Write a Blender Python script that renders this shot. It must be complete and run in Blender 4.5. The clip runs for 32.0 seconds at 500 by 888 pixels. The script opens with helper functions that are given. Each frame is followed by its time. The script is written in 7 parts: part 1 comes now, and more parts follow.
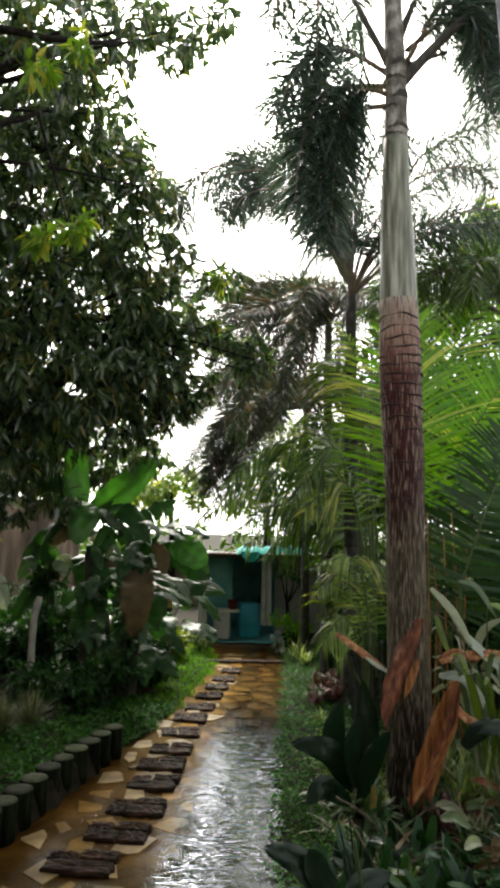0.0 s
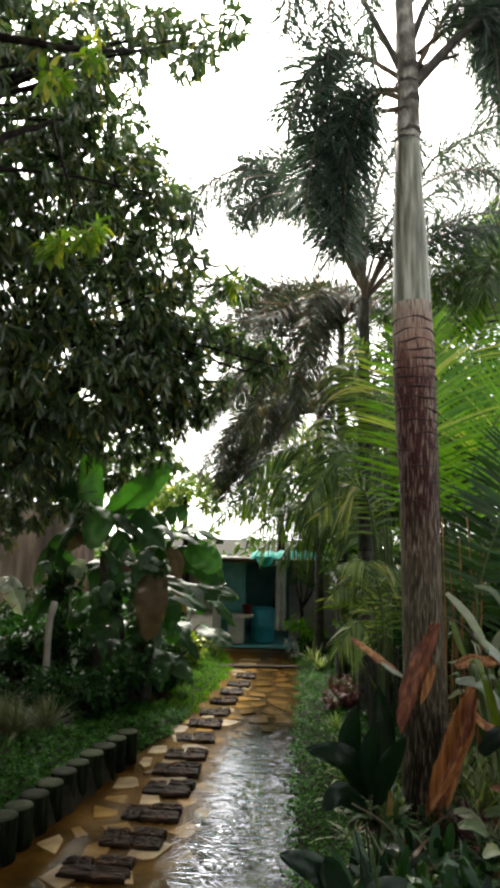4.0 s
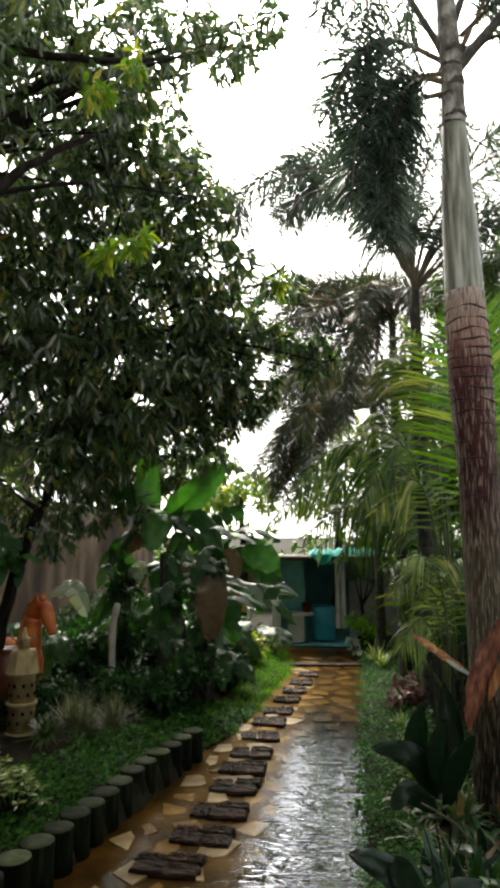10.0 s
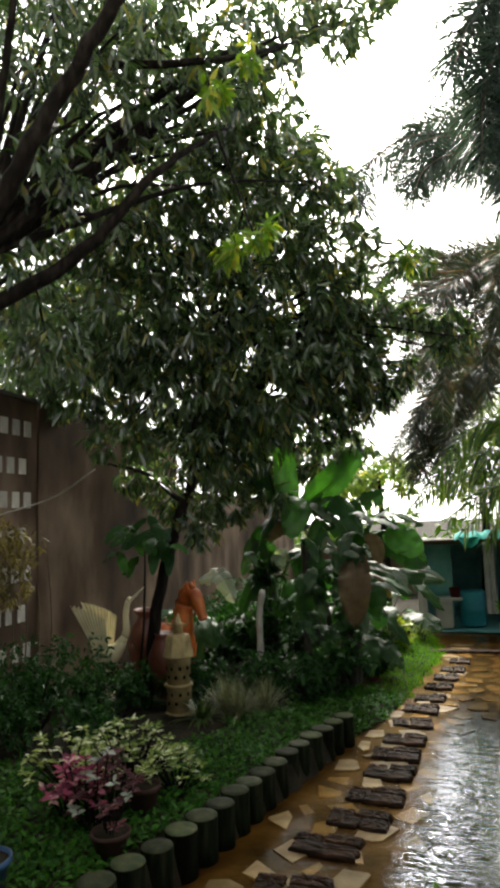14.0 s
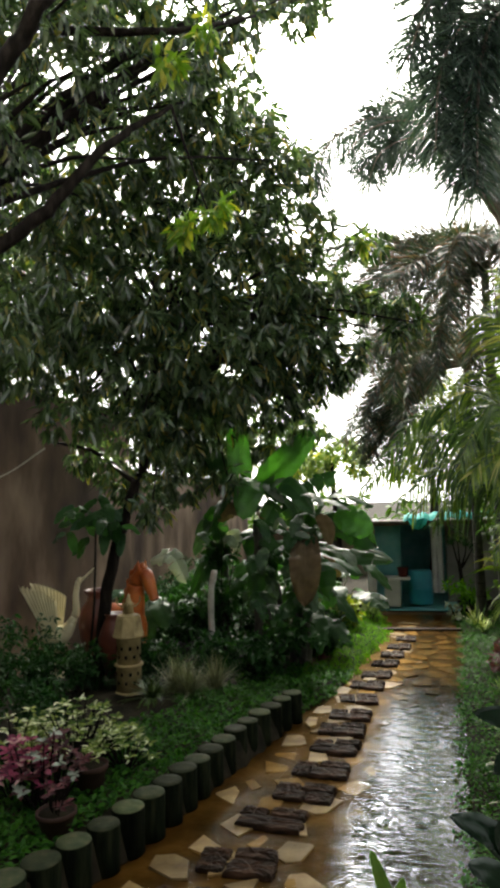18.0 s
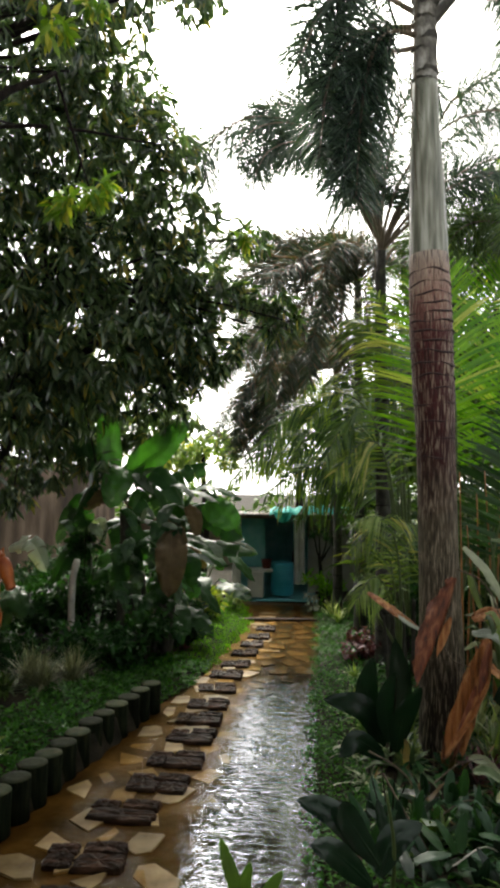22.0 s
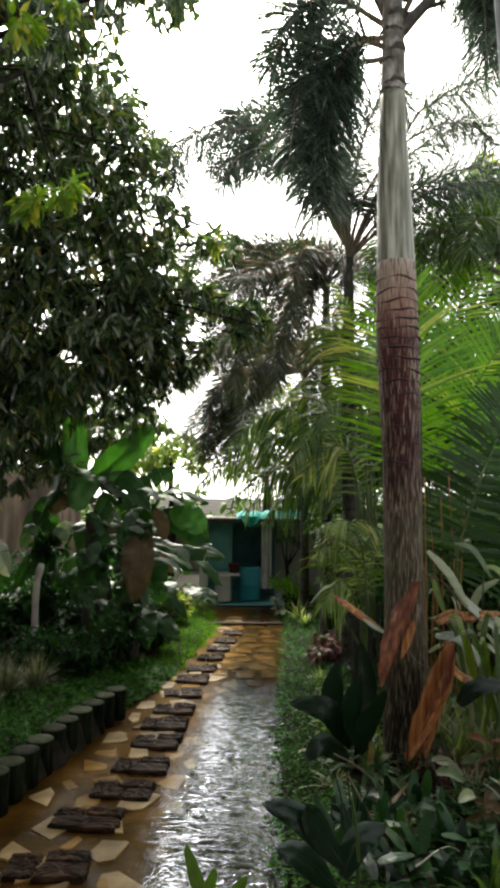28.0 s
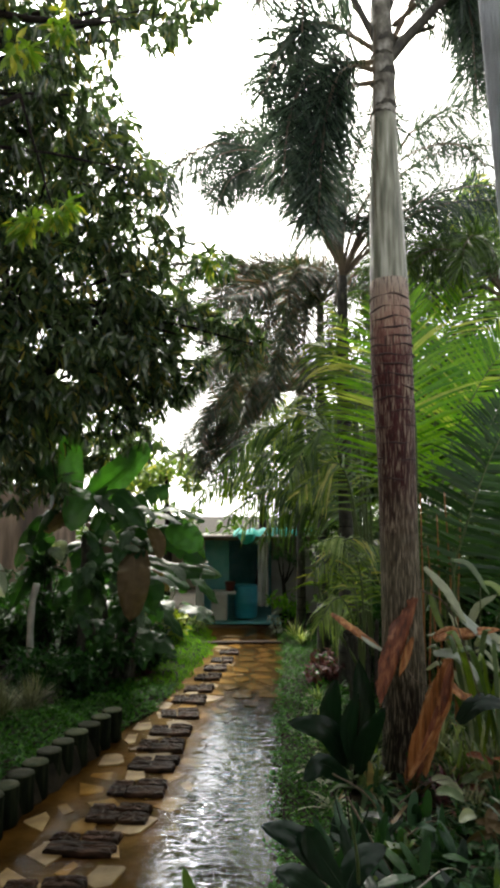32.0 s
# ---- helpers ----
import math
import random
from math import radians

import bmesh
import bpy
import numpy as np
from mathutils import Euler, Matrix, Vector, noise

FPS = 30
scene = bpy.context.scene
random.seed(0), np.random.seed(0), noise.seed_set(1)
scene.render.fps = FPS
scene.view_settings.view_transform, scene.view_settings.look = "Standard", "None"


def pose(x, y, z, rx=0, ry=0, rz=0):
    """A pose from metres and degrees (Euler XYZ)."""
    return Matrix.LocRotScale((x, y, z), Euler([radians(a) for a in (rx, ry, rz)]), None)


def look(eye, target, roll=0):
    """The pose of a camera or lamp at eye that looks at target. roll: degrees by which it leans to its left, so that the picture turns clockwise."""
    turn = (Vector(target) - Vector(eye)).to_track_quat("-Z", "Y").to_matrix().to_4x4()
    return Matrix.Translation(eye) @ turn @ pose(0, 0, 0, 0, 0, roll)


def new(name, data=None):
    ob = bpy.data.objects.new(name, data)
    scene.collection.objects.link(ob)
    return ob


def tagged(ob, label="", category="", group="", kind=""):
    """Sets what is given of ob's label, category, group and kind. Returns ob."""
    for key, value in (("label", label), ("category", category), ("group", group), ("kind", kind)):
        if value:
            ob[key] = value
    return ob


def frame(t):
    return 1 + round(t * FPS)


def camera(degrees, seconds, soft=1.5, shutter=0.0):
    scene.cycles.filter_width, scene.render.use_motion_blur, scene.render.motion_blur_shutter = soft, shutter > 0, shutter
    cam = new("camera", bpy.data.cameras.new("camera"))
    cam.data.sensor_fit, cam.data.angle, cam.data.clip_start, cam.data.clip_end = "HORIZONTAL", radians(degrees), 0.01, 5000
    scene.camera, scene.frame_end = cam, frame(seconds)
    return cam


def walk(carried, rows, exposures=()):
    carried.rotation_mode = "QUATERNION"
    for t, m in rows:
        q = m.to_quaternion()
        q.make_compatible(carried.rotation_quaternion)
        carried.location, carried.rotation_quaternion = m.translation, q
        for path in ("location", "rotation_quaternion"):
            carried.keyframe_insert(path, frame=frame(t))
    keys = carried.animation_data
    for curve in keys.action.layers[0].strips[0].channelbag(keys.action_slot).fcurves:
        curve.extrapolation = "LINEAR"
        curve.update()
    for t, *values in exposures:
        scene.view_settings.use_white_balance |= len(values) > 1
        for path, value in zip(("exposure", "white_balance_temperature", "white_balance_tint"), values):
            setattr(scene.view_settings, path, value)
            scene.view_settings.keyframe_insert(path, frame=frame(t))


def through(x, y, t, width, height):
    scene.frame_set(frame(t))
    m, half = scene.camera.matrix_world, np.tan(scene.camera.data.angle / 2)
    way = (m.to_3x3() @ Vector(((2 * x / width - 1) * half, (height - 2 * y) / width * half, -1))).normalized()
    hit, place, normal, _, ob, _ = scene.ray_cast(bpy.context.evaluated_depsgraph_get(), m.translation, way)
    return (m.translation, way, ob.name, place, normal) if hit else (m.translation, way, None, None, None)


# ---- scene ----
EXPOSURES = [(0.0, 1.52, 6900, 6), (8.0, 1.50, 6900, 6), (14.0, 1.57, 6900, 6), (16.5, 1.65, 6900, 6), (18.0, 1.65, 6900, 6), (20.0, 1.56, 6900, 6), (25.0, 1.48, 6900, 6), (32.0, 1.50, 6900, 6)]
# camera: a hand-held turn from the porch, t, x, y, z, heading, pitch, roll
cam = camera(41.84, 32.0, soft=4.0)
ROWS = [
    (0.0, -0.013, -0.001, 2.389, 0.01, 7.50, 1.41),
    (0.5, -0.012, 0.001, 2.390, 0.24, 7.54, 1.64),
    (1.0, -0.013, -0.001, 2.390, -0.11, 7.91, 1.39),
    (1.5, -0.014, 0.000, 2.389, -0.11, 7.87, 1.16),
    (2.0, -0.012, 0.002, 2.391, -0.43, 7.48, 1.46),
    (2.5, -0.012, 0.002, 2.391, -0.90, 7.54, 1.68),
    (3.0, -0.012, 0.003, 2.390, -1.03, 7.52, 1.67),
    (3.5, -0.013, 0.002, 2.390, -1.15, 7.88, 1.22),
    (5.5, -0.013, 0.004, 2.390, -1.43, 7.70, 1.54),
    (6.0, -0.013, 0.002, 2.392, -1.25, 7.68, 0.94),
    (6.5, -0.011, 0.006, 2.392, -0.92, 7.79, 0.49),
    (7.0, -0.011, 0.004, 2.393, -1.90, 8.69, -0.14),
    (7.5, -0.010, 0.007, 2.393, -1.82, 8.49, -0.59),
    (8.0, -0.011, 0.006, 2.392, -2.32, 8.06, -0.51),
    (8.5, -0.010, 0.008, 2.393, -2.44, 7.75, -0.34),
    (9.0, -0.011, 0.004, 2.392, -2.67, 7.48, -0.14),
    (9.5, -0.013, 0.003, 2.391, -4.62, 7.39, -0.22),
    (10.0, -0.012, 0.001, 2.390, -5.91, 7.72, -0.27),
    (10.5, -0.009, -0.008, 2.373, -6.95, 7.68, -0.39),
    (11.0, -0.018, 0.005, 2.387, -8.04, 6.65, -0.85),
    (11.5, -0.018, 0.016, 2.394, -8.43, 7.19, -1.09),
    (12.0, -0.017, -0.002, 2.388, -9.68, 7.33, -0.97),
    (12.5, -0.018, -0.030, 2.394, -10.52, 6.44, -0.86),
    (13.0, -0.019, -0.016, 2.399, -10.88, 6.53, -0.90),
    (13.5, -0.020, -0.011, 2.398, -15.92, 6.38, -1.18),
    (14.0, -0.019, -0.012, 2.397, -17.73, 6.76, -2.01),
    (14.5, -0.015, -0.008, 2.396, -18.58, 6.23, -2.27),
    (16.5, 0.004, 0.015, 2.395, -18.83, 6.40, -2.24),
    (17.0, 0.009, 0.010, 2.395, -17.56, 6.16, -2.06),
    (17.5, 0.015, 0.003, 2.397, -15.82, 5.75, -1.74),
    (18.0, 0.013, -0.000, 2.397, -13.90, 4.97, -1.70),
    (18.5, 0.010, 0.013, 2.398, -12.55, 5.24, -1.27),
    (19.0, 0.011, 0.032, 2.410, -11.55, 5.58, -1.43),
    (19.5, 0.015, 0.003, 2.411, -10.20, 5.03, -1.11),
    (20.0, 0.013, 0.004, 2.410, -9.22, 4.75, -0.80),
    (20.5, 0.014, -0.008, 2.407, -7.27, 4.60, -0.24),
    (21.0, 0.015, 0.002, 2.413, -5.40, 4.16, 0.00),
    (21.5, 0.022, 0.009, 2.424, -3.90, 4.15, -0.00),
    (22.0, 0.014, 0.006, 2.411, -2.74, 3.98, 0.49),
    (22.5, 0.012, -0.002, 2.410, -1.59, 3.88, 0.76),
    (23.0, 0.013, 0.002, 2.412, -0.88, 3.91, 0.90),
    (23.5, 0.013, -0.000, 2.412, -0.43, 4.32, 0.77),
    (24.0, 0.013, -0.008, 2.412, 0.28, 4.52, 0.50),
    (24.5, 0.014, -0.003, 2.412, -0.01, 4.30, 0.72),
    (25.0, 0.014, 0.000, 2.409, -0.08, 4.14, 0.91),
    (25.5, 0.012, -0.002, 2.409, -0.17, 4.20, 0.98),
    (27.5, 0.012, -0.000, 2.410, 0.00, 4.08, 0.72),
    (28.0, 0.013, 0.000, 2.409, 0.08, 4.37, 0.70),
    (28.5, 0.014, -0.002, 2.410, 0.18, 4.64, 0.35),
    (29.0, 0.013, -0.003, 2.410, 0.25, 4.65, 0.47),
    (29.5, 0.013, -0.006, 2.410, 0.37, 4.87, 0.58),
    (30.0, 0.013, -0.003, 2.410, 0.42, 4.98, 0.75),
    (30.5, 0.012, -0.002, 2.409, 0.61, 5.49, 0.40),
    (31.0, 0.013, -0.005, 2.409, 0.65, 5.82, 0.10),
    (31.5, 0.014, -0.007, 2.408, 0.51, 5.70, 0.33),
    (32.0, 0.013, -0.009, 2.409, 0.45, 5.90, 0.25),
]


def held(x, y, z, heading, pitch, roll):
    return pose(x, y, z, 90 + pitch, 0, -heading) @ pose(0, 0, 0, 0, 0, roll)


walk(cam, [(r[0], held(*r[1:])) for r in ROWS], EXPOSURES)


# world and sun: bright overcast sky, glow ahead of the path
world = bpy.data.worlds.new("overcast_sky")
scene.world = world
world.use_nodes = True
wn = world.node_tree.nodes
wn.clear()
sky = wn.new("ShaderNodeTexSky")
sky.sky_type = "NISHITA"
sky.sun_disc = False
sky.sun_elevation, sky.sun_rotation = radians(48), radians(-8)
sky.air_density, sky.dust_density, sky.ozone_density = 1.0, 6.0, 1.0
soft_sky = wn.new("ShaderNodeHueSaturation")
soft_sky.inputs["Saturation"].default_value = 0.22
sky_out = wn.new("ShaderNodeBackground")
sky_out.inputs["Strength"].default_value = 0.15
world_out = wn.new("ShaderNodeOutputWorld")
wl = world.node_tree.links
# the cloud cover stays bright down to the horizon
sky_way = wn.new("ShaderNodeTexCoord")
sky_floor = wn.new("ShaderNodeVectorMath")
sky_floor.operation = "MAXIMUM"
sky_floor.inputs[1].default_value = (-1.0, -1.0, 0.2)
wl.new(sky_way.outputs["Generated"], sky_floor.inputs[0])
wl.new(sky_floor.outputs[0], sky.inputs["Vector"])
wl.new(sky.outputs[0], soft_sky.inputs["Color"])
wl.new(soft_sky.outputs[0], sky_out.inputs["Color"])
wl.new(sky_out.outputs[0], world_out.inputs["Surface"])

sun = new("sun", bpy.data.lights.new("sun", "SUN"))
sun.data.energy, sun.data.angle, sun.data.color = 1.2, radians(18), (1.0, 0.96, 0.9)
sun.matrix_world = look((-2, 14, 16), (0, 0, 0))


# ---------------------------------------------------------------- materials
def shader(name, stops, scale=6.0, rough=0.6, bump=0.3, bump_scale=40.0, metal=0.0, stretch=(1, 1, 1), vary=0.0, island=False, spec=0.5):
    """A surface whose colour runs through stops by two scales of noise, with fine relief; vary: brightness from piece to piece."""
    m = bpy.data.materials.new(name)
    m.use_nodes = True
    n, l = m.node_tree.nodes, m.node_tree.links
    bsdf = n["Principled BSDF"]
    co = n.new("ShaderNodeTexCoord")
    mp = n.new("ShaderNodeMapping")
    mp.inputs["Scale"].default_value = stretch
    l.new(co.outputs["Object"], mp.inputs["Vector"])
    big = n.new("ShaderNodeTexNoise")
    big.inputs["Scale"].default_value, big.inputs["Detail"].default_value = scale, 6
    l.new(mp.outputs[0], big.inputs["Vector"])
    ramp = n.new("ShaderNodeValToRGB")
    e = ramp.color_ramp.elements
    for i, c in enumerate(stops):
        p = 0.3 + 0.4 * i / max(1, len(stops) - 1)
        k = e[i] if i < 2 else e.new(p)
        k.position, k.color = p, (*c, 1)
    l.new(big.outputs["Fac"], ramp.inputs["Fac"])
    colour = ramp.outputs["Color"]
    if vary or island:
        info = n.new("ShaderNodeNewGeometry") if island else n.new("ShaderNodeObjectInfo")
        mr = n.new("ShaderNodeMapRange")
        mr.inputs["To Min"].default_value, mr.inputs["To Max"].default_value = 1 - vary, 1 + vary
        l.new(info.outputs["Random Per Island" if island else "Random"], mr.inputs["Value"])
        hsv = n.new("ShaderNodeHueSaturation")
        l.new(colour, hsv.inputs["Color"])
        l.new(mr.outputs[0], hsv.inputs["Value"])
        colour = hsv.outputs["Color"]
    l.new(colour, bsdf.inputs["Base Color"])
    fine = n.new("ShaderNodeTexNoise")
    fine.inputs["Scale"].default_value, fine.inputs["Detail"].default_value = bump_scale, 5
    l.new(mp.outputs[0], fine.inputs["Vector"])
    bp = n.new("ShaderNodeBump")
    bp.inputs["Strength"].default_value, bp.inputs["Distance"].default_value = bump, 0.01
    l.new(fine.outputs["Fac"], bp.inputs["Height"])
    l.new(bp.outputs[0], bsdf.inputs["Normal"])
    rr = n.new("ShaderNodeMapRange")
    rr.inputs["To Min"].default_value, rr.inputs["To Max"].default_value = max(0.02, rough - 0.12), min(1.0, rough + 0.12)
    l.new(fine.outputs["Fac"], rr.inputs["Value"])
    l.new(rr.outputs[0], bsdf.inputs["Roughness"])
    bsdf.inputs["Metallic"].default_value = metal
    bsdf.inputs["Specular IOR Level"].default_value = spec
    return m


def leaf_shader(name, dark, light, rough=0.38, glow=0.3, old=None, old_share=0.06, spec=0.3, through=(1.6, 1.9, 0.6), wet=0.25):
    """Wet leaves: each leaf has its own tone; light comes through them. old: the colour of the odd yellowed leaf."""
    m = bpy.data.materials.new(name)
    m.use_nodes = True
    n, l = m.node_tree.nodes, m.node_tree.links
    bsdf, out = n["Principled BSDF"], n["Material Output"]
    geo = n.new("ShaderNodeNewGeometry")
    ramp = n.new("ShaderNodeValToRGB")
    e = ramp.color_ramp.elements
    e[0].position, e[0].color = 0.0, (*dark, 1)
    e[1].position, e[1].color = 0.9, (*light, 1)
    if old:
        k = e.new(1.0 - old_share)
        k.color = (*light, 1)
        e[-1].position, e[-1].color = min(1.0, 1.0 - old_share + 0.01), (*old, 1)
    l.new(geo.outputs["Random Per Island"], ramp.inputs["Fac"])
    nz = n.new("ShaderNodeTexNoise")
    nz.inputs["Scale"].default_value = 9
    co = n.new("ShaderNodeTexCoord")
    l.new(co.outputs["Object"], nz.inputs["Vector"])
    mr = n.new("ShaderNodeMapRange")
    mr.inputs["To Min"].default_value, mr.inputs["To Max"].default_value = 0.6, 1.4
    l.new(nz.outputs["Fac"], mr.inputs["Value"])
    hsv = n.new("ShaderNodeHueSaturation")
    l.new(ramp.outputs[0], hsv.inputs["Color"])
    l.new(mr.outputs[0], hsv.inputs["Value"])
    l.new(hsv.outputs[0], bsdf.inputs["Base Color"])
    bsdf.inputs["Roughness"].default_value = rough
    bsdf.inputs["Specular IOR Level"].default_value = spec
    # rain film
    bsdf.inputs["Coat Weight"].default_value, bsdf.inputs["Coat Roughness"].default_value = wet, 0.12
    tr = n.new("ShaderNodeBsdfTranslucent")
    warm = n.new("ShaderNodeMixRGB")
    warm.blend_type, warm.inputs["Fac"].default_value = "MULTIPLY", 1.0
    warm.inputs["Color2"].default_value = (*through, 1)
    l.new(hsv.outputs[0], warm.inputs["Color1"])
    l.new(warm.outputs[0], tr.inputs["Color"])
    mix = n.new("ShaderNodeMixShader")
    mix.inputs[0].default_value = glow
    l.new(bsdf.outputs[0], mix.inputs[1])
    l.new(tr.outputs[0], mix.inputs[2])
    l.new(mix.outputs[0], out.inputs["Surface"])
    return m


def water_shader():
    """Thin muddy rain water: clear ochre below, mirror above, wind ripples and the rings of raindrops."""
    m = bpy.data.materials.new("rain_water")
    m.use_nodes = True
    n, l = m.node_tree.nodes, m.node_tree.links
    n.remove(n["Principled BSDF"])
    out = n["Material Output"]
    co = n.new("ShaderNodeTexCoord")
    mp = n.new("ShaderNodeMapping")
    mp.inputs["Scale"].default_value = (0.42, 1.35, 1.0)
    l.new(co.outputs["Object"], mp.inputs["Vector"])
    wave = n.new("ShaderNodeTexNoise")
    wave.inputs["Scale"].default_value, wave.inputs["Detail"].default_value, wave.inputs["Distortion"].default_value = 13.0, 2.2, 0.7
    l.new(mp.outputs[0], wave.inputs["Vector"])
    drops = n.new("ShaderNodeTexVoronoi")
    drops.inputs["Scale"].default_value = 2.2
    l.new(co.outputs["Object"], drops.inputs["Vector"])
    k = n.new("ShaderNodeMath")
    k.operation, k.inputs[1].default_value = "MULTIPLY", 60.0
    l.new(drops.outputs["Distance"], k.inputs[0])
    sn = n.new("ShaderNodeMath")
    sn.operation = "SINE"
    l.new(k.outputs[0], sn.inputs[0])
    fall = n.new("ShaderNodeMapRange")
    fall.inputs["From Min"].default_value, fall.inputs["From Max"].default_value = 0.05, 0.42
    fall.inputs["To Min"].default_value, fall.inputs["To Max"].default_value = 0.16, 0.0
    l.new(drops.outputs["Distance"], fall.inputs["Value"])
    ring = n.new("ShaderNodeMath")
    ring.operation = "MULTIPLY"
    l.new(sn.outputs[0], ring.inputs[0])
    l.new(fall.outputs[0], ring.inputs[1])
    add = n.new("ShaderNodeMath")
    l.new(ring.outputs[0], add.inputs[0])
    l.new(wave.outputs["Fac"], add.inputs[1])
    bp = n.new("ShaderNodeBump")
    bp.inputs["Strength"].default_value, bp.inputs["Distance"].default_value = 0.28, 0.03
    l.new(add.outputs[0], bp.inputs["Height"])
    clear = n.new("ShaderNodeBsdfTransparent")
    sep = n.new("ShaderNodeSeparateXYZ")
    l.new(co.outputs["Object"], sep.inputs[0])
    drift = n.new("ShaderNodeMath")
    drift.operation, drift.inputs[1].default_value = "MULTIPLY_ADD", -0.06
    l.new(sep.outputs["Y"], drift.inputs[0])
    l.new(sep.outputs["X"], drift.inputs[2])
    deep = n.new("ShaderNodeMapRange")
    deep.interpolation_type = "SMOOTHSTEP"
    deep.inputs["From Min"].default_value, deep.inputs["From Max"].default_value = -1.0, -0.62
    ragged = n.new("ShaderNodeMath")
    ragged.operation, ragged.inputs[1].default_value = "MULTIPLY_ADD", 0.5
    l.new(wave.outputs["Fac"], ragged.inputs[0])
    l.new(drift.outputs[0], ragged.inputs[2])
    inward = n.new("ShaderNodeMath")
    inward.operation, inward.inputs[1].default_value = "SUBTRACT", 0.25
    l.new(ragged.outputs[0], inward.inputs[0])
    l.new(inward.outputs[0], deep.inputs["Value"])
    far = n.new("ShaderNodeMapRange")
    far.interpolation_type = "SMOOTHSTEP"
    far.inputs["From Min"].default_value, far.inputs["From Max"].default_value = 7.0, 10.0
    far.inputs["To Min"].default_value, far.inputs["To Max"].default_value = 1.0, 0.25
    l.new(sep.outputs["Y"], far.inputs["Value"])
    both = n.new("ShaderNodeMath")
    both.operation = "MULTIPLY"
    l.new(deep.outputs[0], both.inputs[0])
    l.new(far.outputs[0], both.inputs[1])
    murk = n.new("ShaderNodeMixRGB")
    murk.inputs["Color1"].default_value, murk.inputs["Color2"].default_value = (0.9, 0.77, 0.52, 1), (0.24, 0.2, 0.12, 1)
    l.new(both.outputs[0], murk.inputs["Fac"])
    l.new(murk.outputs[0], clear.inputs["Color"])
    shine = n.new("ShaderNodeBsdfGlossy")
    shine.inputs["Roughness"].default_value = 0.012
    shine.inputs["Color"].default_value = (0.84, 0.88, 0.97, 1)
    l.new(bp.outputs[0], shine.inputs["Normal"])
    fr = n.new("ShaderNodeFresnel")
    fr.inputs["IOR"].default_value = 2.1
    l.new(bp.outputs[0], fr.inputs["Normal"])
    mix = n.new("ShaderNodeMixShader")
    # over the thin water on one side and the far stones the mirror is dimmed, in place of the dark trees and shed it
    # would reflect
    mirror_dim = n.new("ShaderNodeMapRange")
    mirror_dim.inputs["To Min"].default_value, mirror_dim.inputs["To Max"].default_value = 0.13, 1.0
    l.new(deep.outputs[0], mirror_dim.inputs["Value"])
    end = n.new("ShaderNodeMapRange")
    end.inputs["From Min"].default_value, end.inputs["From Max"].default_value = 0.25, 1.0
    end.inputs["To Min"].default_value, end.inputs["To Max"].default_value = 0.42, 1.0
    l.new(far.outputs[0], end.inputs["Value"])
    share = n.new("ShaderNodeMath")
    share.operation = "MULTIPLY"
    l.new(mirror_dim.outputs[0], share.inputs[0])
    l.new(end.outputs[0], share.inputs[1])
    gloss = n.new("ShaderNodeMath")
    gloss.operation = "MULTIPLY"
    l.new(share.outputs[0], gloss.inputs[0])
    l.new(fr.outputs[0], gloss.inputs[1])
    l.new(gloss.outputs[0], mix.inputs[0])
    l.new(clear.outputs[0], mix.inputs[1])
    l.new(shine.outputs[0], mix.inputs[2])
    l.new(mix.outputs[0], out.inputs["Surface"])
    return m


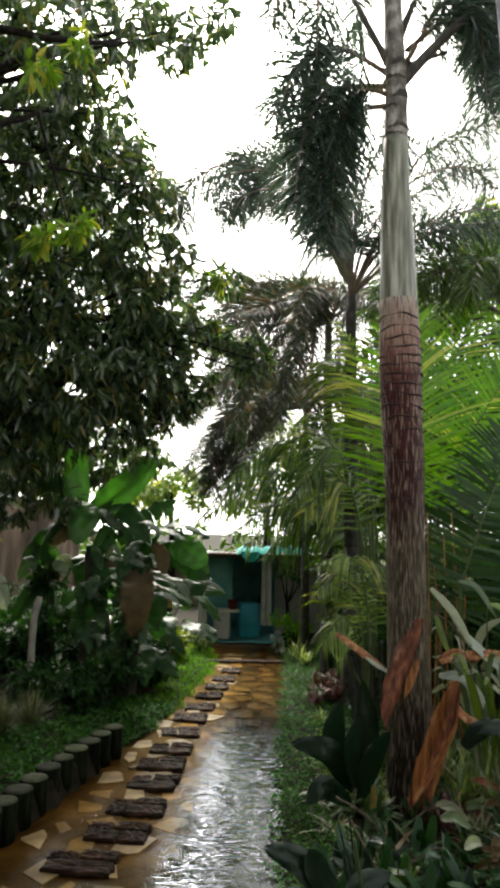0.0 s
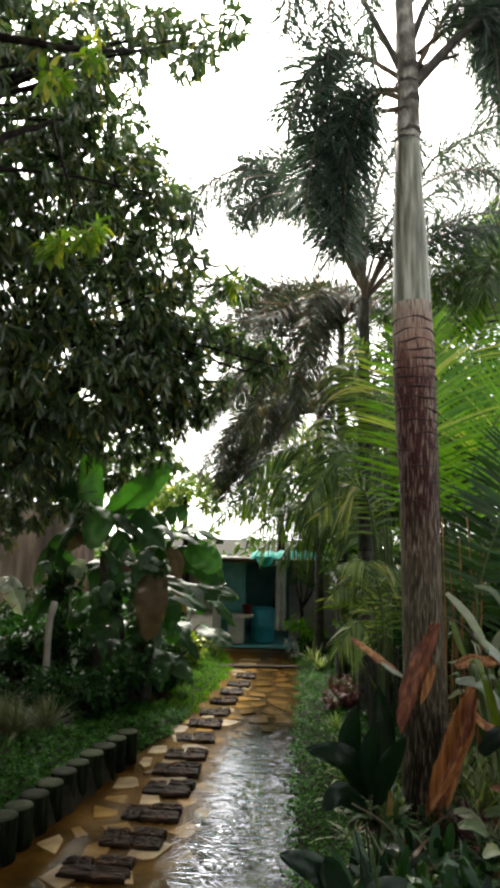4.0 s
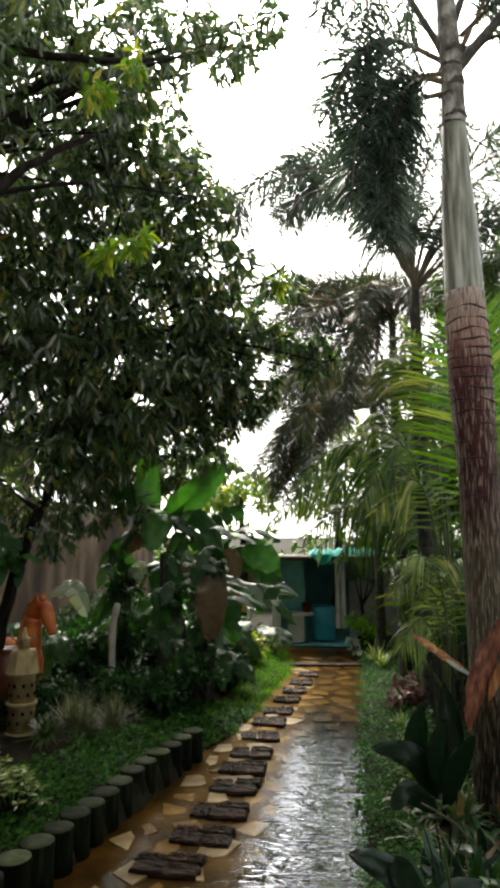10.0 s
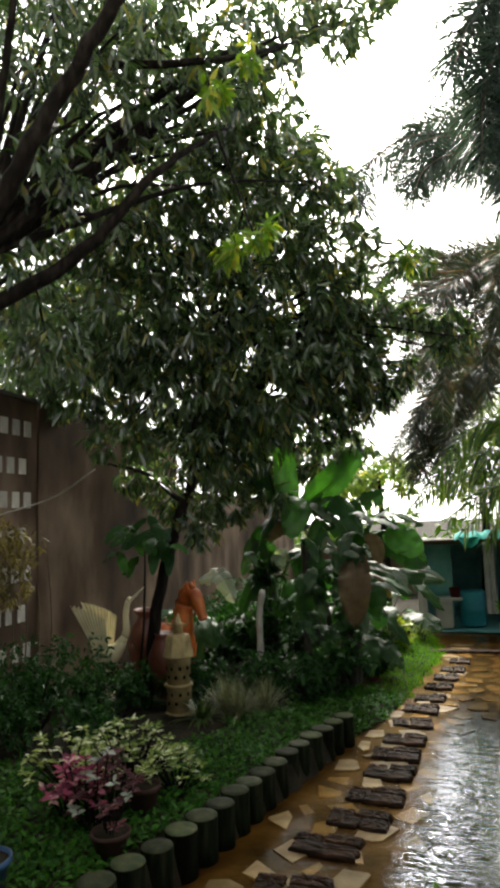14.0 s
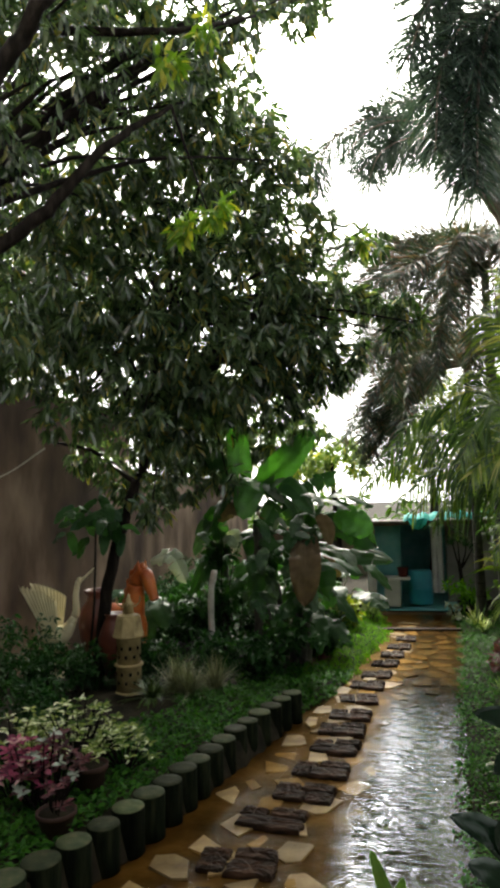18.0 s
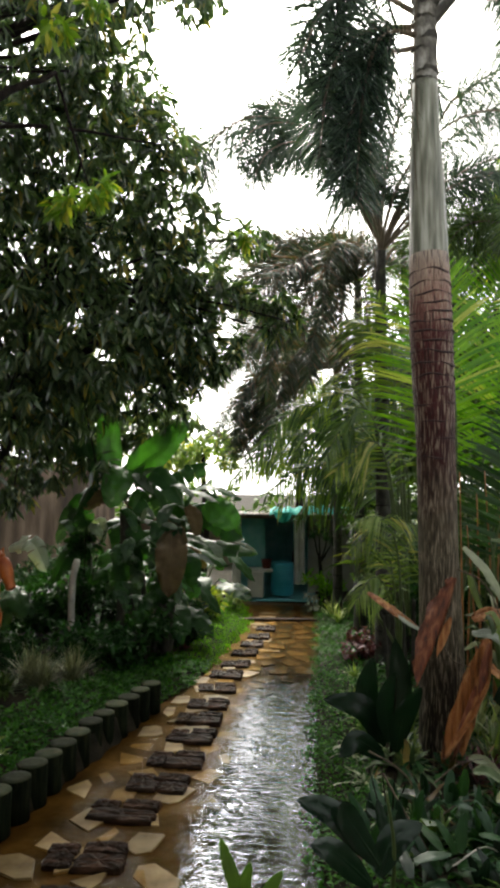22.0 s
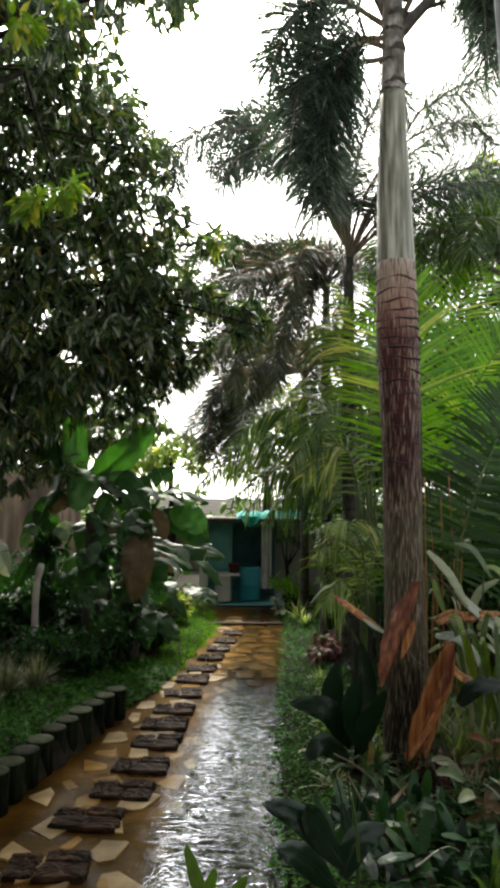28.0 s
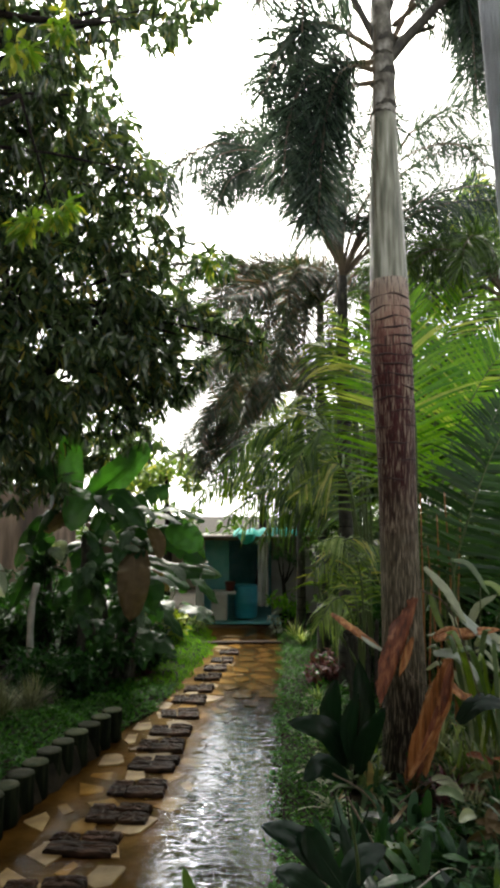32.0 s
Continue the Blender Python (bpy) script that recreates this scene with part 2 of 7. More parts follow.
def palm_shader():
    """Bark of the big palm: brown and flecked low down, maroon above, pink below the grey shaft, with pale upright dashes."""
    m = bpy.data.materials.new("palm_bark")
    m.use_nodes = True
    n, l = m.node_tree.nodes, m.node_tree.links
    bsdf = n["Principled BSDF"]
    co = n.new("ShaderNodeTexCoord")
    sep = n.new("ShaderNodeSeparateXYZ")
    l.new(co.outputs["Object"], sep.inputs[0])
    blot = n.new("ShaderNodeTexNoise")
    blot.inputs["Scale"].default_value, blot.inputs["Detail"].default_value = 3.5, 5
    l.new(co.outputs["Object"], blot.inputs["Vector"])
    shift = n.new("ShaderNodeMath")
    shift.operation, shift.inputs[1].default_value = "MULTIPLY_ADD", 1.1
    l.new(blot.outputs["Fac"], shift.inputs[0])
    l.new(sep.outputs["Z"], shift.inputs[2])
    span = n.new("ShaderNodeMapRange")
    span.inputs["From Min"].default_value, span.inputs["From Max"].default_value = 0.45, 5.25
    l.new(shift.outputs[0], span.inputs["Value"])
    ramp = n.new("ShaderNodeValToRGB")
    e = ramp.color_ramp.elements
    e[0].position, e[0].color = 0.0, (0.018, 0.014, 0.011, 1)
    e[1].position, e[1].color = 1.0, (0.36, 0.29, 0.25, 1)
    for p, c in ((0.14, (0.03, 0.023, 0.017)), (0.24, (0.10, 0.086, 0.058)), (0.42, (0.115, 0.095, 0.064)), (0.5, (0.08, 0.052, 0.036)), (0.57, (0.045, 0.010, 0.010)), (0.78, (0.075, 0.016, 0.016)), (0.84, (0.17, 0.075, 0.062)), (0.9, (0.31, 0.18, 0.145))):
        k = e.new(p)
        k.color = (*c, 1)
    l.new(span.outputs[0], ramp.inputs["Fac"])
    mp = n.new("ShaderNodeMapping")
    mp.inputs["Scale"].default_value = (78.0, 78.0, 7.0)
    l.new(co.outputs["Object"], mp.inputs["Vector"])
    dash = n.new("ShaderNodeTexNoise")
    dash.inputs["Scale"].default_value, dash.inputs["Detail"].default_value = 1.0, 2
    l.new(mp.outputs[0], dash.inputs["Vector"])
    pick = n.new("ShaderNodeMapRange")
    pick.inputs["From Min"].default_value, pick.inputs["From Max"].default_value = 0.53, 0.62
    pick.inputs["To Max"].default_value = 0.75
    l.new(dash.outputs["Fac"], pick.inputs["Value"])
    mix = n.new("ShaderNodeMixRGB")
    mix.inputs["Color2"].default_value = (0.44, 0.36, 0.27, 1)
    patch = n.new("ShaderNodeMath")
    patch.operation = "MULTIPLY"
    spread = n.new("ShaderNodeMapRange")
    spread.inputs["From Min"].default_value, spread.inputs["From Max"].default_value = 0.4, 0.62
    spread.inputs["To Min"].default_value = 0.45
    l.new(blot.outputs["Fac"], spread.inputs["Value"])
    l.new(pick.outputs[0], patch.inputs[0])
    l.new(spread.outputs[0], patch.inputs[1])
    l.new(patch.outputs[0], mix.inputs["Fac"])
    l.new(ramp.outputs[0], mix.inputs["Color1"])
    # dark pits and cracks
    pit = n.new("ShaderNodeMapRange")
    pit.inputs["From Min"].default_value, pit.inputs["From Max"].default_value = 0.44, 0.36
    pit.inputs["To Max"].default_value = 0.75
    l.new(dash.outputs["Fac"], pit.inputs["Value"])
    dark = n.new("ShaderNodeMixRGB")
    dark.inputs["Color2"].default_value = (0.016, 0.010, 0.008, 1)
    l.new(pit.outputs[0], dark.inputs["Fac"])
    l.new(mix.outputs[0], dark.inputs["Color1"])
    l.new(dark.outputs[0], bsdf.inputs["Base Color"])
    bp = n.new("ShaderNodeBump")
    bp.inputs["Strength"].default_value, bp.inputs["Distance"].default_value = 1.0, 0.02
    # faint rings all the way up, under the upright cracks
    ring = n.new("ShaderNodeTexWave")
    ring.bands_direction = "Z"
    ring.inputs["Scale"].default_value, ring.inputs["Distortion"].default_value, ring.inputs["Detail"].default_value = 2.3, 2.0, 3.0
    l.new(co.outputs["Object"], ring.inputs["Vector"])
    both = n.new("ShaderNodeMath")
    both.operation = "ADD"
    l.new(dash.outputs["Fac"], both.inputs[0])
    faint = n.new("ShaderNodeMath")
    faint.operation, faint.inputs[1].default_value = "MULTIPLY", 0.22
    l.new(ring.outputs["Fac"], faint.inputs[0])
    l.new(faint.outputs[0], both.inputs[1])
    l.new(both.outputs[0], bp.inputs["Height"])
    l.new(bp.outputs[0], bsdf.inputs["Normal"])
    bsdf.inputs["Roughness"].default_value, bsdf.inputs["Specular IOR Level"].default_value = 0.45, 0.18
    return m


PALMBARK = palm_shader()
WATER = water_shader()
MUD = shader("ochre_mud", [(0.026, 0.015, 0.0055), (0.064, 0.038, 0.014), (0.135, 0.088, 0.036)], 3.0, 0.5, 0.5, 20, spec=0.14)
FLAG = shader("sandstone_flag", [(0.12, 0.074, 0.026), (0.225, 0.15, 0.06), (0.34, 0.25, 0.12)], 5.0, 0.5, 0.3, 30, vary=0.35, spec=0.3)
SOIL = shader("wet_soil", [(0.008, 0.008, 0.005), (0.02, 0.016, 0.010), (0.035, 0.03, 0.016)], 4.0, 0.9, 0.8, 25, spec=0.1)
SLEEPER = shader("dark_wet_timber", [(0.007, 0.004, 0.0022), (0.022, 0.011, 0.006), (0.075, 0.038, 0.022)], 11.0, 0.5, 1.0, 70, stretch=(0.6, 2, 2), vary=0.35, spec=0.14)
# mossy sides, nearly black because the shade on them is put into the colour
LOGSIDE = shader("mossy_shaded_post_side", [(0.002, 0.003, 0.002), (0.006, 0.009, 0.004), (0.018, 0.02, 0.010)], 7.0, 0.85, 0.8, 40, stretch=(3, 3, 0.4), vary=0.45, spec=0.06)
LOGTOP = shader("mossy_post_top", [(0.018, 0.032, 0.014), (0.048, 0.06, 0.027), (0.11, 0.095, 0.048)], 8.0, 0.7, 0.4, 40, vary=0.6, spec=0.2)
WALL = shader("stained_render", [(0.030, 0.018, 0.012), (0.095, 0.062, 0.042), (0.23, 0.162, 0.115)], 1.3, 0.9, 0.35, 45, stretch=(1, 1, 0.5), spec=0.2)
WALLTOP = shader("weathered_coping", [(0.05, 0.045, 0.04), (0.10, 0.09, 0.08)], 4.0, 0.9, 0.4)
BARK = shader("dark_bark", [(0.004, 0.0032, 0.0025), (0.011, 0.0085, 0.0065), (0.028, 0.022, 0.018)], 8.0, 0.85, 1.0, 30, stretch=(2, 2, 0.5), spec=0.1)
PALMSHAFT = shader("palm_crownshaft", [(0.045, 0.05, 0.036), (0.20, 0.205, 0.16), (0.46, 0.47, 0.42)], 3.6, 0.38, 0.35, 40, stretch=(5, 5, 0.45))
RINGDARK = shader("leaf_scar_bark", [(0.014, 0.006, 0.006), (0.05, 0.02, 0.018)], 20.0, 0.7, 0.6)
PALMDARK = shader("palm_stem_dark", [(0.015, 0.014, 0.012), (0.04, 0.036, 0.03), (0.08, 0.075, 0.06)], 9.0, 0.7, 0.6, 40, stretch=(2, 2, 1))
STALK = shader("green_stalk", [(0.05, 0.08, 0.02), (0.10, 0.14, 0.04)], 6.0, 0.45, 0.2)
STALKDRY = shader("brown_stalk", [(0.07, 0.05, 0.03), (0.14, 0.10, 0.06)], 6.0, 0.6, 0.3)

MANGO = leaf_shader("mango_leaf", (0.017, 0.043, 0.019), (0.105, 0.155, 0.074), 0.22, 0.34, (0.26, 0.22, 0.05), 0.03, 1.0, wet=0.75)
BRIGHT = leaf_shader("young_leaf", (0.08, 0.16, 0.02), (0.22, 0.34, 0.04), 0.4, 0.45, (0.42, 0.40, 0.06), 0.15)
FOXTAIL = leaf_shader("foxtail_leaflet", (0.014, 0.032, 0.026), (0.058, 0.088, 0.072), 0.26, 0.26, spec=0.8, wet=0.45)
COCOLIME = leaf_shader("lime_coconut_leaflet", (0.065, 0.18, 0.008), (0.22, 0.37, 0.022), 0.3, 0.46, (0.44, 0.43, 0.10), 0.08, 0.4, through=(1.4, 2.0, 0.5), wet=0.2)
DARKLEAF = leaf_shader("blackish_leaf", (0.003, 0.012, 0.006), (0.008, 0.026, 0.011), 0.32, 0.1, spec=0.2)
POT = shader("dark_clay", [(0.03, 0.016, 0.012), (0.07, 0.035, 0.026)], 5.0, 0.7, 0.3, spec=0.2)
PALMNECK = shader("palm_neck", [(0.03, 0.025, 0.02), (0.15, 0.14, 0.12), (0.38, 0.37, 0.35)], 7.0, 0.6, 0.6, 40, stretch=(2, 2, 1.2))
HOLE = shader("lantern_hole_shade", [(0.003, 0.003, 0.002), (0.008, 0.006, 0.005)], 9.0, 0.9, 0.2, spec=0.05)
VINE = leaf_shader("yellowing_vine_leaf", (0.06, 0.045, 0.016), (0.30, 0.225, 0.085), 0.5, 0.25, spec=0.2)
STRAP = leaf_shader("dull_strap_leaf", (0.045, 0.085, 0.042), (0.17, 0.22, 0.12), 0.45, 0.24, (0.36, 0.25, 0.14), 0.14, 0.2)
# odd leaflets are tinted rust to paint the sky's glare around them
RUSTY = leaf_shader("backlit_leaflet", (0.014, 0.026, 0.017), (0.055, 0.072, 0.046), 0.28, 0.28, (0.15, 0.075, 0.055), 0.18, 0.5, wet=0.2)
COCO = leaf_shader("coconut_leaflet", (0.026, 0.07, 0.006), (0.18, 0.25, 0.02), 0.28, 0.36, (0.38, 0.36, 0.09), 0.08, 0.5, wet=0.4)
# COCO again for shaded fronds, the shade put into a darker colour
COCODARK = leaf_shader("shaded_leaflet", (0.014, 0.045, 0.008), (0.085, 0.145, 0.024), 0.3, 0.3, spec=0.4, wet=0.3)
COVER = leaf_shader("groundcover_leaf", (0.009, 0.052, 0.006), (0.05, 0.155, 0.017), 0.5, 0.26, spec=0.14, wet=0.025)
GRASS = leaf_shader("lawn_blade", (0.05, 0.17, 0.008), (0.16, 0.34, 0.02), 0.5, 0.35, spec=0.12, wet=0.0)
BUSH = leaf_shader("bush_leaf", (0.006, 0.028, 0.008), (0.026, 0.08, 0.02), 0.45, 0.22, spec=0.12, wet=0.0)
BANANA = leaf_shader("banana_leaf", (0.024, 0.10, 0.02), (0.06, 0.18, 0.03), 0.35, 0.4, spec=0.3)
# darker copy of BANANA: shade within the clump is put into the leaf colour
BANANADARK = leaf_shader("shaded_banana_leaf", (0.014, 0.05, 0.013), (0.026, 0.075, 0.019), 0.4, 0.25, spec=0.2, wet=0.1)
DRYLEAF = leaf_shader("withered_leaf", (0.04, 0.026, 0.013), (0.15, 0.105, 0.058), 0.6, 0.25, spec=0.1, wet=0.05)
PALE = leaf_shader("pale_leaf", (0.22, 0.26, 0.21), (0.44, 0.48, 0.41), 0.4, 0.12)
VARIEG = leaf_shader("variegated_leaf", (0.03, 0.09, 0.016), (0.36, 0.42, 0.12), 0.45, 0.25, (0.74, 0.74, 0.52), 0.28, spec=0.2, wet=0.0)
YELLOWGREEN = leaf_shader("yellow_croton_leaf", (0.16, 0.22, 0.03), (0.42, 0.44, 0.08), 0.4, 0.3)
PINKLEAF = leaf_shader("pink_croton_leaf", (0.09, 0.010, 0.035), (0.55, 0.10, 0.22), 0.4, 0.25, (0.62, 0.34, 0.36), 0.2, spec=0.2)
MAROON = leaf_shader("maroon_leaf", (0.045, 0.010, 0.016), (0.15, 0.045, 0.055), 0.35, 0.2, wet=0.1)
SILVER = leaf_shader("silver_grass_blade", (0.06, 0.07, 0.03), (0.27, 0.27, 0.17), 0.5, 0.2, wet=0.0)
RUBBER = leaf_shader("dark_glossy_leaf", (0.010, 0.034, 0.015), (0.035, 0.085, 0.04), 0.3, 0.2, spec=0.22, wet=0.1)
LIME = leaf_shader("lime_strap_leaf", (0.08, 0.14, 0.02), (0.26, 0.34, 0.10), 0.4, 0.3)
SHEATH = shader("dry_palm_sheath", [(0.10, 0.03, 0.01), (0.36, 0.13, 0.035), (0.60, 0.32, 0.13)], 5.0, 0.45, 0.8, 40, stretch=(5, 5, 0.35))
CONCRETE = shader("porch_concrete", [(0.20, 0.19, 0.17), (0.34, 0.32, 0.30)], 2.0, 0.8, 0.3)
HOUSE = shader("house_render", [(0.42, 0.40, 0.36), (0.55, 0.52, 0.47)], 1.5, 0.85, 0.2)
TEAL = shader("teal_paint", [(0.09, 0.34, 0.37), (0.17, 0.50, 0.53), (0.28, 0.60, 0.61)], 2.6, 0.5, 0.25)
WHITEWALL = shader("old_whitewash", [(0.42, 0.40, 0.36), (0.62, 0.60, 0.55)], 2.5, 0.8, 0.3)
TIN = shader("rusted_tin", [(0.12, 0.09, 0.075), (0.26, 0.21, 0.18), (0.42, 0.38, 0.35)], 2.5, 0.6, 0.3, 40)
TARP = shader("turquoise_tarp", [(0.02, 0.34, 0.28), (0.05, 0.52, 0.43)], 3.0, 0.5, 0.3, spec=0.2)
BLUE = shader("blue_plastic", [(0.03, 0.30, 0.42), (0.06, 0.44, 0.56)], 3.0, 0.4, 0.1)
RED = shader("red_plastic", [(0.10, 0.01, 0.01), (0.2, 0.03, 0.02)], 3.0, 0.4, 0.1)
CLOTH = shader("grey_cloth", [(0.42, 0.42, 0.42), (0.66, 0.66, 0.65)], 3.0, 0.9, 0.2)
CLAY = shader("terracotta", [(0.07, 0.017, 0.012), (0.17, 0.05, 0.03)], 5.0, 0.35, 0.3)
HORSE = shader("orange_glaze", [(0.32, 0.06, 0.012), (0.62, 0.17, 0.03)], 5.0, 0.4, 0.3)
CREAM = shader("cream_cement", [(0.66, 0.58, 0.34), (0.84, 0.77, 0.52)], 6.0, 0.7, 0.3)
LANTERN = shader("buff_clay", [(0.20, 0.145, 0.06), (0.44, 0.34, 0.16)], 9.0, 0.7, 0.5)
BONE = shader("bleached_wood", [(0.36, 0.34, 0.30), (0.55, 0.53, 0.48)], 8.0, 0.7, 0.5)
BLACKROCK = shader("dark_rock", [(0.006, 0.006, 0.007), (0.02, 0.02, 0.022), (0.05, 0.05, 0.052)], 7.0, 0.8, 0.9, 25, spec=0.2)
BLIND = leaf_shader("grey_blind_cloth", (0.60, 0.63, 0.68), (0.66, 0.69, 0.74), 0.7, 0.6, spec=0.1, through=(1.0, 1.0, 1.0))
ROPE = shader("pale_rope", [(0.30, 0.27, 0.22), (0.45, 0.41, 0.34)], 30.0, 0.9, 0.5)

SHEATHRED = shader("red_brown_sheath", [(0.06, 0.014, 0.008), (0.19, 0.05, 0.02), (0.36, 0.14, 0.06)], 6.0, 0.45, 0.8, 40, stretch=(5, 5, 0.4))

# the sky's sheen on wet leaves is put into a paler, greyer base colour
WETLEAF = leaf_shader("wet_sheen_leaf", (0.024, 0.054, 0.025), (0.048, 0.09, 0.044), 0.42, 0.2, spec=0.25, wet=0.08)

PALEBLOCK = shader("dull_pale_block", [(0.34, 0.31, 0.27), (0.58, 0.55, 0.50)], 5.0, 0.85, 0.3, vary=0.2)

FARLEAF = leaf_shader("backlit_far_leaf", (0.07, 0.12, 0.025), (0.20, 0.26, 0.07), 0.45, 0.45, (0.40, 0.36, 0.10), 0.1)

CREAMGREEN = leaf_shader("cream_green_leaf", (0.08, 0.16, 0.04), (0.40, 0.45, 0.22), 0.45, 0.28, spec=0.2)

# darkest leaflet copy, deep shade put into its colour
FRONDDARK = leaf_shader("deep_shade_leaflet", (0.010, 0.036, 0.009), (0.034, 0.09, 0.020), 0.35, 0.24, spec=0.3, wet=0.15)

STRAPPALE = leaf_shader("pale_strap_leaf", (0.14, 0.17, 0.10), (0.44, 0.46, 0.33), 0.45, 0.24, (0.42, 0.24, 0.14), 0.15, 0.25)

RUSTSTALK = shader("rusty_stalk", [(0.16, 0.055, 0.014), (0.42, 0.19, 0.06)], 8.0, 0.6, 0.4, stretch=(4, 4, 0.5))


NAVY = shader("dark_blue_plastic", [(0.015, 0.05, 0.13), (0.03, 0.09, 0.20)], 3.0, 0.45, 0.1)

# sky glints on wet leaves, painted as a pale leaf colour
GLINT = leaf_shader("painted_glint_leaf", (0.075, 0.105, 0.082), (0.16, 0.195, 0.16), 0.4, 0.2, spec=0.2, wet=0.0)


# ---------------------------------------------------------------- building blocks
rng = np.random.default_rng(7)


def raw_mesh(name, verts, tris, smooth=True):
    """A triangle mesh from arrays."""
    me = bpy.data.meshes.new(name)
    v, t = np.asarray(verts, np.float32), np.asarray(tris, np.int32)
    me.vertices.add(len(v))
    me.vertices.foreach_set("co", v.ravel())
    me.loops.add(t.size)
    me.loops.foreach_set("vertex_index", t.ravel())
    me.polygons.add(len(t))
    me.polygons.foreach_set("loop_start", np.arange(0, t.size, 3, dtype=np.int32))
    me.polygons.foreach_set("use_smooth", np.full(len(t), smooth))
    me.update(calc_edges=True)
    return me


def put(name, me, material, parent=None, label="", m=None):
    """Links a mesh as one object, under parent if given."""
    if not me.materials:
        me.materials.append(material)
    ob = new(name, me)
    if parent:
        ob.parent = parent
    if m is not None:
        ob.matrix_basis = m
    if label:
        tagged(ob, label)
    return ob


def thing(name, label, category, x=0.0, y=0.0, z=0.0, turn=0.0, group="", kind=""):
    """The Empty at the base of a thing."""
    return tagged(place(new(name), pose(x, y, z, 0, 0, turn)), label, category, group, kind)


def place(ob, m):
    ob.matrix_basis = m
    return ob


def from_bm(name, bm, smooth=False):
    me = bpy.data.meshes.new(name)
    bm.normal_update()
    bm.to_mesh(me)
    bm.free()
    if smooth:
        me.polygons.foreach_set("use_smooth", np.full(len(me.polygons), True))
    return me


def block(name, sx, sy, sz, bevel=0.01, at=(0, 0, 0), rough=0.0, cuts=0):
    """A box with worn edges, standing on z = at[2]; rough: how far its corners wander."""
    bm = bmesh.new()
    bmesh.ops.create_cube(bm, size=1, matrix=Matrix.Translation((at[0], at[1], at[2] + sz / 2)) @ Matrix.Diagonal((sx, sy, sz, 1)))
    if cuts:
        bmesh.ops.subdivide_edges(bm, edges=bm.edges[:], cuts=cuts, use_grid_fill=True)
    if bevel and not cuts:
        bmesh.ops.bevel(bm, geom=bm.edges[:], offset=bevel, segments=2, affect="EDGES", profile=0.6)
    if rough:
        for v in bm.verts:
            v.co += noise.noise_vector(v.co * 9 + Vector((sx * 31, sy * 17, 0))) * rough
    return from_bm(name, bm)


def lathe(name, profile, sides=20, smooth=True):
    """A body turned round z from (radius, height) pairs."""
    v, t = [], []
    for r, z in profile:
        for i in range(sides):
            a = 2 * math.pi * i / sides
            v.append((r * math.cos(a), r * math.sin(a), z))
    for k in range(len(profile) - 1):
        for i in range(sides):
            a, b = k * sides + i, k * sides + (i + 1) % sides
            t += [(a, b, b + sides), (a, b + sides, a + sides)]
    for k, flip in ((0, True), (len(profile) - 1, False)):
        v.append((0, 0, profile[k][1]))
        for i in range(sides):
            a, b = k * sides + i, k * sides + (i + 1) % sides
            t.append((b, a, len(v) - 1) if flip else (a, b, len(v) - 1))
    return raw_mesh(name, v, t, smooth)


def tube_arrays(points, radii, sides=8):
    p = np.asarray(points, float)
    r = np.broadcast_to(np.asarray(radii, float), (len(p),))
    d = np.gradient(p, axis=0)
    d /= np.linalg.norm(d, axis=1)[:, None] + 1e-9
    ref = np.where(abs(d[:, 2:3]) > 0.9, [[1.0, 0, 0]], [[0, 0, 1.0]])
    s = np.cross(d, ref)
    s /= np.linalg.norm(s, axis=1)[:, None]
    u = np.cross(s, d)
    a = np.linspace(0, 2 * math.pi, sides, endpoint=False)
    v = (p[:, None] + r[:, None, None] * (np.cos(a)[None, :, None] * s[:, None] + np.sin(a)[None, :, None] * u[:, None])).reshape(-1, 3)
    t = []
    for k in range(len(p) - 1):
        for i in range(sides):
            q, w = k * sides + i, k * sides + (i + 1) % sides
            t += [(q, w, w + sides), (q, w + sides, q + sides)]
    n = len(v)
    v = np.vstack([v, p[-1:]])
    t += [((len(p) - 1) * sides + i, (len(p) - 1) * sides + (i + 1) % sides, n) for i in range(sides)]
    return v, np.array(t)


def tube(name, points, radii, sides=8):
    return raw_mesh(name, *tube_arrays(points, radii, sides))


def bend(points, n=12):
    """A smooth line through a few points."""
    p = np.asarray(points, float)
    q = np.vstack([2 * p[0] - p[1], p, 2 * p[-1] - p[-2]])
    out = []
    for i in range(1, len(q) - 2):
        for s in np.linspace(0, 1, n, endpoint=False):
            out.append(0.5 * (2 * q[i] + (q[i + 1] - q[i - 1]) * s + (2 * q[i - 1] - 5 * q[i] + 4 * q[i + 1] - q[i + 2]) * s**2
                              + (3 * q[i] - q[i - 1] - 3 * q[i + 1] + q[i + 2]) * s**3))
    return np.vstack([out, p[-1:]])


def merge(parts):
    """Joins (verts, tris) pairs."""
    vs, ts, k = [], [], 0
    for v, t in parts:
        vs.append(v)
        ts.append(np.asarray(t) + k)
        k += len(v)
    return np.vstack(vs), np.vstack(ts)


def unit(a):
    return a / (np.linalg.norm(a, axis=-1, keepdims=True) + 1e-9)


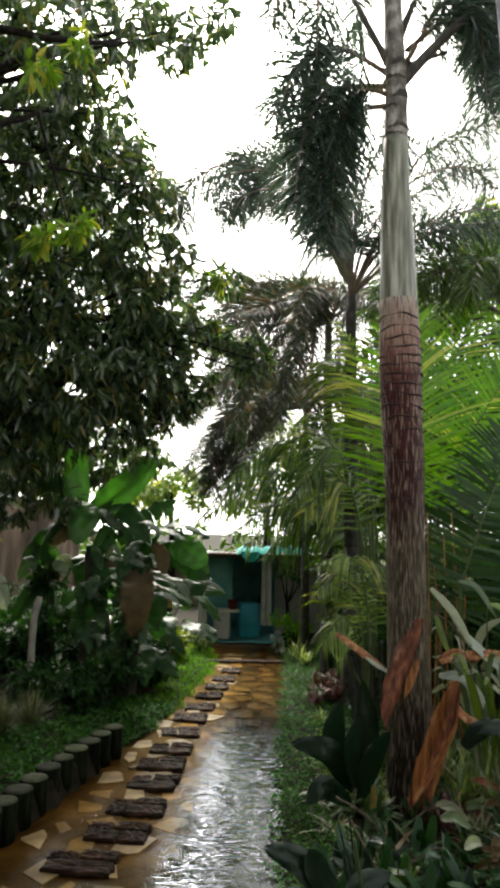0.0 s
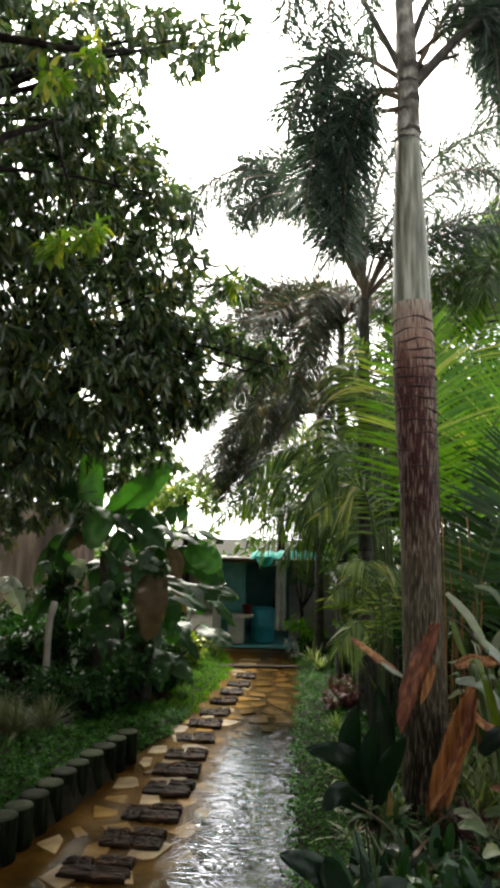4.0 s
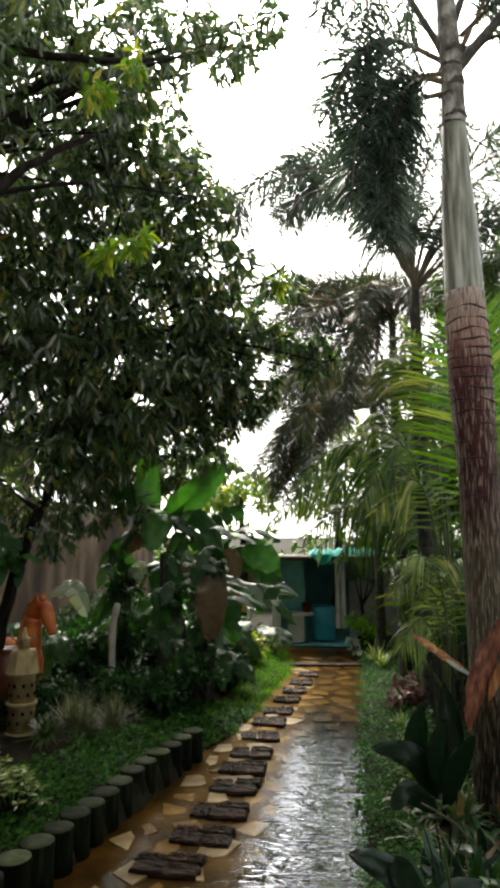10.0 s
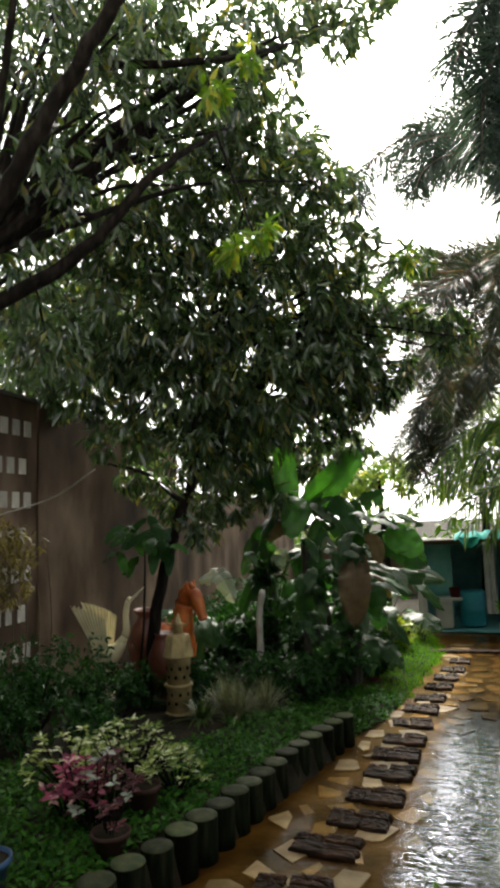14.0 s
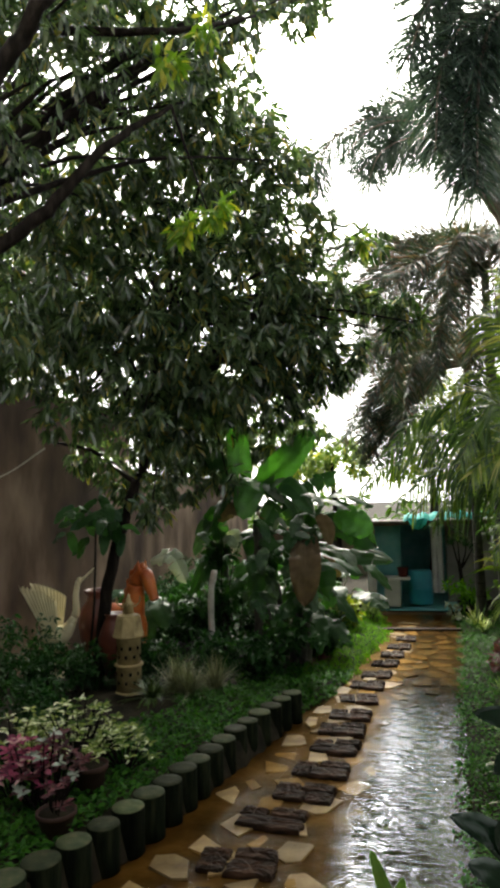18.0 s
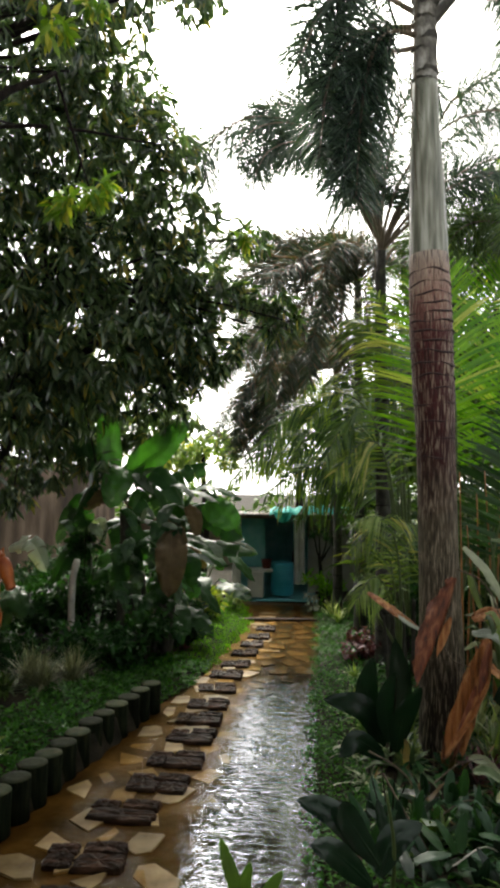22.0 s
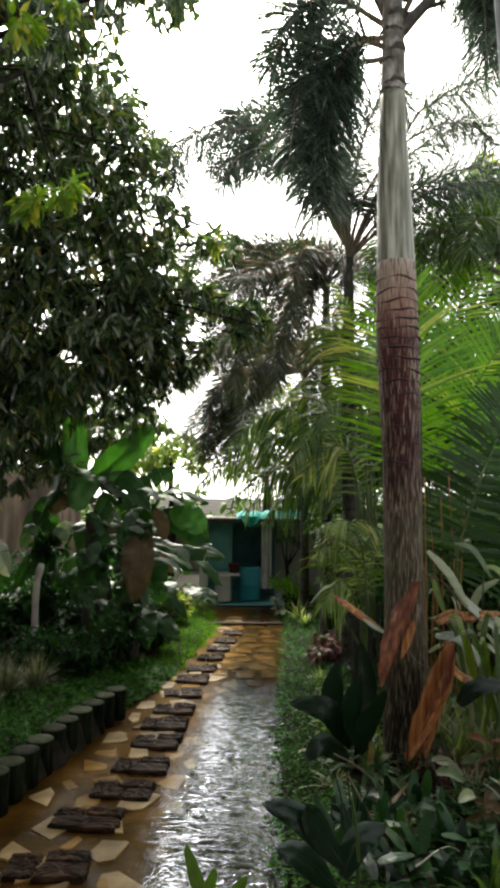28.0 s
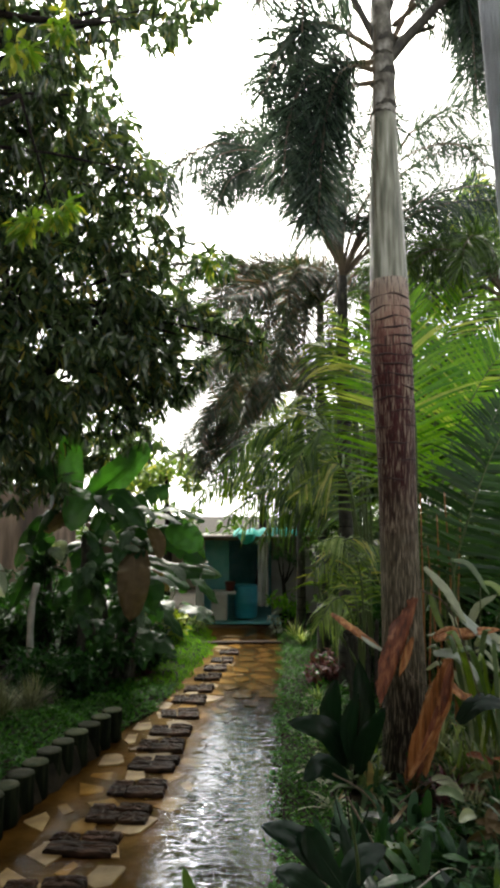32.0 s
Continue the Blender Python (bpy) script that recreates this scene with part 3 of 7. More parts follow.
def leaf_arrays(base, along, up, length, width, fold=0.18, curl=0.15):
    """Many lance-shaped leaves, each folded along its rib and curling down at the tip."""
    base, along = np.asarray(base, float), unit(np.asarray(along, float))
    n = len(base)
    length, width = np.broadcast_to(length, n)[:, None], np.broadcast_to(width, n)[:, None]
    side = unit(np.cross(along, up) + 1e-4)
    nrm = np.cross(side, along)
    row = lambda s, w, sg: base + along * length * s + side * width * w * sg + nrm * (abs(sg) * fold * width - curl * s * s * length)
    v = np.stack([base, row(0.28, 0.42, -1), row(0.3, 0, 0), row(0.28, 0.42, 1), row(0.62, 0.40, -1), row(0.64, 0, 0), row(0.62, 0.40, 1), row(1.0, 0, 0)], 1)
    f = np.array([[0, 1, 2], [0, 2, 3], [1, 4, 5], [1, 5, 2], [2, 5, 6], [2, 6, 3], [4, 7, 5], [5, 7, 6]])
    return v.reshape(-1, 3), (f[None] + 8 * np.arange(n)[:, None, None]).reshape(-1, 3)


def blade_arrays(base, along, length, width, droop=0.5, flat=(0.02, 0.03, 1.0)):
    """Many thin blades that bend over towards the ground."""
    base, along = np.asarray(base, float), unit(np.asarray(along, float))
    n = len(base)
    length, width = np.broadcast_to(length, n)[:, None], np.broadcast_to(width, n)[:, None]
    droop = np.broadcast_to(droop, n)[:, None]
    side = unit(np.cross(along, np.asarray(flat, float)) + 1e-4)
    fall = np.array([0, 0, -1.0])
    row = lambda s, w: (base + along * length * s + fall * droop * length * s * s, side * width * w / 2)
    cols = []
    for s, w in ((0, 0.7), (0.35, 1.0), (0.7, 0.7)):
        c, o = row(s, w)
        cols += [c - o, c + o]
    cols.append(row(1.0, 0)[0])
    v = np.stack(cols, 1)
    f = np.array([[0, 1, 3], [0, 3, 2], [2, 3, 5], [2, 5, 4], [4, 5, 6]])
    return v.reshape(-1, 3), (f[None] + 7 * np.arange(n)[:, None, None]).reshape(-1, 3)


def sphere_dirs(n):
    d = rng.normal(size=(n, 3))
    return unit(d)


# ---------------------------------------------------------------- lie of the land
def path_left(y):
    return np.interp(y, (3.0, 4.4, 5.05, 6.4, 7.5, 8.2, 9.8, 11.8, 13.0, 14.6), (-2.35, -1.98, -1.84, -1.5, -1.32, -1.05, -0.83, -0.55, -0.62, -0.9))


def path_right(y):
    return np.interp(y, (3.0, 4.8, 5.8, 7.1, 9.3, 11.9, 14.6), (0.24, 0.28, 0.32, 0.39, 0.53, 0.72, 0.8))


def ground_height(x, y):
    l, r = path_left(y), path_right(y)
    inside = (x > l - 0.02) & (x < r + 0.02) & (y > 1.2)
    left = 0.06 + 0.15 * np.clip((8.3 - y) / 1.2, 0, 1) * (x < l) + 0.05 * np.clip((l - x) / 2, 0, 1)
    left = np.where(y > 7.45, left * np.clip((l - x) / 0.4, 0.05, 1), left)
    right = 0.05 + 0.05 * np.clip((x - r) / 2, 0, 1)
    z = np.where(x < (l + r) / 2, left, right)
    return np.where(inside, -0.09, z)


def make_ground():
    xs = np.unique(np.concatenate([np.linspace(-150, -9, 20), np.arange(-9, 7, 0.08), np.linspace(7, 150, 20)]))
    ys = np.unique(np.concatenate([np.linspace(-120, -1, 20), np.arange(-1, 17, 0.12), np.linspace(17, 300, 25)]))
    gx, gy = np.meshgrid(xs, ys)
    gz = ground_height(gx, gy) + np.where((abs(gx) < 9) & (gy < 17), 0.012 * np.sin(gx * 9.1 + 3 * np.sin(gy * 4)) * np.cos(gy * 7.3), 0)
    v = np.stack([gx, gy, gz], -1).reshape(-1, 3)
    w = len(xs)
    i = (np.arange(len(ys) - 1)[:, None] * w + np.arange(w - 1)[None]).ravel()
    t = np.concatenate([np.stack([i, i + 1, i + w + 1], 1), np.stack([i, i + w + 1, i + w], 1)])
    ob = put("ground", raw_mesh("ground", v, t), SOIL)
    tagged(ob, "dark wet garden soil under the plants", "ground", kind="structure")


make_ground()


def strip(name, z, y0, y1, material, inset=0.0, n=60):
    ys = np.linspace(y0, y1, n)
    v = np.concatenate([np.stack([path_left(ys) - inset, ys, 0 * ys + z], 1), np.stack([path_right(ys) + inset, ys, 0 * ys + z], 1)])
    i = np.arange(n - 1)
    t = np.concatenate([np.stack([i, i + n, i + n + 1], 1), np.stack([i, i + n + 1, i + 1], 1)])
    return put(name, raw_mesh(name, v, t), material)


def step_edge(y):
    """The right-hand end of the stepping blocks."""
    return np.interp(y, (3.6, 4.25, 4.87, 5.34, 5.83, 6.38, 7.34, 8.53, 9.67, 10.75, 11.39), (-1.15, -0.97, -0.88, -0.72, -0.66, -0.62, -0.57, -0.47, -0.32, -0.16, -0.07))


def bed_height(x, y):
    """The path falls from a muddy left side to the water along its right side."""
    s = np.clip((x - step_edge(y) - np.interp(y, (6.0, 8.5), (0.22, 0.0)) + 0.07 * np.sin(y * 3.1) + 0.05 * np.sin(y * 7.7)) / 0.36, 0, 1)
    wet = np.clip((y - 8.0) / 2.0, 0, 1)
    return (-0.006 - 0.002 * wet) - (0.04 - 0.028 * wet) * s * s * (3 - 2 * s) + 0.005 * np.sin(x * 11 + 2 * np.sin(y * 5)) * np.cos(y * 9)


def make_path():
    ys, us = np.linspace(1.3, 14.3, 190), np.linspace(0, 1, 40)
    gy = np.repeat(ys[:, None], 40, 1)
    gx = (path_left(ys) - 0.01)[:, None] + (path_right(ys) - path_left(ys) + 0.02)[:, None] * us[None]
    v = np.stack([gx, gy, bed_height(gx, gy)], -1).reshape(-1, 3)
    i = (np.arange(189)[:, None] * 40 + np.arange(39)[None]).ravel()
    t = np.concatenate([np.stack([i, i + 1, i + 41], 1), np.stack([i, i + 41, i + 40], 1)])
    return put("path", raw_mesh("path", v, t), MUD)


path = tagged(make_path(), "muddy ochre garden path sloping into rain water", "path", kind="structure")
tagged(strip("water", 0.0, 1.3, 13.9, WATER, 0.02), "shallow rippled rain water flooding the garden path", "water", kind="structure")
tagged(put("threshold", block("threshold", 1.75, 0.16, 0.09, 0.015, rough=0.006), SLEEPER, m=pose(0.05, 12.35, -0.055, 0, 0, 3)), "dark kerb across the end of the path", "kerb", kind="structure")

# left boundary wall, tall in front and lower behind, with a pierced screen nearest to the porch
WX = -5.2


def make_left_wall():
    w = tagged(new("wall_west"), "brown stained rendered boundary wall", "wall", kind="structure")
    put("wall_panel", block("wall_panel", 0.18, 4.35, 4.02, 0.012), WALL, w, m=pose(WX - 0.09, 9.355, 0))
    put("wall_panel", block("wall_panel_low", 0.16, 9.0, 2.98, 0.012), WALL, w, m=pose(WX - 0.1, 16.05, 0))
    put("coping", block("coping", 0.22, 4.35, 0.06, 0.012), WALLTOP, w, m=pose(WX - 0.09, 9.355, 4.022))
    put("coping", block("coping_low", 0.2, 9.0, 0.05, 0.012), WALLTOP, w, m=pose(WX - 0.1, 16.05, 2.982))
    # nearest to the porch: a bay with rows of pale blocks let into it
    y0, y1 = 1.0, 7.17
    put("wall_panel", block("wall_panel_bay", 0.16, y1 - y0, 4.02, 0.008), WALL, w, m=pose(WX - 0.1, (y0 + y1) / 2, 0))
    pale = block("pale_block", 0.05, 0.14, 0.2, 0.006)
    for k, z in enumerate((0.82, 1.28, 1.76, 2.22, 2.66, 3.08, 3.56)):
        for i in range(16):
            put("pale_block", pale, PALEBLOCK, w, m=pose(WX - 0.035, y1 - 0.2 - 0.225 * i - 0.1 * (k % 2), z))
    put("coping", block("coping_screen", 0.2, y1 - y0, 0.06, 0.012), WALLTOP, w, m=pose(WX - 0.09, (y0 + y1) / 2, 4.022))


make_left_wall()
tagged(put("wall_east", block("wall_east", 0.18, 22.0, 2.4, 0.012), WALL, m=pose(6.2, 9.5, 0)), "plain stained boundary wall behind the palms", "wall", kind="structure")
tagged(put("wall_north", block("wall_north", 11.4, 0.18, 1.5, 0.012), WALL, m=pose(0.4, 20.6, 0)), "plain rendered wall at the end of the garden", "wall", kind="structure")
# the house and porch from which the view is taken; the unseen ceiling and eave also cut the light from the front
tagged(put("porch_floor", block("porch_floor", 8.0, 3.4, 0.86, 0.02), CONCRETE, m=pose(0.0, -0.55, 0)), "raised concrete porch floor", "floor", kind="structure")
tagged(put("wall_south", block("wall_south", 13.0, 0.2, 6.6, 0.01), HOUSE, m=pose(0.0, -2.36, 0)), "plain house wall behind the porch", "wall", kind="structure")
tagged(put("porch_ceiling", block("porch_ceiling", 12.6, 3.2, 0.08, 0.01), HOUSE, m=pose(0.0, -0.75, 4.2)), "plain porch ceiling", "ceiling", kind="structure")
tagged(put("eave", block("eave", 7.0, 0.9, 0.08, 0.01), HOUSE, m=pose(2.6, 1.3, 4.2)), "plain unseen eave added over the porch and the blind to cut front light", "eave", kind="structure")


# ---------------------------------------------------------------- plants: kinds
def whorls(centre, radius, count, leaf, per=8, flat=0.75, hang=0.45, wide=0.33):
    """Leaf whorls at twig ends, scattered through a rounded clump, denser towards its skin."""
    d = sphere_dirs(count)
    p = np.asarray(centre) + d * (np.asarray(radius) * np.ones(3) * [1, 1, flat]) * rng.uniform(0.25, 1.0, (count, 1)) ** 0.55
    tw = unit(d + rng.normal(0, 0.5, (count, 3)) + [0, 0, -hang])
    base = np.repeat(p, per, 0) + rng.normal(0, 0.02, (count * per, 3))
    al = unit(np.repeat(tw, per, 0) * 0.5 + sphere_dirs(count * per) * 0.8 + [0, 0, -hang * 0.8])
    ln = leaf * rng.uniform(0.7, 1.25, count * per)
    return leaf_arrays(base, al, rng.normal(0, 0.5, (count * per, 3)) + [0, 0, 1.0], ln, ln * wide * rng.uniform(0.8, 1.2, count * per))


def limb(parent, points, r0, r1, material=BARK, name="limb", sides=8):
    line = bend(points, 8)
    line[1:-1] += rng.normal(0, r0 * 0.09, (len(line) - 2, 3))
    put(name, tube(name, line, np.linspace(r0, r1, len(line)), sides), material, parent)


def rosette(n, length, width, spread=(25, 80), droop=0.5):
    """Strap leaves from one root."""
    az, el = rng.uniform(0, 2 * math.pi, n), np.radians(rng.uniform(*spread, n))
    al = np.stack([np.cos(az) * np.cos(el), np.sin(az) * np.cos(el), np.sin(el)], 1)
    ln = length * rng.uniform(0.6, 1.15, n)
    return blade_arrays(rng.normal(0, 0.02, (n, 3)) * [1, 1, 0.2], al, ln, width, droop * rng.uniform(0.5, 1.4, n))


def bush(name, label, category, x, y, radius, height, leaf, count, material, stems=5, stem_mat=BARK, group="", z=None, wide=0.42, flat=0.8, per=6):
    """A shrub: stems and a leafy crown with an uneven outline."""
    z0 = float(ground_height(np.array(x), np.array(y))) if z is None else z
    t = thing(name, label, category, x, y, z0, group=group)
    for i in range(stems):
        a = rng.uniform(0, 6.28)
        limb(t, [(0.03 * math.cos(a), 0.03 * math.sin(a), -0.02), (0.3 * radius * math.cos(a), 0.3 * radius * math.sin(a), height * 0.4),
                 (0.7 * radius * math.cos(a), 0.7 * radius * math.sin(a), height * 0.8)], 0.014, 0.005, stem_mat, "stem", 5)
    parts = []
    for i in range(7):
        a, q = rng.uniform(0, 6.28), rng.uniform(0.1, 0.75) * radius
        c = (q * math.cos(a), q * math.sin(a), height * rng.uniform(0.35, 0.85))
        parts.append(whorls(c, radius * rng.uniform(0.35, 0.6), max(3, count // (7 * per)), leaf, per, flat * height / radius if height < radius else flat, 0.1, wide))
    put("crown", raw_mesh(name + "_crown", *merge(parts)), material, t)
    return t


def scatter_cover(name, label, category, inside, n, leaf, material, blades=False, rise=0.03, box=(-5.2, 4.5, 3.0, 14.0)):
    """Low growth that nobody could count."""
    p = rng.uniform((box[0], box[2]), (box[1], box[3]), (n * 4, 2))
    p = p[inside(p[:, 0], p[:, 1])][:n]
    z = np.maximum(ground_height(p[:, 0], p[:, 1]), 0.0)
    m = len(p)
    hump = rise * (1 + np.sin(p[:, 0] * 5.1) * np.cos(p[:, 1] * 4.3) + 0.5 * np.sin(p[:, 0] * 13 + p[:, 1] * 9))
    base = np.stack([p[:, 0], p[:, 1], z + (rng.uniform(0, 1, m) * hump.clip(0.01) if not blades else -0.005)], 1)
    if blades:
        al = rng.normal(0, 0.35, (m, 3)) * [1, 1, 0] + [0, 0, 1.0]
        arr = blade_arrays(base, al, leaf * rng.uniform(0.6, 1.3, m), 0.009, 0.35)
    else:
        al = sphere_dirs(m) * [1, 1, 0.5] + [0, 0, 0.35]
        ln = leaf * rng.uniform(0.6, 1.3, m)
        arr = leaf_arrays(base, al, rng.normal(0, 0.3, (m, 3)) + [0, 0, 1.0], ln, ln * 0.6)
    ob = put(name, raw_mesh(name, *arr), material)
    return tagged(ob, label, category, kind="stuff")


# ---------------------------------------------------------------- the mango tree and its neighbour
def leafy_tree(name, label, trunk, r0, r1, limbs, groups, leaf, density, material, bright=()):
    t = thing(name, label, "tree", trunk[0][0], trunk[0][1], trunk[0][2])
    o = np.array(trunk[0])
    limb(t, np.array(trunk) - o, r0, r1, BARK, "trunk", 12)
    for pts, a, b in limbs:
        limb(t, np.array(pts) - o, a, b, BARK, "limb", 7)
    for clumps in groups:
        for x, y, z, r in clumps:
            c = np.array((x, y, z)) - o
            tip = np.array(trunk[-1]) - o
            mid = (c + tip) / 2 + [0, 0, 0.25]
            limb(t, [tip if z > trunk[-1][2] else np.array(trunk[-2]) - o, mid, c], 0.035, 0.008, BARK, "branch", 5)
            put("crown", raw_mesh(name + "_crown", *whorls(c, r * 1.12, int(density * r * r) + 6, leaf, hang=0.65, wide=0.25)), material, t)
    for x, y, z, r in bright:
        put("young_shoot", raw_mesh(name + "_shoot", *whorls(np.array((x, y, z)) - o, r * 0.62, 9, leaf * 0.85, 6)), BRIGHT, t, "fresh yellow-green leaves")
    return t


MANGO_LOW = [(-3.51, 6.63, 4.74, 0.79), (-2.91, 7.45, 5.18, 0.93), (-2.08, 8.24, 5.3, 0.98), (-1.39, 8.68, 5.34, 0.7), (-3.18, 7.12, 4.13, 0.75),
             (-2.39, 7.84, 4.26, 0.87), (-1.55, 8.45, 4.44, 0.71), (-4.16, 7.07, 4.37, 0.78), (-3.15, 7.35, 3.39, 0.49), (-2.72, 8.05, 3.65, 0.67),
             (-1.97, 8.78, 3.84, 0.59), (-1.35, 8.89, 3.96, 0.39), (-0.9, 8.95, 5.19, 0.39), (-3.89, 6.99, 3.48, 0.38)]
MANGO_HIGH = [(-2.6, 7.56, 6.22, 0.94), (-1.86, 8.29, 6.8, 0.77), (-1.53, 8.36, 5.96, 0.68), (-3.2, 6.78, 5.71, 0.74), (-3.68, 5.95, 5.72, 0.68),
              (-2.22, 7.68, 7.19, 0.73), (-2.67, 7.01, 6.78, 0.75), (-1.83, 8.3, 7.53, 0.35), (-1.36, 8.89, 7.32, 0.24), (-0.47, 8.98, 5.94, 0.27),
              (-0.17, 9.19, 5.0, 0.2), (-0.57, 8.98, 4.52, 0.12)]
NEAR_CROWN = [(-3.01, 3.99, 6.12, 0.56), (-2.69, 4.45, 5.85, 0.5), (-2.31, 4.99, 6.36, 0.61), (-1.95, 5.67, 6.9, 0.5), (-1.5, 6.01, 7.45, 0.46),
              (-0.92, 6.43, 7.72, 0.33), (-2.3, 4.44, 6.59, 0.56), (-2.92, 4.06, 5.11, 0.34), (-3.42, 4.31, 4.46, 0.46), (-3.46, 4.9, 4.09, 0.36)]
MANGO_WALL = [(-5.44, 7.20, 4.54) + (0.6,), (-4.60, 7.00, 4.99) + (0.6,), (-5.15, 6.60, 5.25) + (0.6,), (-4.29, 7.20, 5.61) + (0.6,), (-4.48, 6.60, 6.01) + (0.55,), (-3.78, 7.60, 4.74) + (0.7,), (-3.72, 6.80, 6.68) + (0.6,),
              (-4.96, 7.40, 4.14) + (0.35,), (-2.85, 8.00, 4.03) + (0.6,), (-2.04, 8.60, 4.77) + (0.7,), (-1.15, 8.80, 4.55) + (0.35,), (-1.05, 9.00, 4.10) + (0.3,), (-3.11, 8.20, 3.24) + (0.4,), (-1.71, 9.00, 3.53) + (0.35,), (-2.29, 8.60, 6.28) + (0.7,), (-3.27, 9.60, 3.18) + (0.45,), (-2.86, 9.80, 3.35) + (0.45,), (-2.05, 10.20, 3.24) + (0.4,), (-3.69, 9.20, 2.93) + (0.35,), (-1.55, 10.00, 3.54) + (0.35,)]
OVER_WALL = [(-6.3, 9.4, 5.1, 0.6), (-5.7, 9.6, 5.6, 0.6), (-7.0, 9.5, 5.3, 0.7), (-7.2, 9.5, 6.1, 0.8), (-6.2, 9.3, 6.2, 0.7), (-5.4, 9.4, 5.0, 0.5), (-5.3, 9.2, 6.3, 0.6)]
MANGO_BACK = [(-3.3, 9.8, 3.7, 0.6), (-3.0, 9.4, 3.9, 0.6), (-4.4, 10.6, 4.2, 0.8), (-3.7, 10.4, 4.3, 0.7)]
LEFT_TOP = [(-2.48, 6.20, 7.45) + (0.3,), (-2.00, 6.40, 7.30) + (0.3,), (-2.31, 6.20, 6.63) + (0.3,), (-1.71, 6.60, 7.87) + (0.3,), (-1.96, 6.80, 6.98) + (0.3,), (-1.66, 6.80, 7.47) + (0.3,), (-2.50, 6.20, 6.00) + (0.3,), (-1.31, 6.80, 8.19) + (0.28,),
            (-0.74, 7.00, 8.16) + (0.3,), (-1.00, 7.00, 7.86) + (0.2,), (-0.45, 7.00, 8.42) + (0.2,), (-1.47, 7.80, 6.67) + (0.28,), (-3.16, 6.40, 8.13) + (0.36,), (-2.76, 6.60, 7.44) + (0.36,), (-3.16, 6.80, 6.94) + (0.36,), (-2.50, 7.00, 6.90) + (0.36,), (-2.19, 7.00, 7.35) + (0.3,), (-3.48, 6.80, 5.98) + (0.36,)]
MANGO_TWIG = [(-0.32, 9.00, 5.05) + (0.17,), (0.01, 9.10, 5.10) + (0.16,), (0.20, 9.10, 4.76) + (0.14,), (-0.14, 9.00, 4.62) + (0.15,), (-0.52, 9.00, 5.18) + (0.2,), (-0.64, 8.90, 4.30) + (0.1,), (-3.52, 8.00, 2.57) + (0.26,), (-3.78, 8.00, 2.88) + (0.28,), (-3.35, 8.10, 2.30) + (0.2,), (-4.14, 7.80, 3.04) + (0.25,), (-3.62, 10.20, 3.18) + (0.4,), (-3.04, 10.20, 3.10) + (0.35,), (-3.25, 9.00, 2.66) + (0.35,), (-2.74, 10.20, 3.37) + (0.4,), (-2.20, 10.20, 3.28) + (0.35,), (-2.55, 9.00, 2.71) + (0.25,), (-1.28, 8.60, 5.09) + (0.35,), (-1.83, 8.80, 4.09) + (0.45,), (-1.07, 8.90, 4.11) + (0.3,), (-1.48, 8.70, 4.51) + (0.45,)]
# crown clumps added mostly above the view, to shade the left side
ADDED_CANOPY = [(-3.6, 2.6, 6.4, 0.9), (-4.6, 3.6, 6.0, 0.9), (-4.8, 5.2, 6.6, 0.9), (-4.6, 6.6, 7.4, 0.65), (-3.6, 5.4, 8.2, 0.9), (-2.4, 3.0, 8.0, 0.8), (-3.2, 6.2, 9.6, 1.2), (-2.0, 4.6, 9.6, 1.1), (-4.2, 7.8, 9.4, 0.75), (-1.6, 2.8, 8.8, 1.0), (-4.4, 4.6, 8.4, 1.1), (-2.6, 8.0, 10.6, 1.1)]
leafy_tree("mango_tree", "dark leafy mango tree with a slender leaning trunk", [(-3.95, 7.7, 0.2), (-3.80, 7.75, 1.45), (-3.5, 7.8, 2.5), (-3.25, 7.85, 3.2), (-2.9, 7.8, 4.6)],
           0.085, 0.05, [([(-3.45, 7.88, 2.65), (-4.0, 7.7, 3.1), (-4.6, 7.5, 3.25)], 0.04, 0.015)],
           [MANGO_LOW, MANGO_HIGH, MANGO_WALL, MANGO_TWIG, MANGO_BACK, OVER_WALL], 0.2, 236, MANGO, [(-0.45, 8.58, 5.79, 0.15)])
leafy_tree("shade_tree", "tall dark leafy tree with long limbs over the garden", [(-4.3, 3.2, 0.15), (-4.2, 3.3, 1.8), (-3.9, 3.45, 3.2), (-3.3, 3.8, 4.4)],
           0.2, 0.1, [([(-3.9, 3.5, 3.6), (-2.75, 4.18, 4.44), (-2.21, 4.49, 5.17), (-1.9, 5.2, 5.9)], 0.07, 0.02),
                      ([(-3.6, 3.62, 3.8), (-3.05, 3.4, 4.3), (-2.77, 3.4, 4.57), (-2.39, 3.4, 5.12), (-1.95, 3.4, 5.67), (-1.68, 3.4, 6.07), (-1.3, 3.6, 6.8)], 0.085, 0.03),
                      ([(-2.6, 4.3, 6.1), (-1.67, 4.71, 6.2), (-1.2, 5.6, 6.9)], 0.04, 0.012), ([(-1.9, 5.2, 5.9), (-1.7, 5.1, 5.3), (-1.52, 5.04, 4.75)], 0.014, 0.005)],
           [NEAR_CROWN, ADDED_CANOPY, LEFT_TOP], 0.155, 265, MANGO, [(-1.71, 4.60, 5.84, 0.2), (-1.42, 4.70, 6.13, 0.16), (-1.50, 5.04, 4.74, 0.12), (-1.68, 4.90, 4.64, 0.12), (-1.43, 5.11, 4.87, 0.11), (-1.78, 5.04, 4.68, 0.1)])


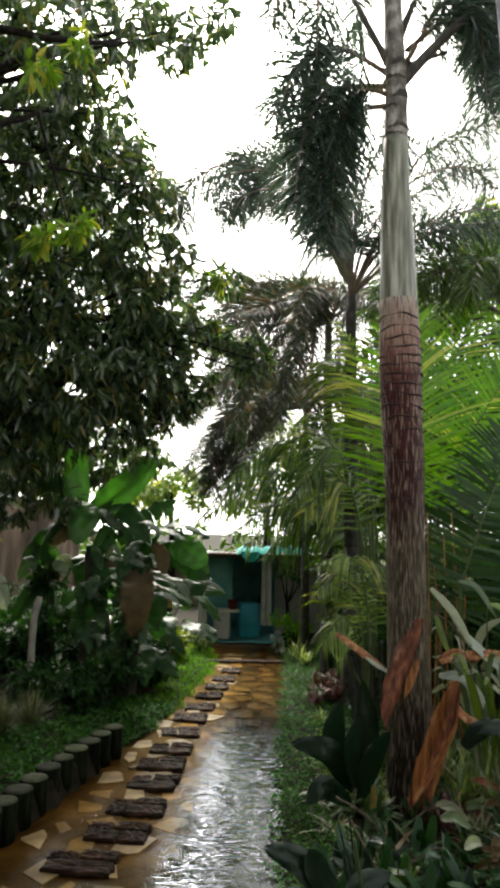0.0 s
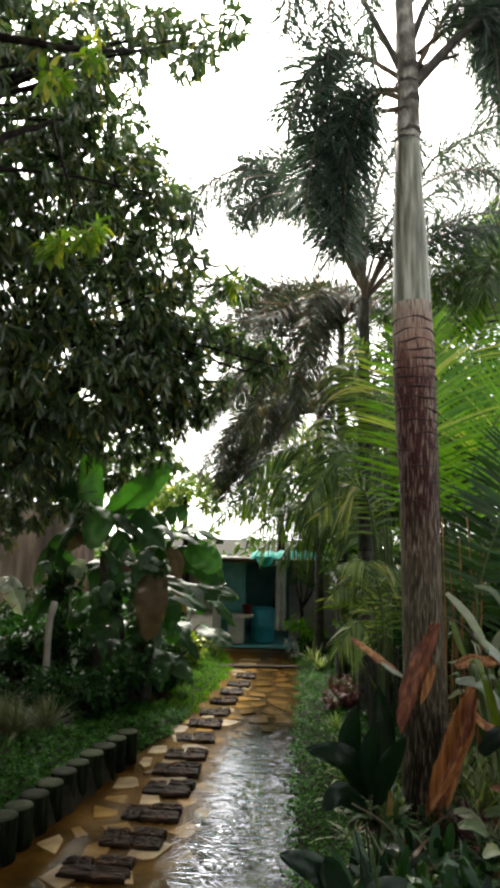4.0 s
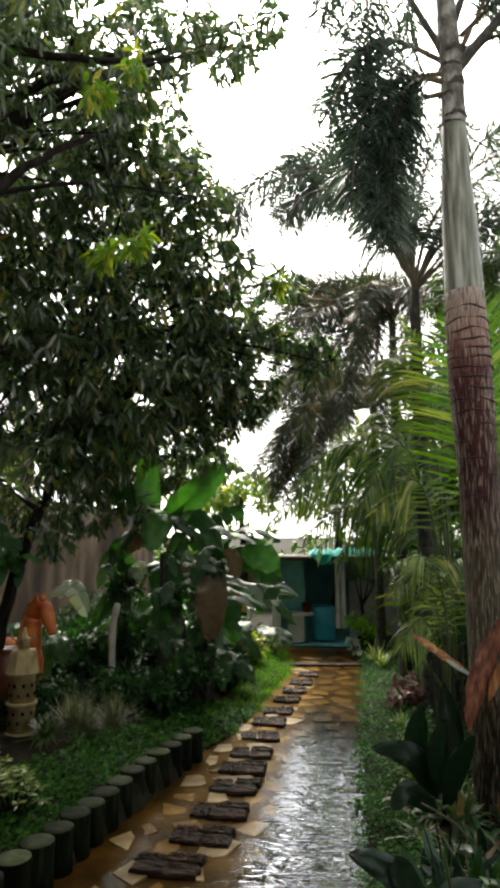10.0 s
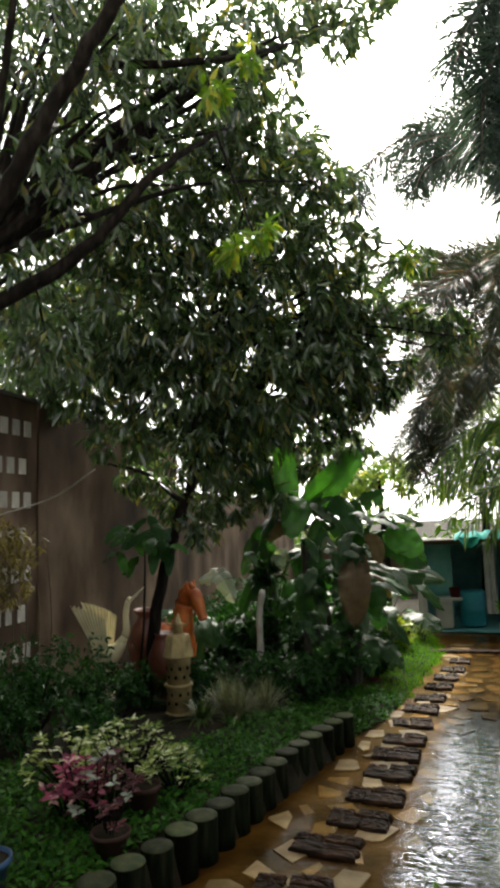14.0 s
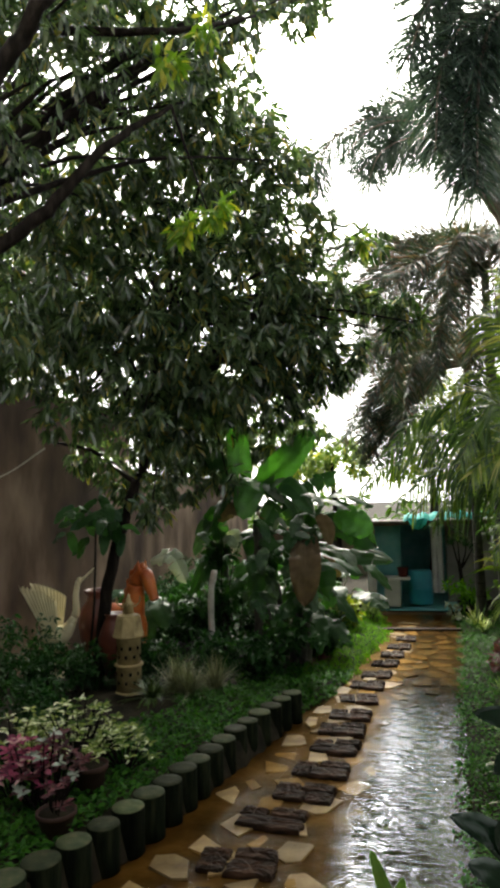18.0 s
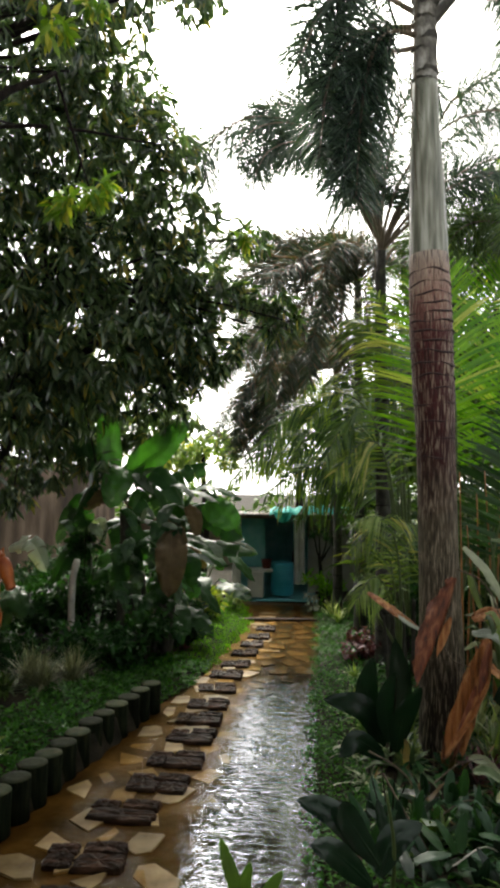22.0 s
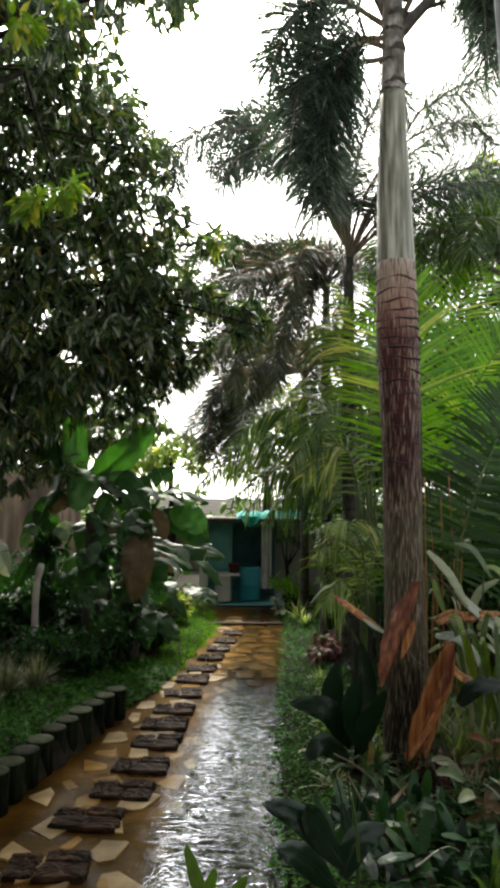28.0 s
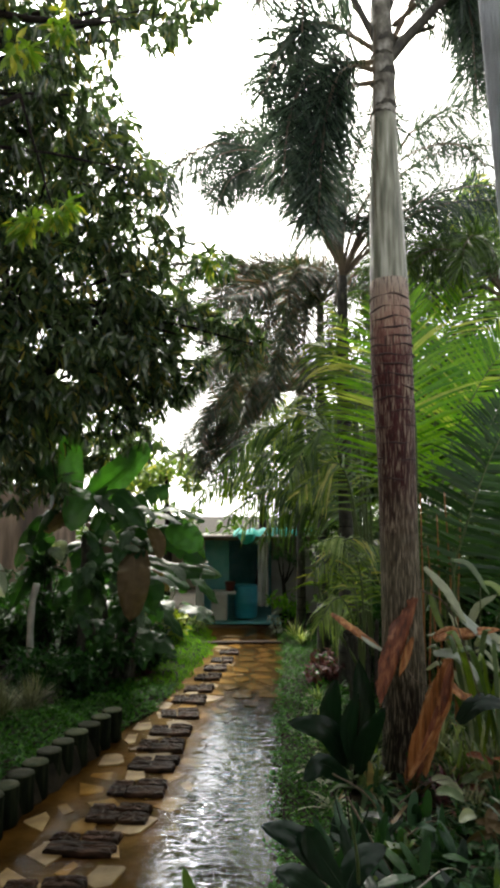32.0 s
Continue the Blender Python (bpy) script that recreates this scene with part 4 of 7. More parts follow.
# ---------------------------------------------------------------- palms
def frond_along(tree, pts, pairs, leaflet, width, leafmat, style="flat", droop=0.35, face=(0.0, -1.0, 0.35), stalkmat=STALK, r=0.02, start=0.16, lift=0.4):
    """A frond whose rachis runs through pts (world), with its flat side towards face. flat: two rows; fox: leaflets all round."""
    o = np.array(tree.matrix_basis.translation)
    line = bend(np.array(pts) - o, 9)
    n = len(line)
    d = unit(np.gradient(line, axis=0))
    rv, rt = tube_arrays(line, np.linspace(r, r * 0.2, n), 5)
    ranks = 2 if style == "flat" else 5 if style == "open" else 7
    m = pairs * ranks
    f = np.clip(np.repeat(np.linspace(start, 0.995, pairs), ranks) + rng.normal(0, 0.005, m), 0.05, 1)
    k = f * (n - 1)
    i = np.minimum(k.astype(int), n - 2)
    base = line[i] + (line[i + 1] - line[i]) * (k - i)[:, None]
    ax = d[i]
    side = unit(np.cross(ax, np.asarray(face)) + [1e-3, 0, 0])
    upv = np.cross(side, ax)
    if style == "flat":
        al = np.tile([-1.0, 1.0], pairs)[:, None] * side + ax * (lift + 0.9 * f[:, None] ** 3) - upv * 0.15
    else:
        a = (np.tile(np.arange(ranks), pairs) * 2 * math.pi / ranks + rng.normal(0, 0.35, m))[:, None]
        al = unit(side * np.cos(a) + upv * np.sin(a) + ax * 0.62) + [0, 0, -0.16]
    al = al + rng.normal(0, 0.055 if style == "flat" else 0.11, (m, 3))
    ln = leaflet * np.maximum(np.sin(np.clip(0.2 + 0.85 * f, 0, 1) * math.pi) ** 0.5, 0.3 if style == "flat" else 0.62) * rng.uniform(0.8, 1.12, m)
    flat = upv + rng.normal(0, 0.2, (m, 3)) if style == "flat" else rng.normal(0, 1, (m, 3)) + np.asarray(face)
    lv, lt = blade_arrays(base, al, ln, width, droop * rng.uniform(0.5, 1.5, m), flat)
    me = raw_mesh("frond", *merge([(rv, rt), (lv, lt)]))
    me.materials.append(stalkmat)
    me.materials.append(leafmat)
    me.polygons.foreach_set("material_index", np.concatenate([np.zeros(len(rt), np.int32), np.ones(len(lt), np.int32)]))
    return put("frond", me, leafmat, tree)


def arc(hub, az, el, length, fall, late=1.6, n=8):
    """The rachis of a frond: it leaves hub at az and el degrees and bends over by fall degrees towards its tip."""
    p, out = np.array(hub, float), [np.array(hub, float)]
    for k in range(n):
        e = radians(el - fall * ((k + 0.5) / n) ** late)
        p = p + length / n * np.array((math.cos(radians(az)) * math.cos(e), math.sin(radians(az)) * math.cos(e), math.sin(e)))
        out.append(p)
    return out


def ringed_stem(parent, line, radii, name, material, sides=20):
    put(name, tube(name, bend(line, 6), np.interp(np.linspace(0, len(line) - 1, 6 * (len(line) - 1) + 1), range(len(line)), radii), sides), material, parent)


def main_palm():
    t = thing("foxtail_palm", "tall foxtail palm with a reddish ringed trunk and grey crownshaft", "palm tree", 1.46, 6.0, 0.04)
    ringed_stem(t, [(0, 0, -0.1), (-0.01, 0, 0.8), (-0.03, 0, 1.7), (-0.045, 0, 2.75), (-0.06, 0, 3.3), (-0.075, 0, 3.8), (-0.082, 0, 4.2), (-0.089, 0, 4.54)], [0.225, 0.195, 0.175, 0.171, 0.186, 0.194, 0.188, 0.177], "trunk", PALMBARK, 28)
    ringed_stem(t, [(-0.089, 0, 4.54), (-0.1, 0, 5.2), (-0.11, 0, 5.7), (-0.11, 0, 6.2)], [0.176, 0.158, 0.134, 0.116], "crownshaft", PALMSHAFT)
    ringed_stem(t, [(-0.11, 0, 6.2), (-0.105, 0, 6.6), (-0.11, 0, 7.0), (-0.14, 0, 7.9)], [0.118, 0.11, 0.105, 0.085], "neck", PALMNECK)
    for z in (2.66, 2.85, 3.0, 3.15, 3.28, 3.4, 3.51, 3.62, 3.72, 3.81, 3.9, 3.98, 4.06, 4.15, 4.25, 4.36):
        r = float(np.interp(z, (0, 0.8, 1.7, 2.75, 3.3, 3.8, 4.6), (0.225, 0.195, 0.175, 0.172, 0.188, 0.196, 0.176)))
        x = float(np.interp(z, (0, 2.75, 4.6), (0, -0.045, -0.09)))
        a = np.linspace(0, 2 * math.pi, 25)
        line = np.stack([x + (r - 0.001) * np.cos(a), (r - 0.001) * np.sin(a), z + 0.012 * np.sin(a * 2 + z * 7) + 0.007 * np.sin(a * 5 + z * 31)], 1)
        put("leaf_scar", tube("leaf_scar", line, np.clip(0.005 + 0.004 * np.sin(a * 3 + z * 17) + (0.003 if z > 3.3 else 0.0), 0.001, 0.02), 5), RINGDARK, t)
    for z, a0, h in ((6.2, 2.6, 0.02), (6.27, 3.9, 0.05), (6.5, 2.4, 0.02), (6.6, 4.2, 0.07), (6.8, 3.0, 0.03), (6.95, 4.0, 0.06)):
        a = np.linspace(a0, a0 + 2.4, 14)
        r = float(np.interp(z, (6.2, 7.0), (0.121, 0.112)))
        low = np.stack([-0.11 + r * np.cos(a), r * np.sin(a), z + 0 * a + rng.uniform(-0.012, 0.012, 14)], 1)
        top = np.stack([-0.11 + (r + 0.012) * np.cos(a), (r + 0.012) * np.sin(a), z + h * np.sin((a - a0) / 2.4 * math.pi) + rng.uniform(-0.015, 0.015, 14)], 1)
        k = np.arange(13)
        put("sheath_scar", raw_mesh("sheath_scar", np.vstack([low, top]), np.concatenate([np.stack([k, k + 1, k + 15], 1), np.stack([k, k + 15, k + 14], 1)])), PALMDARK, t)
    for pts, r in (([(1.36, 6.00, 6.88), (1.16, 6.00, 7.30), (0.90, 6.00, 7.83)], 0.042), ([(1.40, 6.00, 6.84), (1.72, 6.00, 7.22), (2.31, 6.00, 7.86)], 0.062), ([(1.38, 6.00, 7.30), (1.48, 6.00, 7.58), (1.61, 6.00, 7.90)], 0.045), ([(1.42, 6.05, 7.05), (1.62, 6.10, 7.18), (1.92, 6.15, 7.32)], 0.03)):
        line = bend(np.array(pts) - np.array((1.46, 6.0, 0.04)), 5)
        put("petiole", tube("petiole", line, np.linspace(r, r * 0.62, len(line)), 9), PALMDARK, t)
    for pts in ([(1.33, 5.98, 6.70), (0.95, 5.85, 6.64), (0.75, 5.75, 6.05), (0.66, 5.65, 4.98)], [(1.34, 6.05, 6.95), (0.79, 6.0, 7.22), (0.41, 5.9, 6.98), (0.15, 5.8, 6.33)], [(0.9, 6.0, 7.83), (0.61, 5.9, 8.31), (0.27, 5.8, 8.08), (0.12, 5.7, 7.18)],
                [(1.33, 6.0, 6.62), (0.86, 5.9, 6.41), (0.63, 5.8, 5.79), (0.55, 5.7, 5.11)], [(1.33, 6.0, 6.82), (0.72, 5.9, 6.68), (0.44, 5.8, 6.19), (0.34, 5.7, 5.38)], [(1.07, 6.0, 8.23), (0.82, 5.9, 8.71), (0.59, 5.8, 8.02), (0.53, 5.7, 6.89)], [(2.29, 6.00, 7.86), (2.53, 6.00, 8.19), (2.64, 5.90, 7.59), (2.41, 5.80, 6.59)], [(1.47, 6.00, 7.09), (1.84, 6.00, 7.74), (2.19, 6.00, 7.57), (2.23, 5.90, 6.51)], [(1.47, 6.00, 7.21), (1.95, 6.20, 7.74), (2.33, 6.30, 7.70), (2.61, 6.30, 7.10)], [(1.94, 6.00, 7.53), (2.34, 6.30, 8.20), (2.50, 6.40, 7.89), (2.35, 6.40, 6.95)]):
        frond_along(t, pts, 72, 0.7, 0.0145, FOXTAIL, "fox", 0.3, stalkmat=STALKDRY, r=0.03)
    for f in ((90, 75, 3.4, 120), (140, 70, 3.4, 110), (40, 70, 3.4, 110), (270, 78, 3.0, 120)):
        frond_along(t, arc((1.32, 6.0, 7.9), *f), 72, 0.56, 0.02, FOXTAIL, "fox", 0.32, stalkmat=STALKDRY, r=0.03)
    for x, z, n in ((-0.24, 7.3, 2.3), (-0.2, 7.1, 1.9), (-0.45, 7.2, 1.2), (-0.62, 5.9, 1.5), (-0.7, 5.6, 1.7), (-0.55, 6.6, 1.3)):
        put("fibre", tube("fibre", bend([(x, -0.1, z), (x - 0.02, -0.11, z - n / 2), (x + 0.03, -0.1, z - n)], 6), 0.005, 4), STALKDRY, t)


main_palm()


def slim_palm(label, x, y, height, r, fronds, pairs, leaflet, width, leafmat, droop=0.45, name="foxtail_palm", start=0.2):
    t = thing(name, label, "palm tree", x, y, 0.03)
    ringed_stem(t, [(0, 0, -0.1), (0, 0, height * 0.33), (-0.02, 0, height * 0.66), (-0.02, 0, height)], [r * 1.3, r, r * 0.95, r * 0.7], "trunk", PALMDARK, 14)
    for z in np.arange(0.5, height - 0.6, 0.24):
        a = np.linspace(0, 2 * math.pi, 17)
        rr = float(np.interp(z / height, (0, 0.33, 0.66, 1), (r * 1.3, r, r * 0.95, r * 0.7)))
        put("leaf_scar", tube("leaf_scar", np.stack([-0.02 * z / height + rr * np.cos(a), rr * np.sin(a), z + 0 * a], 1), 0.006, 4), BARK, t)
    for f in fronds:
        frond_along(t, arc((x - 0.02, y, height), *f), pairs, leaflet, width, leafmat, "open", droop, stalkmat=STALKDRY, r=0.03, start=start)
    return t


slender = slim_palm("slender foxtail palm with a drooping dark crown", 1.42, 9.1, 5.75, 0.1,
          [(172, 84, 3.6, 118), (196, 85, 3.4, 150), (240, 86, 3.5, 160), (280, 87, 3.4, 165), (140, 85, 3.5, 110), (90, 86, 3.5, 110), (2, 72, 3.8, 95), (352, 55, 3.2, 88), (20, 65, 3.2, 105),
           (320, 80, 3.2, 150), (205, 80, 3.0, 160)], 72, 0.6, 0.0155, FOXTAIL, 0.3)
for pts in ([(1.33, 9.0, 5.94), (0.54, 9.0, 7.36), (-0.37, 9.0, 7.73), (-1.03, 9.0, 7.33), (-1.09, 9.0, 6.75)], [(1.33, 9.0, 5.94), (0.75, 8.9, 7.1), (0.1, 8.9, 7.35), (-0.55, 8.9, 6.9)], [(1.35, 9.1, 5.98), (0.79, 9.1, 7.65), (0.11, 9.1, 7.96), (-0.39, 9.1, 7.9)]):
    frond_along(slender, pts, 84, 0.7, 0.0145, FOXTAIL, "open", 0.45, stalkmat=STALKDRY, r=0.03, start=0.3)
for pts in ([(1.42, 9.1, 5.8), (2.27, 9.1, 7.72), (2.63, 9.1, 8.10), (3.05, 9.1, 8.39), (3.66, 9.1, 8.52), (4.3, 9.1, 8.3)], [(1.42, 9.1, 5.8), (2.24, 9.0, 6.56), (2.82, 9.0, 6.82), (3.58, 9.0, 6.89), (4.1, 9.0, 6.7)]):
    frond_along(slender, pts, 92, 0.74, 0.014, FOXTAIL, "open", 0.6, stalkmat=STALKDRY, r=0.03, start=0.3)
rusty_a = slim_palm("slender palm whose drooping fronds turn rusty against the sky", 1.36, 11.3, 6.1, 0.09,
          [(181, 28, 3.1, 42), (185, 35, 3.0, 95, 0.9), (200, 50, 3.0, 135, 0.8), (250, 60, 3.2, 150, 0.7), (290, 60, 3.0, 150, 0.7), (222, 50, 3.2, 140, 0.7), (165, 45, 2.8, 120), (20, 60, 2.6, 150, 0.8), (90, 70, 2.2, 140), (178, 40, 2.8, 80), (208, 10, 3.0, 95, 0.6), (240, 15, 3.0, 100, 0.6),
           (192, 20, 2.8, 100, 0.7)], 96, 0.5, 0.0145, RUSTY, 0.25)
rusty_b = slim_palm("smaller palm with drooping fronds tinted rusty for sky glare behind the others", 1.12, 12.9, 4.85, 0.08,
          [(180, 42, 2.9, 105, 1.1), (188, 52, 2.8, 125, 1.0), (172, 60, 2.9, 120, 1.1), (200, 40, 2.8, 125, 0.8), (235, 45, 2.8, 130, 0.8), (270, 45, 2.8, 130, 0.8), (160, 55, 2.7, 110), (310, 50, 2.6, 135, 0.8), (20, 50, 2.4, 135, 0.8),
           (195, 5, 2.9, 80, 0.8), (90, 60, 2.1, 120), (184, 20, 3.0, 90, 0.8), (215, 10, 2.8, 95, 0.7), (178, 70, 2.6, 115), (182, 0, 2.6, 70, 0.8)], 100, 0.48, 0.0145, RUSTY, 0.22)
for palm, lines in ((rusty_a, ([(1.35, 11.3, 6.1), (1.0, 11.2, 6.7), (0.5, 11.2, 6.82), (-0.25, 11.2, 6.68), (-1.27, 11.2, 6.43)], [(1.35, 11.3, 6.1), (1.1, 11.0, 6.5), (0.78, 11.0, 5.66), (0.65, 11.0, 4.79)], [(1.35, 11.3, 6.1), (0.7, 11.1, 6.44), (-0.02, 11.1, 6.12), (-0.72, 11.1, 5.51)], [(1.35, 11.3, 6.1), (1.6, 11.0, 6.5), (1.52, 10.9, 5.6), (1.45, 10.9, 4.6)], [(1.35, 11.3, 6.1), (1.2, 10.9, 6.6), (1.05, 10.8, 5.7), (1.0, 10.8, 4.5)])),
                    (rusty_b, ([(1.1, 12.9, 4.85), (0.02, 12.6, 5.03), (-0.61, 12.6, 4.36), (-0.93, 12.6, 3.39)], [(1.1, 12.9, 4.85), (0.34, 12.4, 4.92), (-0.12, 12.4, 4.18), (-0.33, 12.4, 3.31)], [(1.1, 12.9, 4.85), (0.03, 12.5, 4.61), (-0.43, 12.5, 3.79), (-0.72, 12.5, 3.07)]))):
    for pts in lines:
        frond_along(palm, pts, 96, 0.58, 0.017, RUSTY, "open", 0.15, stalkmat=STALKDRY, r=0.025, start=0.12)


def clump_palm(label, x, y, fronds, pairs, leaflet, width, leafmat, droop=0.3, name="young_palm", canes=5, lift=0.4, face=(0.0, -1.0, 0.35)):
    t = thing(name, label, "palm", x, y, 0.03)
    for i in range(canes):
        a = rng.uniform(0, 6.28)
        q = rng.uniform(0.02, 0.14)
        limb(t, [(q * math.cos(a), q * math.sin(a), -0.05), (1.3 * q * math.cos(a), 1.3 * q * math.sin(a), 0.5), (1.8 * q * math.cos(a), 1.8 * q * math.sin(a), 1.0)], 0.02, 0.012, PALMDARK, "cane", 7)
    for pts in fronds:
        frond_along(t, [(x, y, 0.6)] + pts, pairs, leaflet, width, leafmat[len(t.children) % len(leafmat)], "flat", droop, face, start=0.28, lift=lift)
    return t


clump_palm("young coconut palm with broad bright green fronds", 2.0, 7.7,
           [[(2.05, 7.70, 3.01), (1.99, 7.70, 4.17), (1.80, 7.60, 5.22)], [(2.52, 8.10, 2.98), (2.96, 8.10, 3.99), (3.44, 8.00, 4.71)], [(2.46, 8.50, 3.08), (2.70, 8.60, 4.62), (3.14, 8.70, 5.70)]],
           60, 1.15, 0.034, (COCOLIME,), 0.12)
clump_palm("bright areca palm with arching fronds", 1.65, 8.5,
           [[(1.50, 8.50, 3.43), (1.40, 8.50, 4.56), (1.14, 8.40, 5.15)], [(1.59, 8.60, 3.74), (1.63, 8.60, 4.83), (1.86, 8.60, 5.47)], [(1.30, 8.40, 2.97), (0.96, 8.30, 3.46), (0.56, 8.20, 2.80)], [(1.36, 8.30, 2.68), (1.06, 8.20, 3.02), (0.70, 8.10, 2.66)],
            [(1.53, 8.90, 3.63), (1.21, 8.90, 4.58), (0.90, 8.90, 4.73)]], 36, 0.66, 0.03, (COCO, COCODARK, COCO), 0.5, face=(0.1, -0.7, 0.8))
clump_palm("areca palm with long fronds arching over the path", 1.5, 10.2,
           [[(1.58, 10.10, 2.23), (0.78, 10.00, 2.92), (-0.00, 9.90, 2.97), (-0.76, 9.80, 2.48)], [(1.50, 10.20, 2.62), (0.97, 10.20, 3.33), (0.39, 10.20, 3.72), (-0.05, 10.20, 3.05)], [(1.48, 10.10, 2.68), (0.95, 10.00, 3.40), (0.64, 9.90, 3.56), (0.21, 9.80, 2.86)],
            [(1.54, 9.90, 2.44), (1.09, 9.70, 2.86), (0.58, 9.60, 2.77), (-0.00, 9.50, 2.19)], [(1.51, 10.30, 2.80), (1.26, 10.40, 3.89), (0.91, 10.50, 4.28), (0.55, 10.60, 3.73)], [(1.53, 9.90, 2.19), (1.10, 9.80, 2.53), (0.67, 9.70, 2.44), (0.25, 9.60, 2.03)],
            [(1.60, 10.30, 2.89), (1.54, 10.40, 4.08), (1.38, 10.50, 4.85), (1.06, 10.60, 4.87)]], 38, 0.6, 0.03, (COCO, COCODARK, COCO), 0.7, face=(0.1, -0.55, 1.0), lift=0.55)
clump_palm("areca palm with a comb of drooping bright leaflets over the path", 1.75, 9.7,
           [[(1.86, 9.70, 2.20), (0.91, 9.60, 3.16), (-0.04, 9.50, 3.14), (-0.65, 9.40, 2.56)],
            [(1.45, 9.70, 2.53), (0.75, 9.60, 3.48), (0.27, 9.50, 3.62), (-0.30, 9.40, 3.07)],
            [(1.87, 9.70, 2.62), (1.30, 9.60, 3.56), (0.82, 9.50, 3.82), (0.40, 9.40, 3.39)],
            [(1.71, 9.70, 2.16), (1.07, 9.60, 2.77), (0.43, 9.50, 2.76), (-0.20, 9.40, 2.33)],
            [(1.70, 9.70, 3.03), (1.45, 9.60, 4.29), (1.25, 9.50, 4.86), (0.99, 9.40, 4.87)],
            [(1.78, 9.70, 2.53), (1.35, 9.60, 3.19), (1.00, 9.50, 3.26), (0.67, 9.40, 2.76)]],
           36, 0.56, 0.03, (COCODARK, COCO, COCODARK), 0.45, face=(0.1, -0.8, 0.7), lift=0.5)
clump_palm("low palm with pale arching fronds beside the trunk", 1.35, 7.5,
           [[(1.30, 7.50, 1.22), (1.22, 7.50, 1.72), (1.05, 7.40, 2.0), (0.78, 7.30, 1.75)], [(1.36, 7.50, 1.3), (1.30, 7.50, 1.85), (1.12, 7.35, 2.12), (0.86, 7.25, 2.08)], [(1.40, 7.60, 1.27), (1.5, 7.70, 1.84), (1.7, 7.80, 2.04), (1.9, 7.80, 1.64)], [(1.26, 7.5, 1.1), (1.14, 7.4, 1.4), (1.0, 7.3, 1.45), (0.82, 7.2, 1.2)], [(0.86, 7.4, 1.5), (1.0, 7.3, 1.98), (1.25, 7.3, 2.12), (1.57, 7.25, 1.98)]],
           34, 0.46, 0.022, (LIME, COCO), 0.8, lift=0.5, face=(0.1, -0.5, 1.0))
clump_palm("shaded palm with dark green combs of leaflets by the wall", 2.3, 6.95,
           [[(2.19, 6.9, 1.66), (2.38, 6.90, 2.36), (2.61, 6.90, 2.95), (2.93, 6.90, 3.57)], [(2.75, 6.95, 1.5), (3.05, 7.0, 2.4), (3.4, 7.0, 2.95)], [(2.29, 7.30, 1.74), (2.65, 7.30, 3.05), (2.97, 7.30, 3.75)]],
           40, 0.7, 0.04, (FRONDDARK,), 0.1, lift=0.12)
slim_palm("dark palm with dense hanging fronds beside the boundary", 3.9, 9.3, 5.5, 0.1,
          [(180, 55, 2.6, 115), (186, 32, 2.5, 85), (174, 72, 2.7, 135), (205, 45, 2.4, 125), (228, 55, 2.2, 145), (0, 55, 2.2, 120), (170, 12, 2.4, 60), (190, 62, 2.2, 140), (150, 40, 2.4, 100)],
          60, 0.6, 0.018, COCODARK, 0.4)


# ---------------------------------------------------------------- banana clump and other broad leaves on the bed
def blade_along(tree, pts, width, material, face=(0.0, -1.0, 0.4), fold=0.25, rough=0.03, name="leaf", taper=0.5, rib=0.014, label="", torn=0.0, cup=0.0):
    """A broad leaf whose rib runs through pts (world), its upper side towards face."""
    o = np.array(tree.matrix_basis.translation)
    line = bend(np.array(pts, float) - o, 7)
    n, nw = len(line), 8
    s = np.linspace(0, 1, n)
    ax = unit(np.gradient(line, axis=0))
    side = unit(np.cross(ax, np.asarray(face, float)) + [1e-4, 0, 0])
    nrm = np.cross(side, ax)
    half = width / 2 * np.sin(np.clip(0.06 + 0.94 * s, 0, 1) * math.pi) ** taper
    q = np.linspace(-1, 1, nw + 1)
    wob = rough * width * (np.sin(s[:, None] * 23 + 4 * q[None]) + rng.normal(0, 0.7, (n, nw + 1))) * abs(q)[None]
    lift = fold * abs(q)[None] * half[:, None] * (1.1 - abs(q)[None] * 1.3) + cup * half[:, None] * q[None] ** 2 + wob
    v = line[:, None] + side[:, None] * (q[None] * half[:, None])[..., None] + nrm[:, None] * lift[..., None]
    i = (np.arange(n - 1)[:, None] * (nw + 1) + np.arange(nw)[None]).ravel()
    t = np.concatenate([np.stack([i, i + 1, i + nw + 2], 1), np.stack([i, i + nw + 2, i + nw + 1], 1)])
    if torn:
        # strips between the tears, each bent a little its own way
        strips, a = [], 0
        while a < n - 1:
            b = min(n - 1, a + int(rng.integers(1, 4)))
            for lo, hi in ((0, nw // 2), (nw // 2, nw)):
                seg = v[a:b + 1, lo:hi + 1].copy()
                out = abs(q[lo:hi + 1])[None, :, None]
                seg += (nrm[a:b + 1, None] * rng.normal(0, torn) + ax[a:b + 1, None] * rng.normal(0, torn * 0.5) + np.array([0, 0, -1.0]) * abs(rng.normal(0, torn))) * out**1.5 * width
                h, w = seg.shape[:2]
                k = (np.arange(h - 1)[:, None] * w + np.arange(w - 1)[None]).ravel()
                strips.append((seg.reshape(-1, 3), np.concatenate([np.stack([k, k + 1, k + w + 1], 1), np.stack([k, k + w + 1, k + w], 1)])))
            a = b
        v, t = merge(strips)
    me = raw_mesh(name, *merge([(v.reshape(-1, 3), t), tube_arrays(line - nrm * 0.006, np.linspace(rib, rib * 0.25, n), 5)]))
    return put(name, me, material, tree, label)


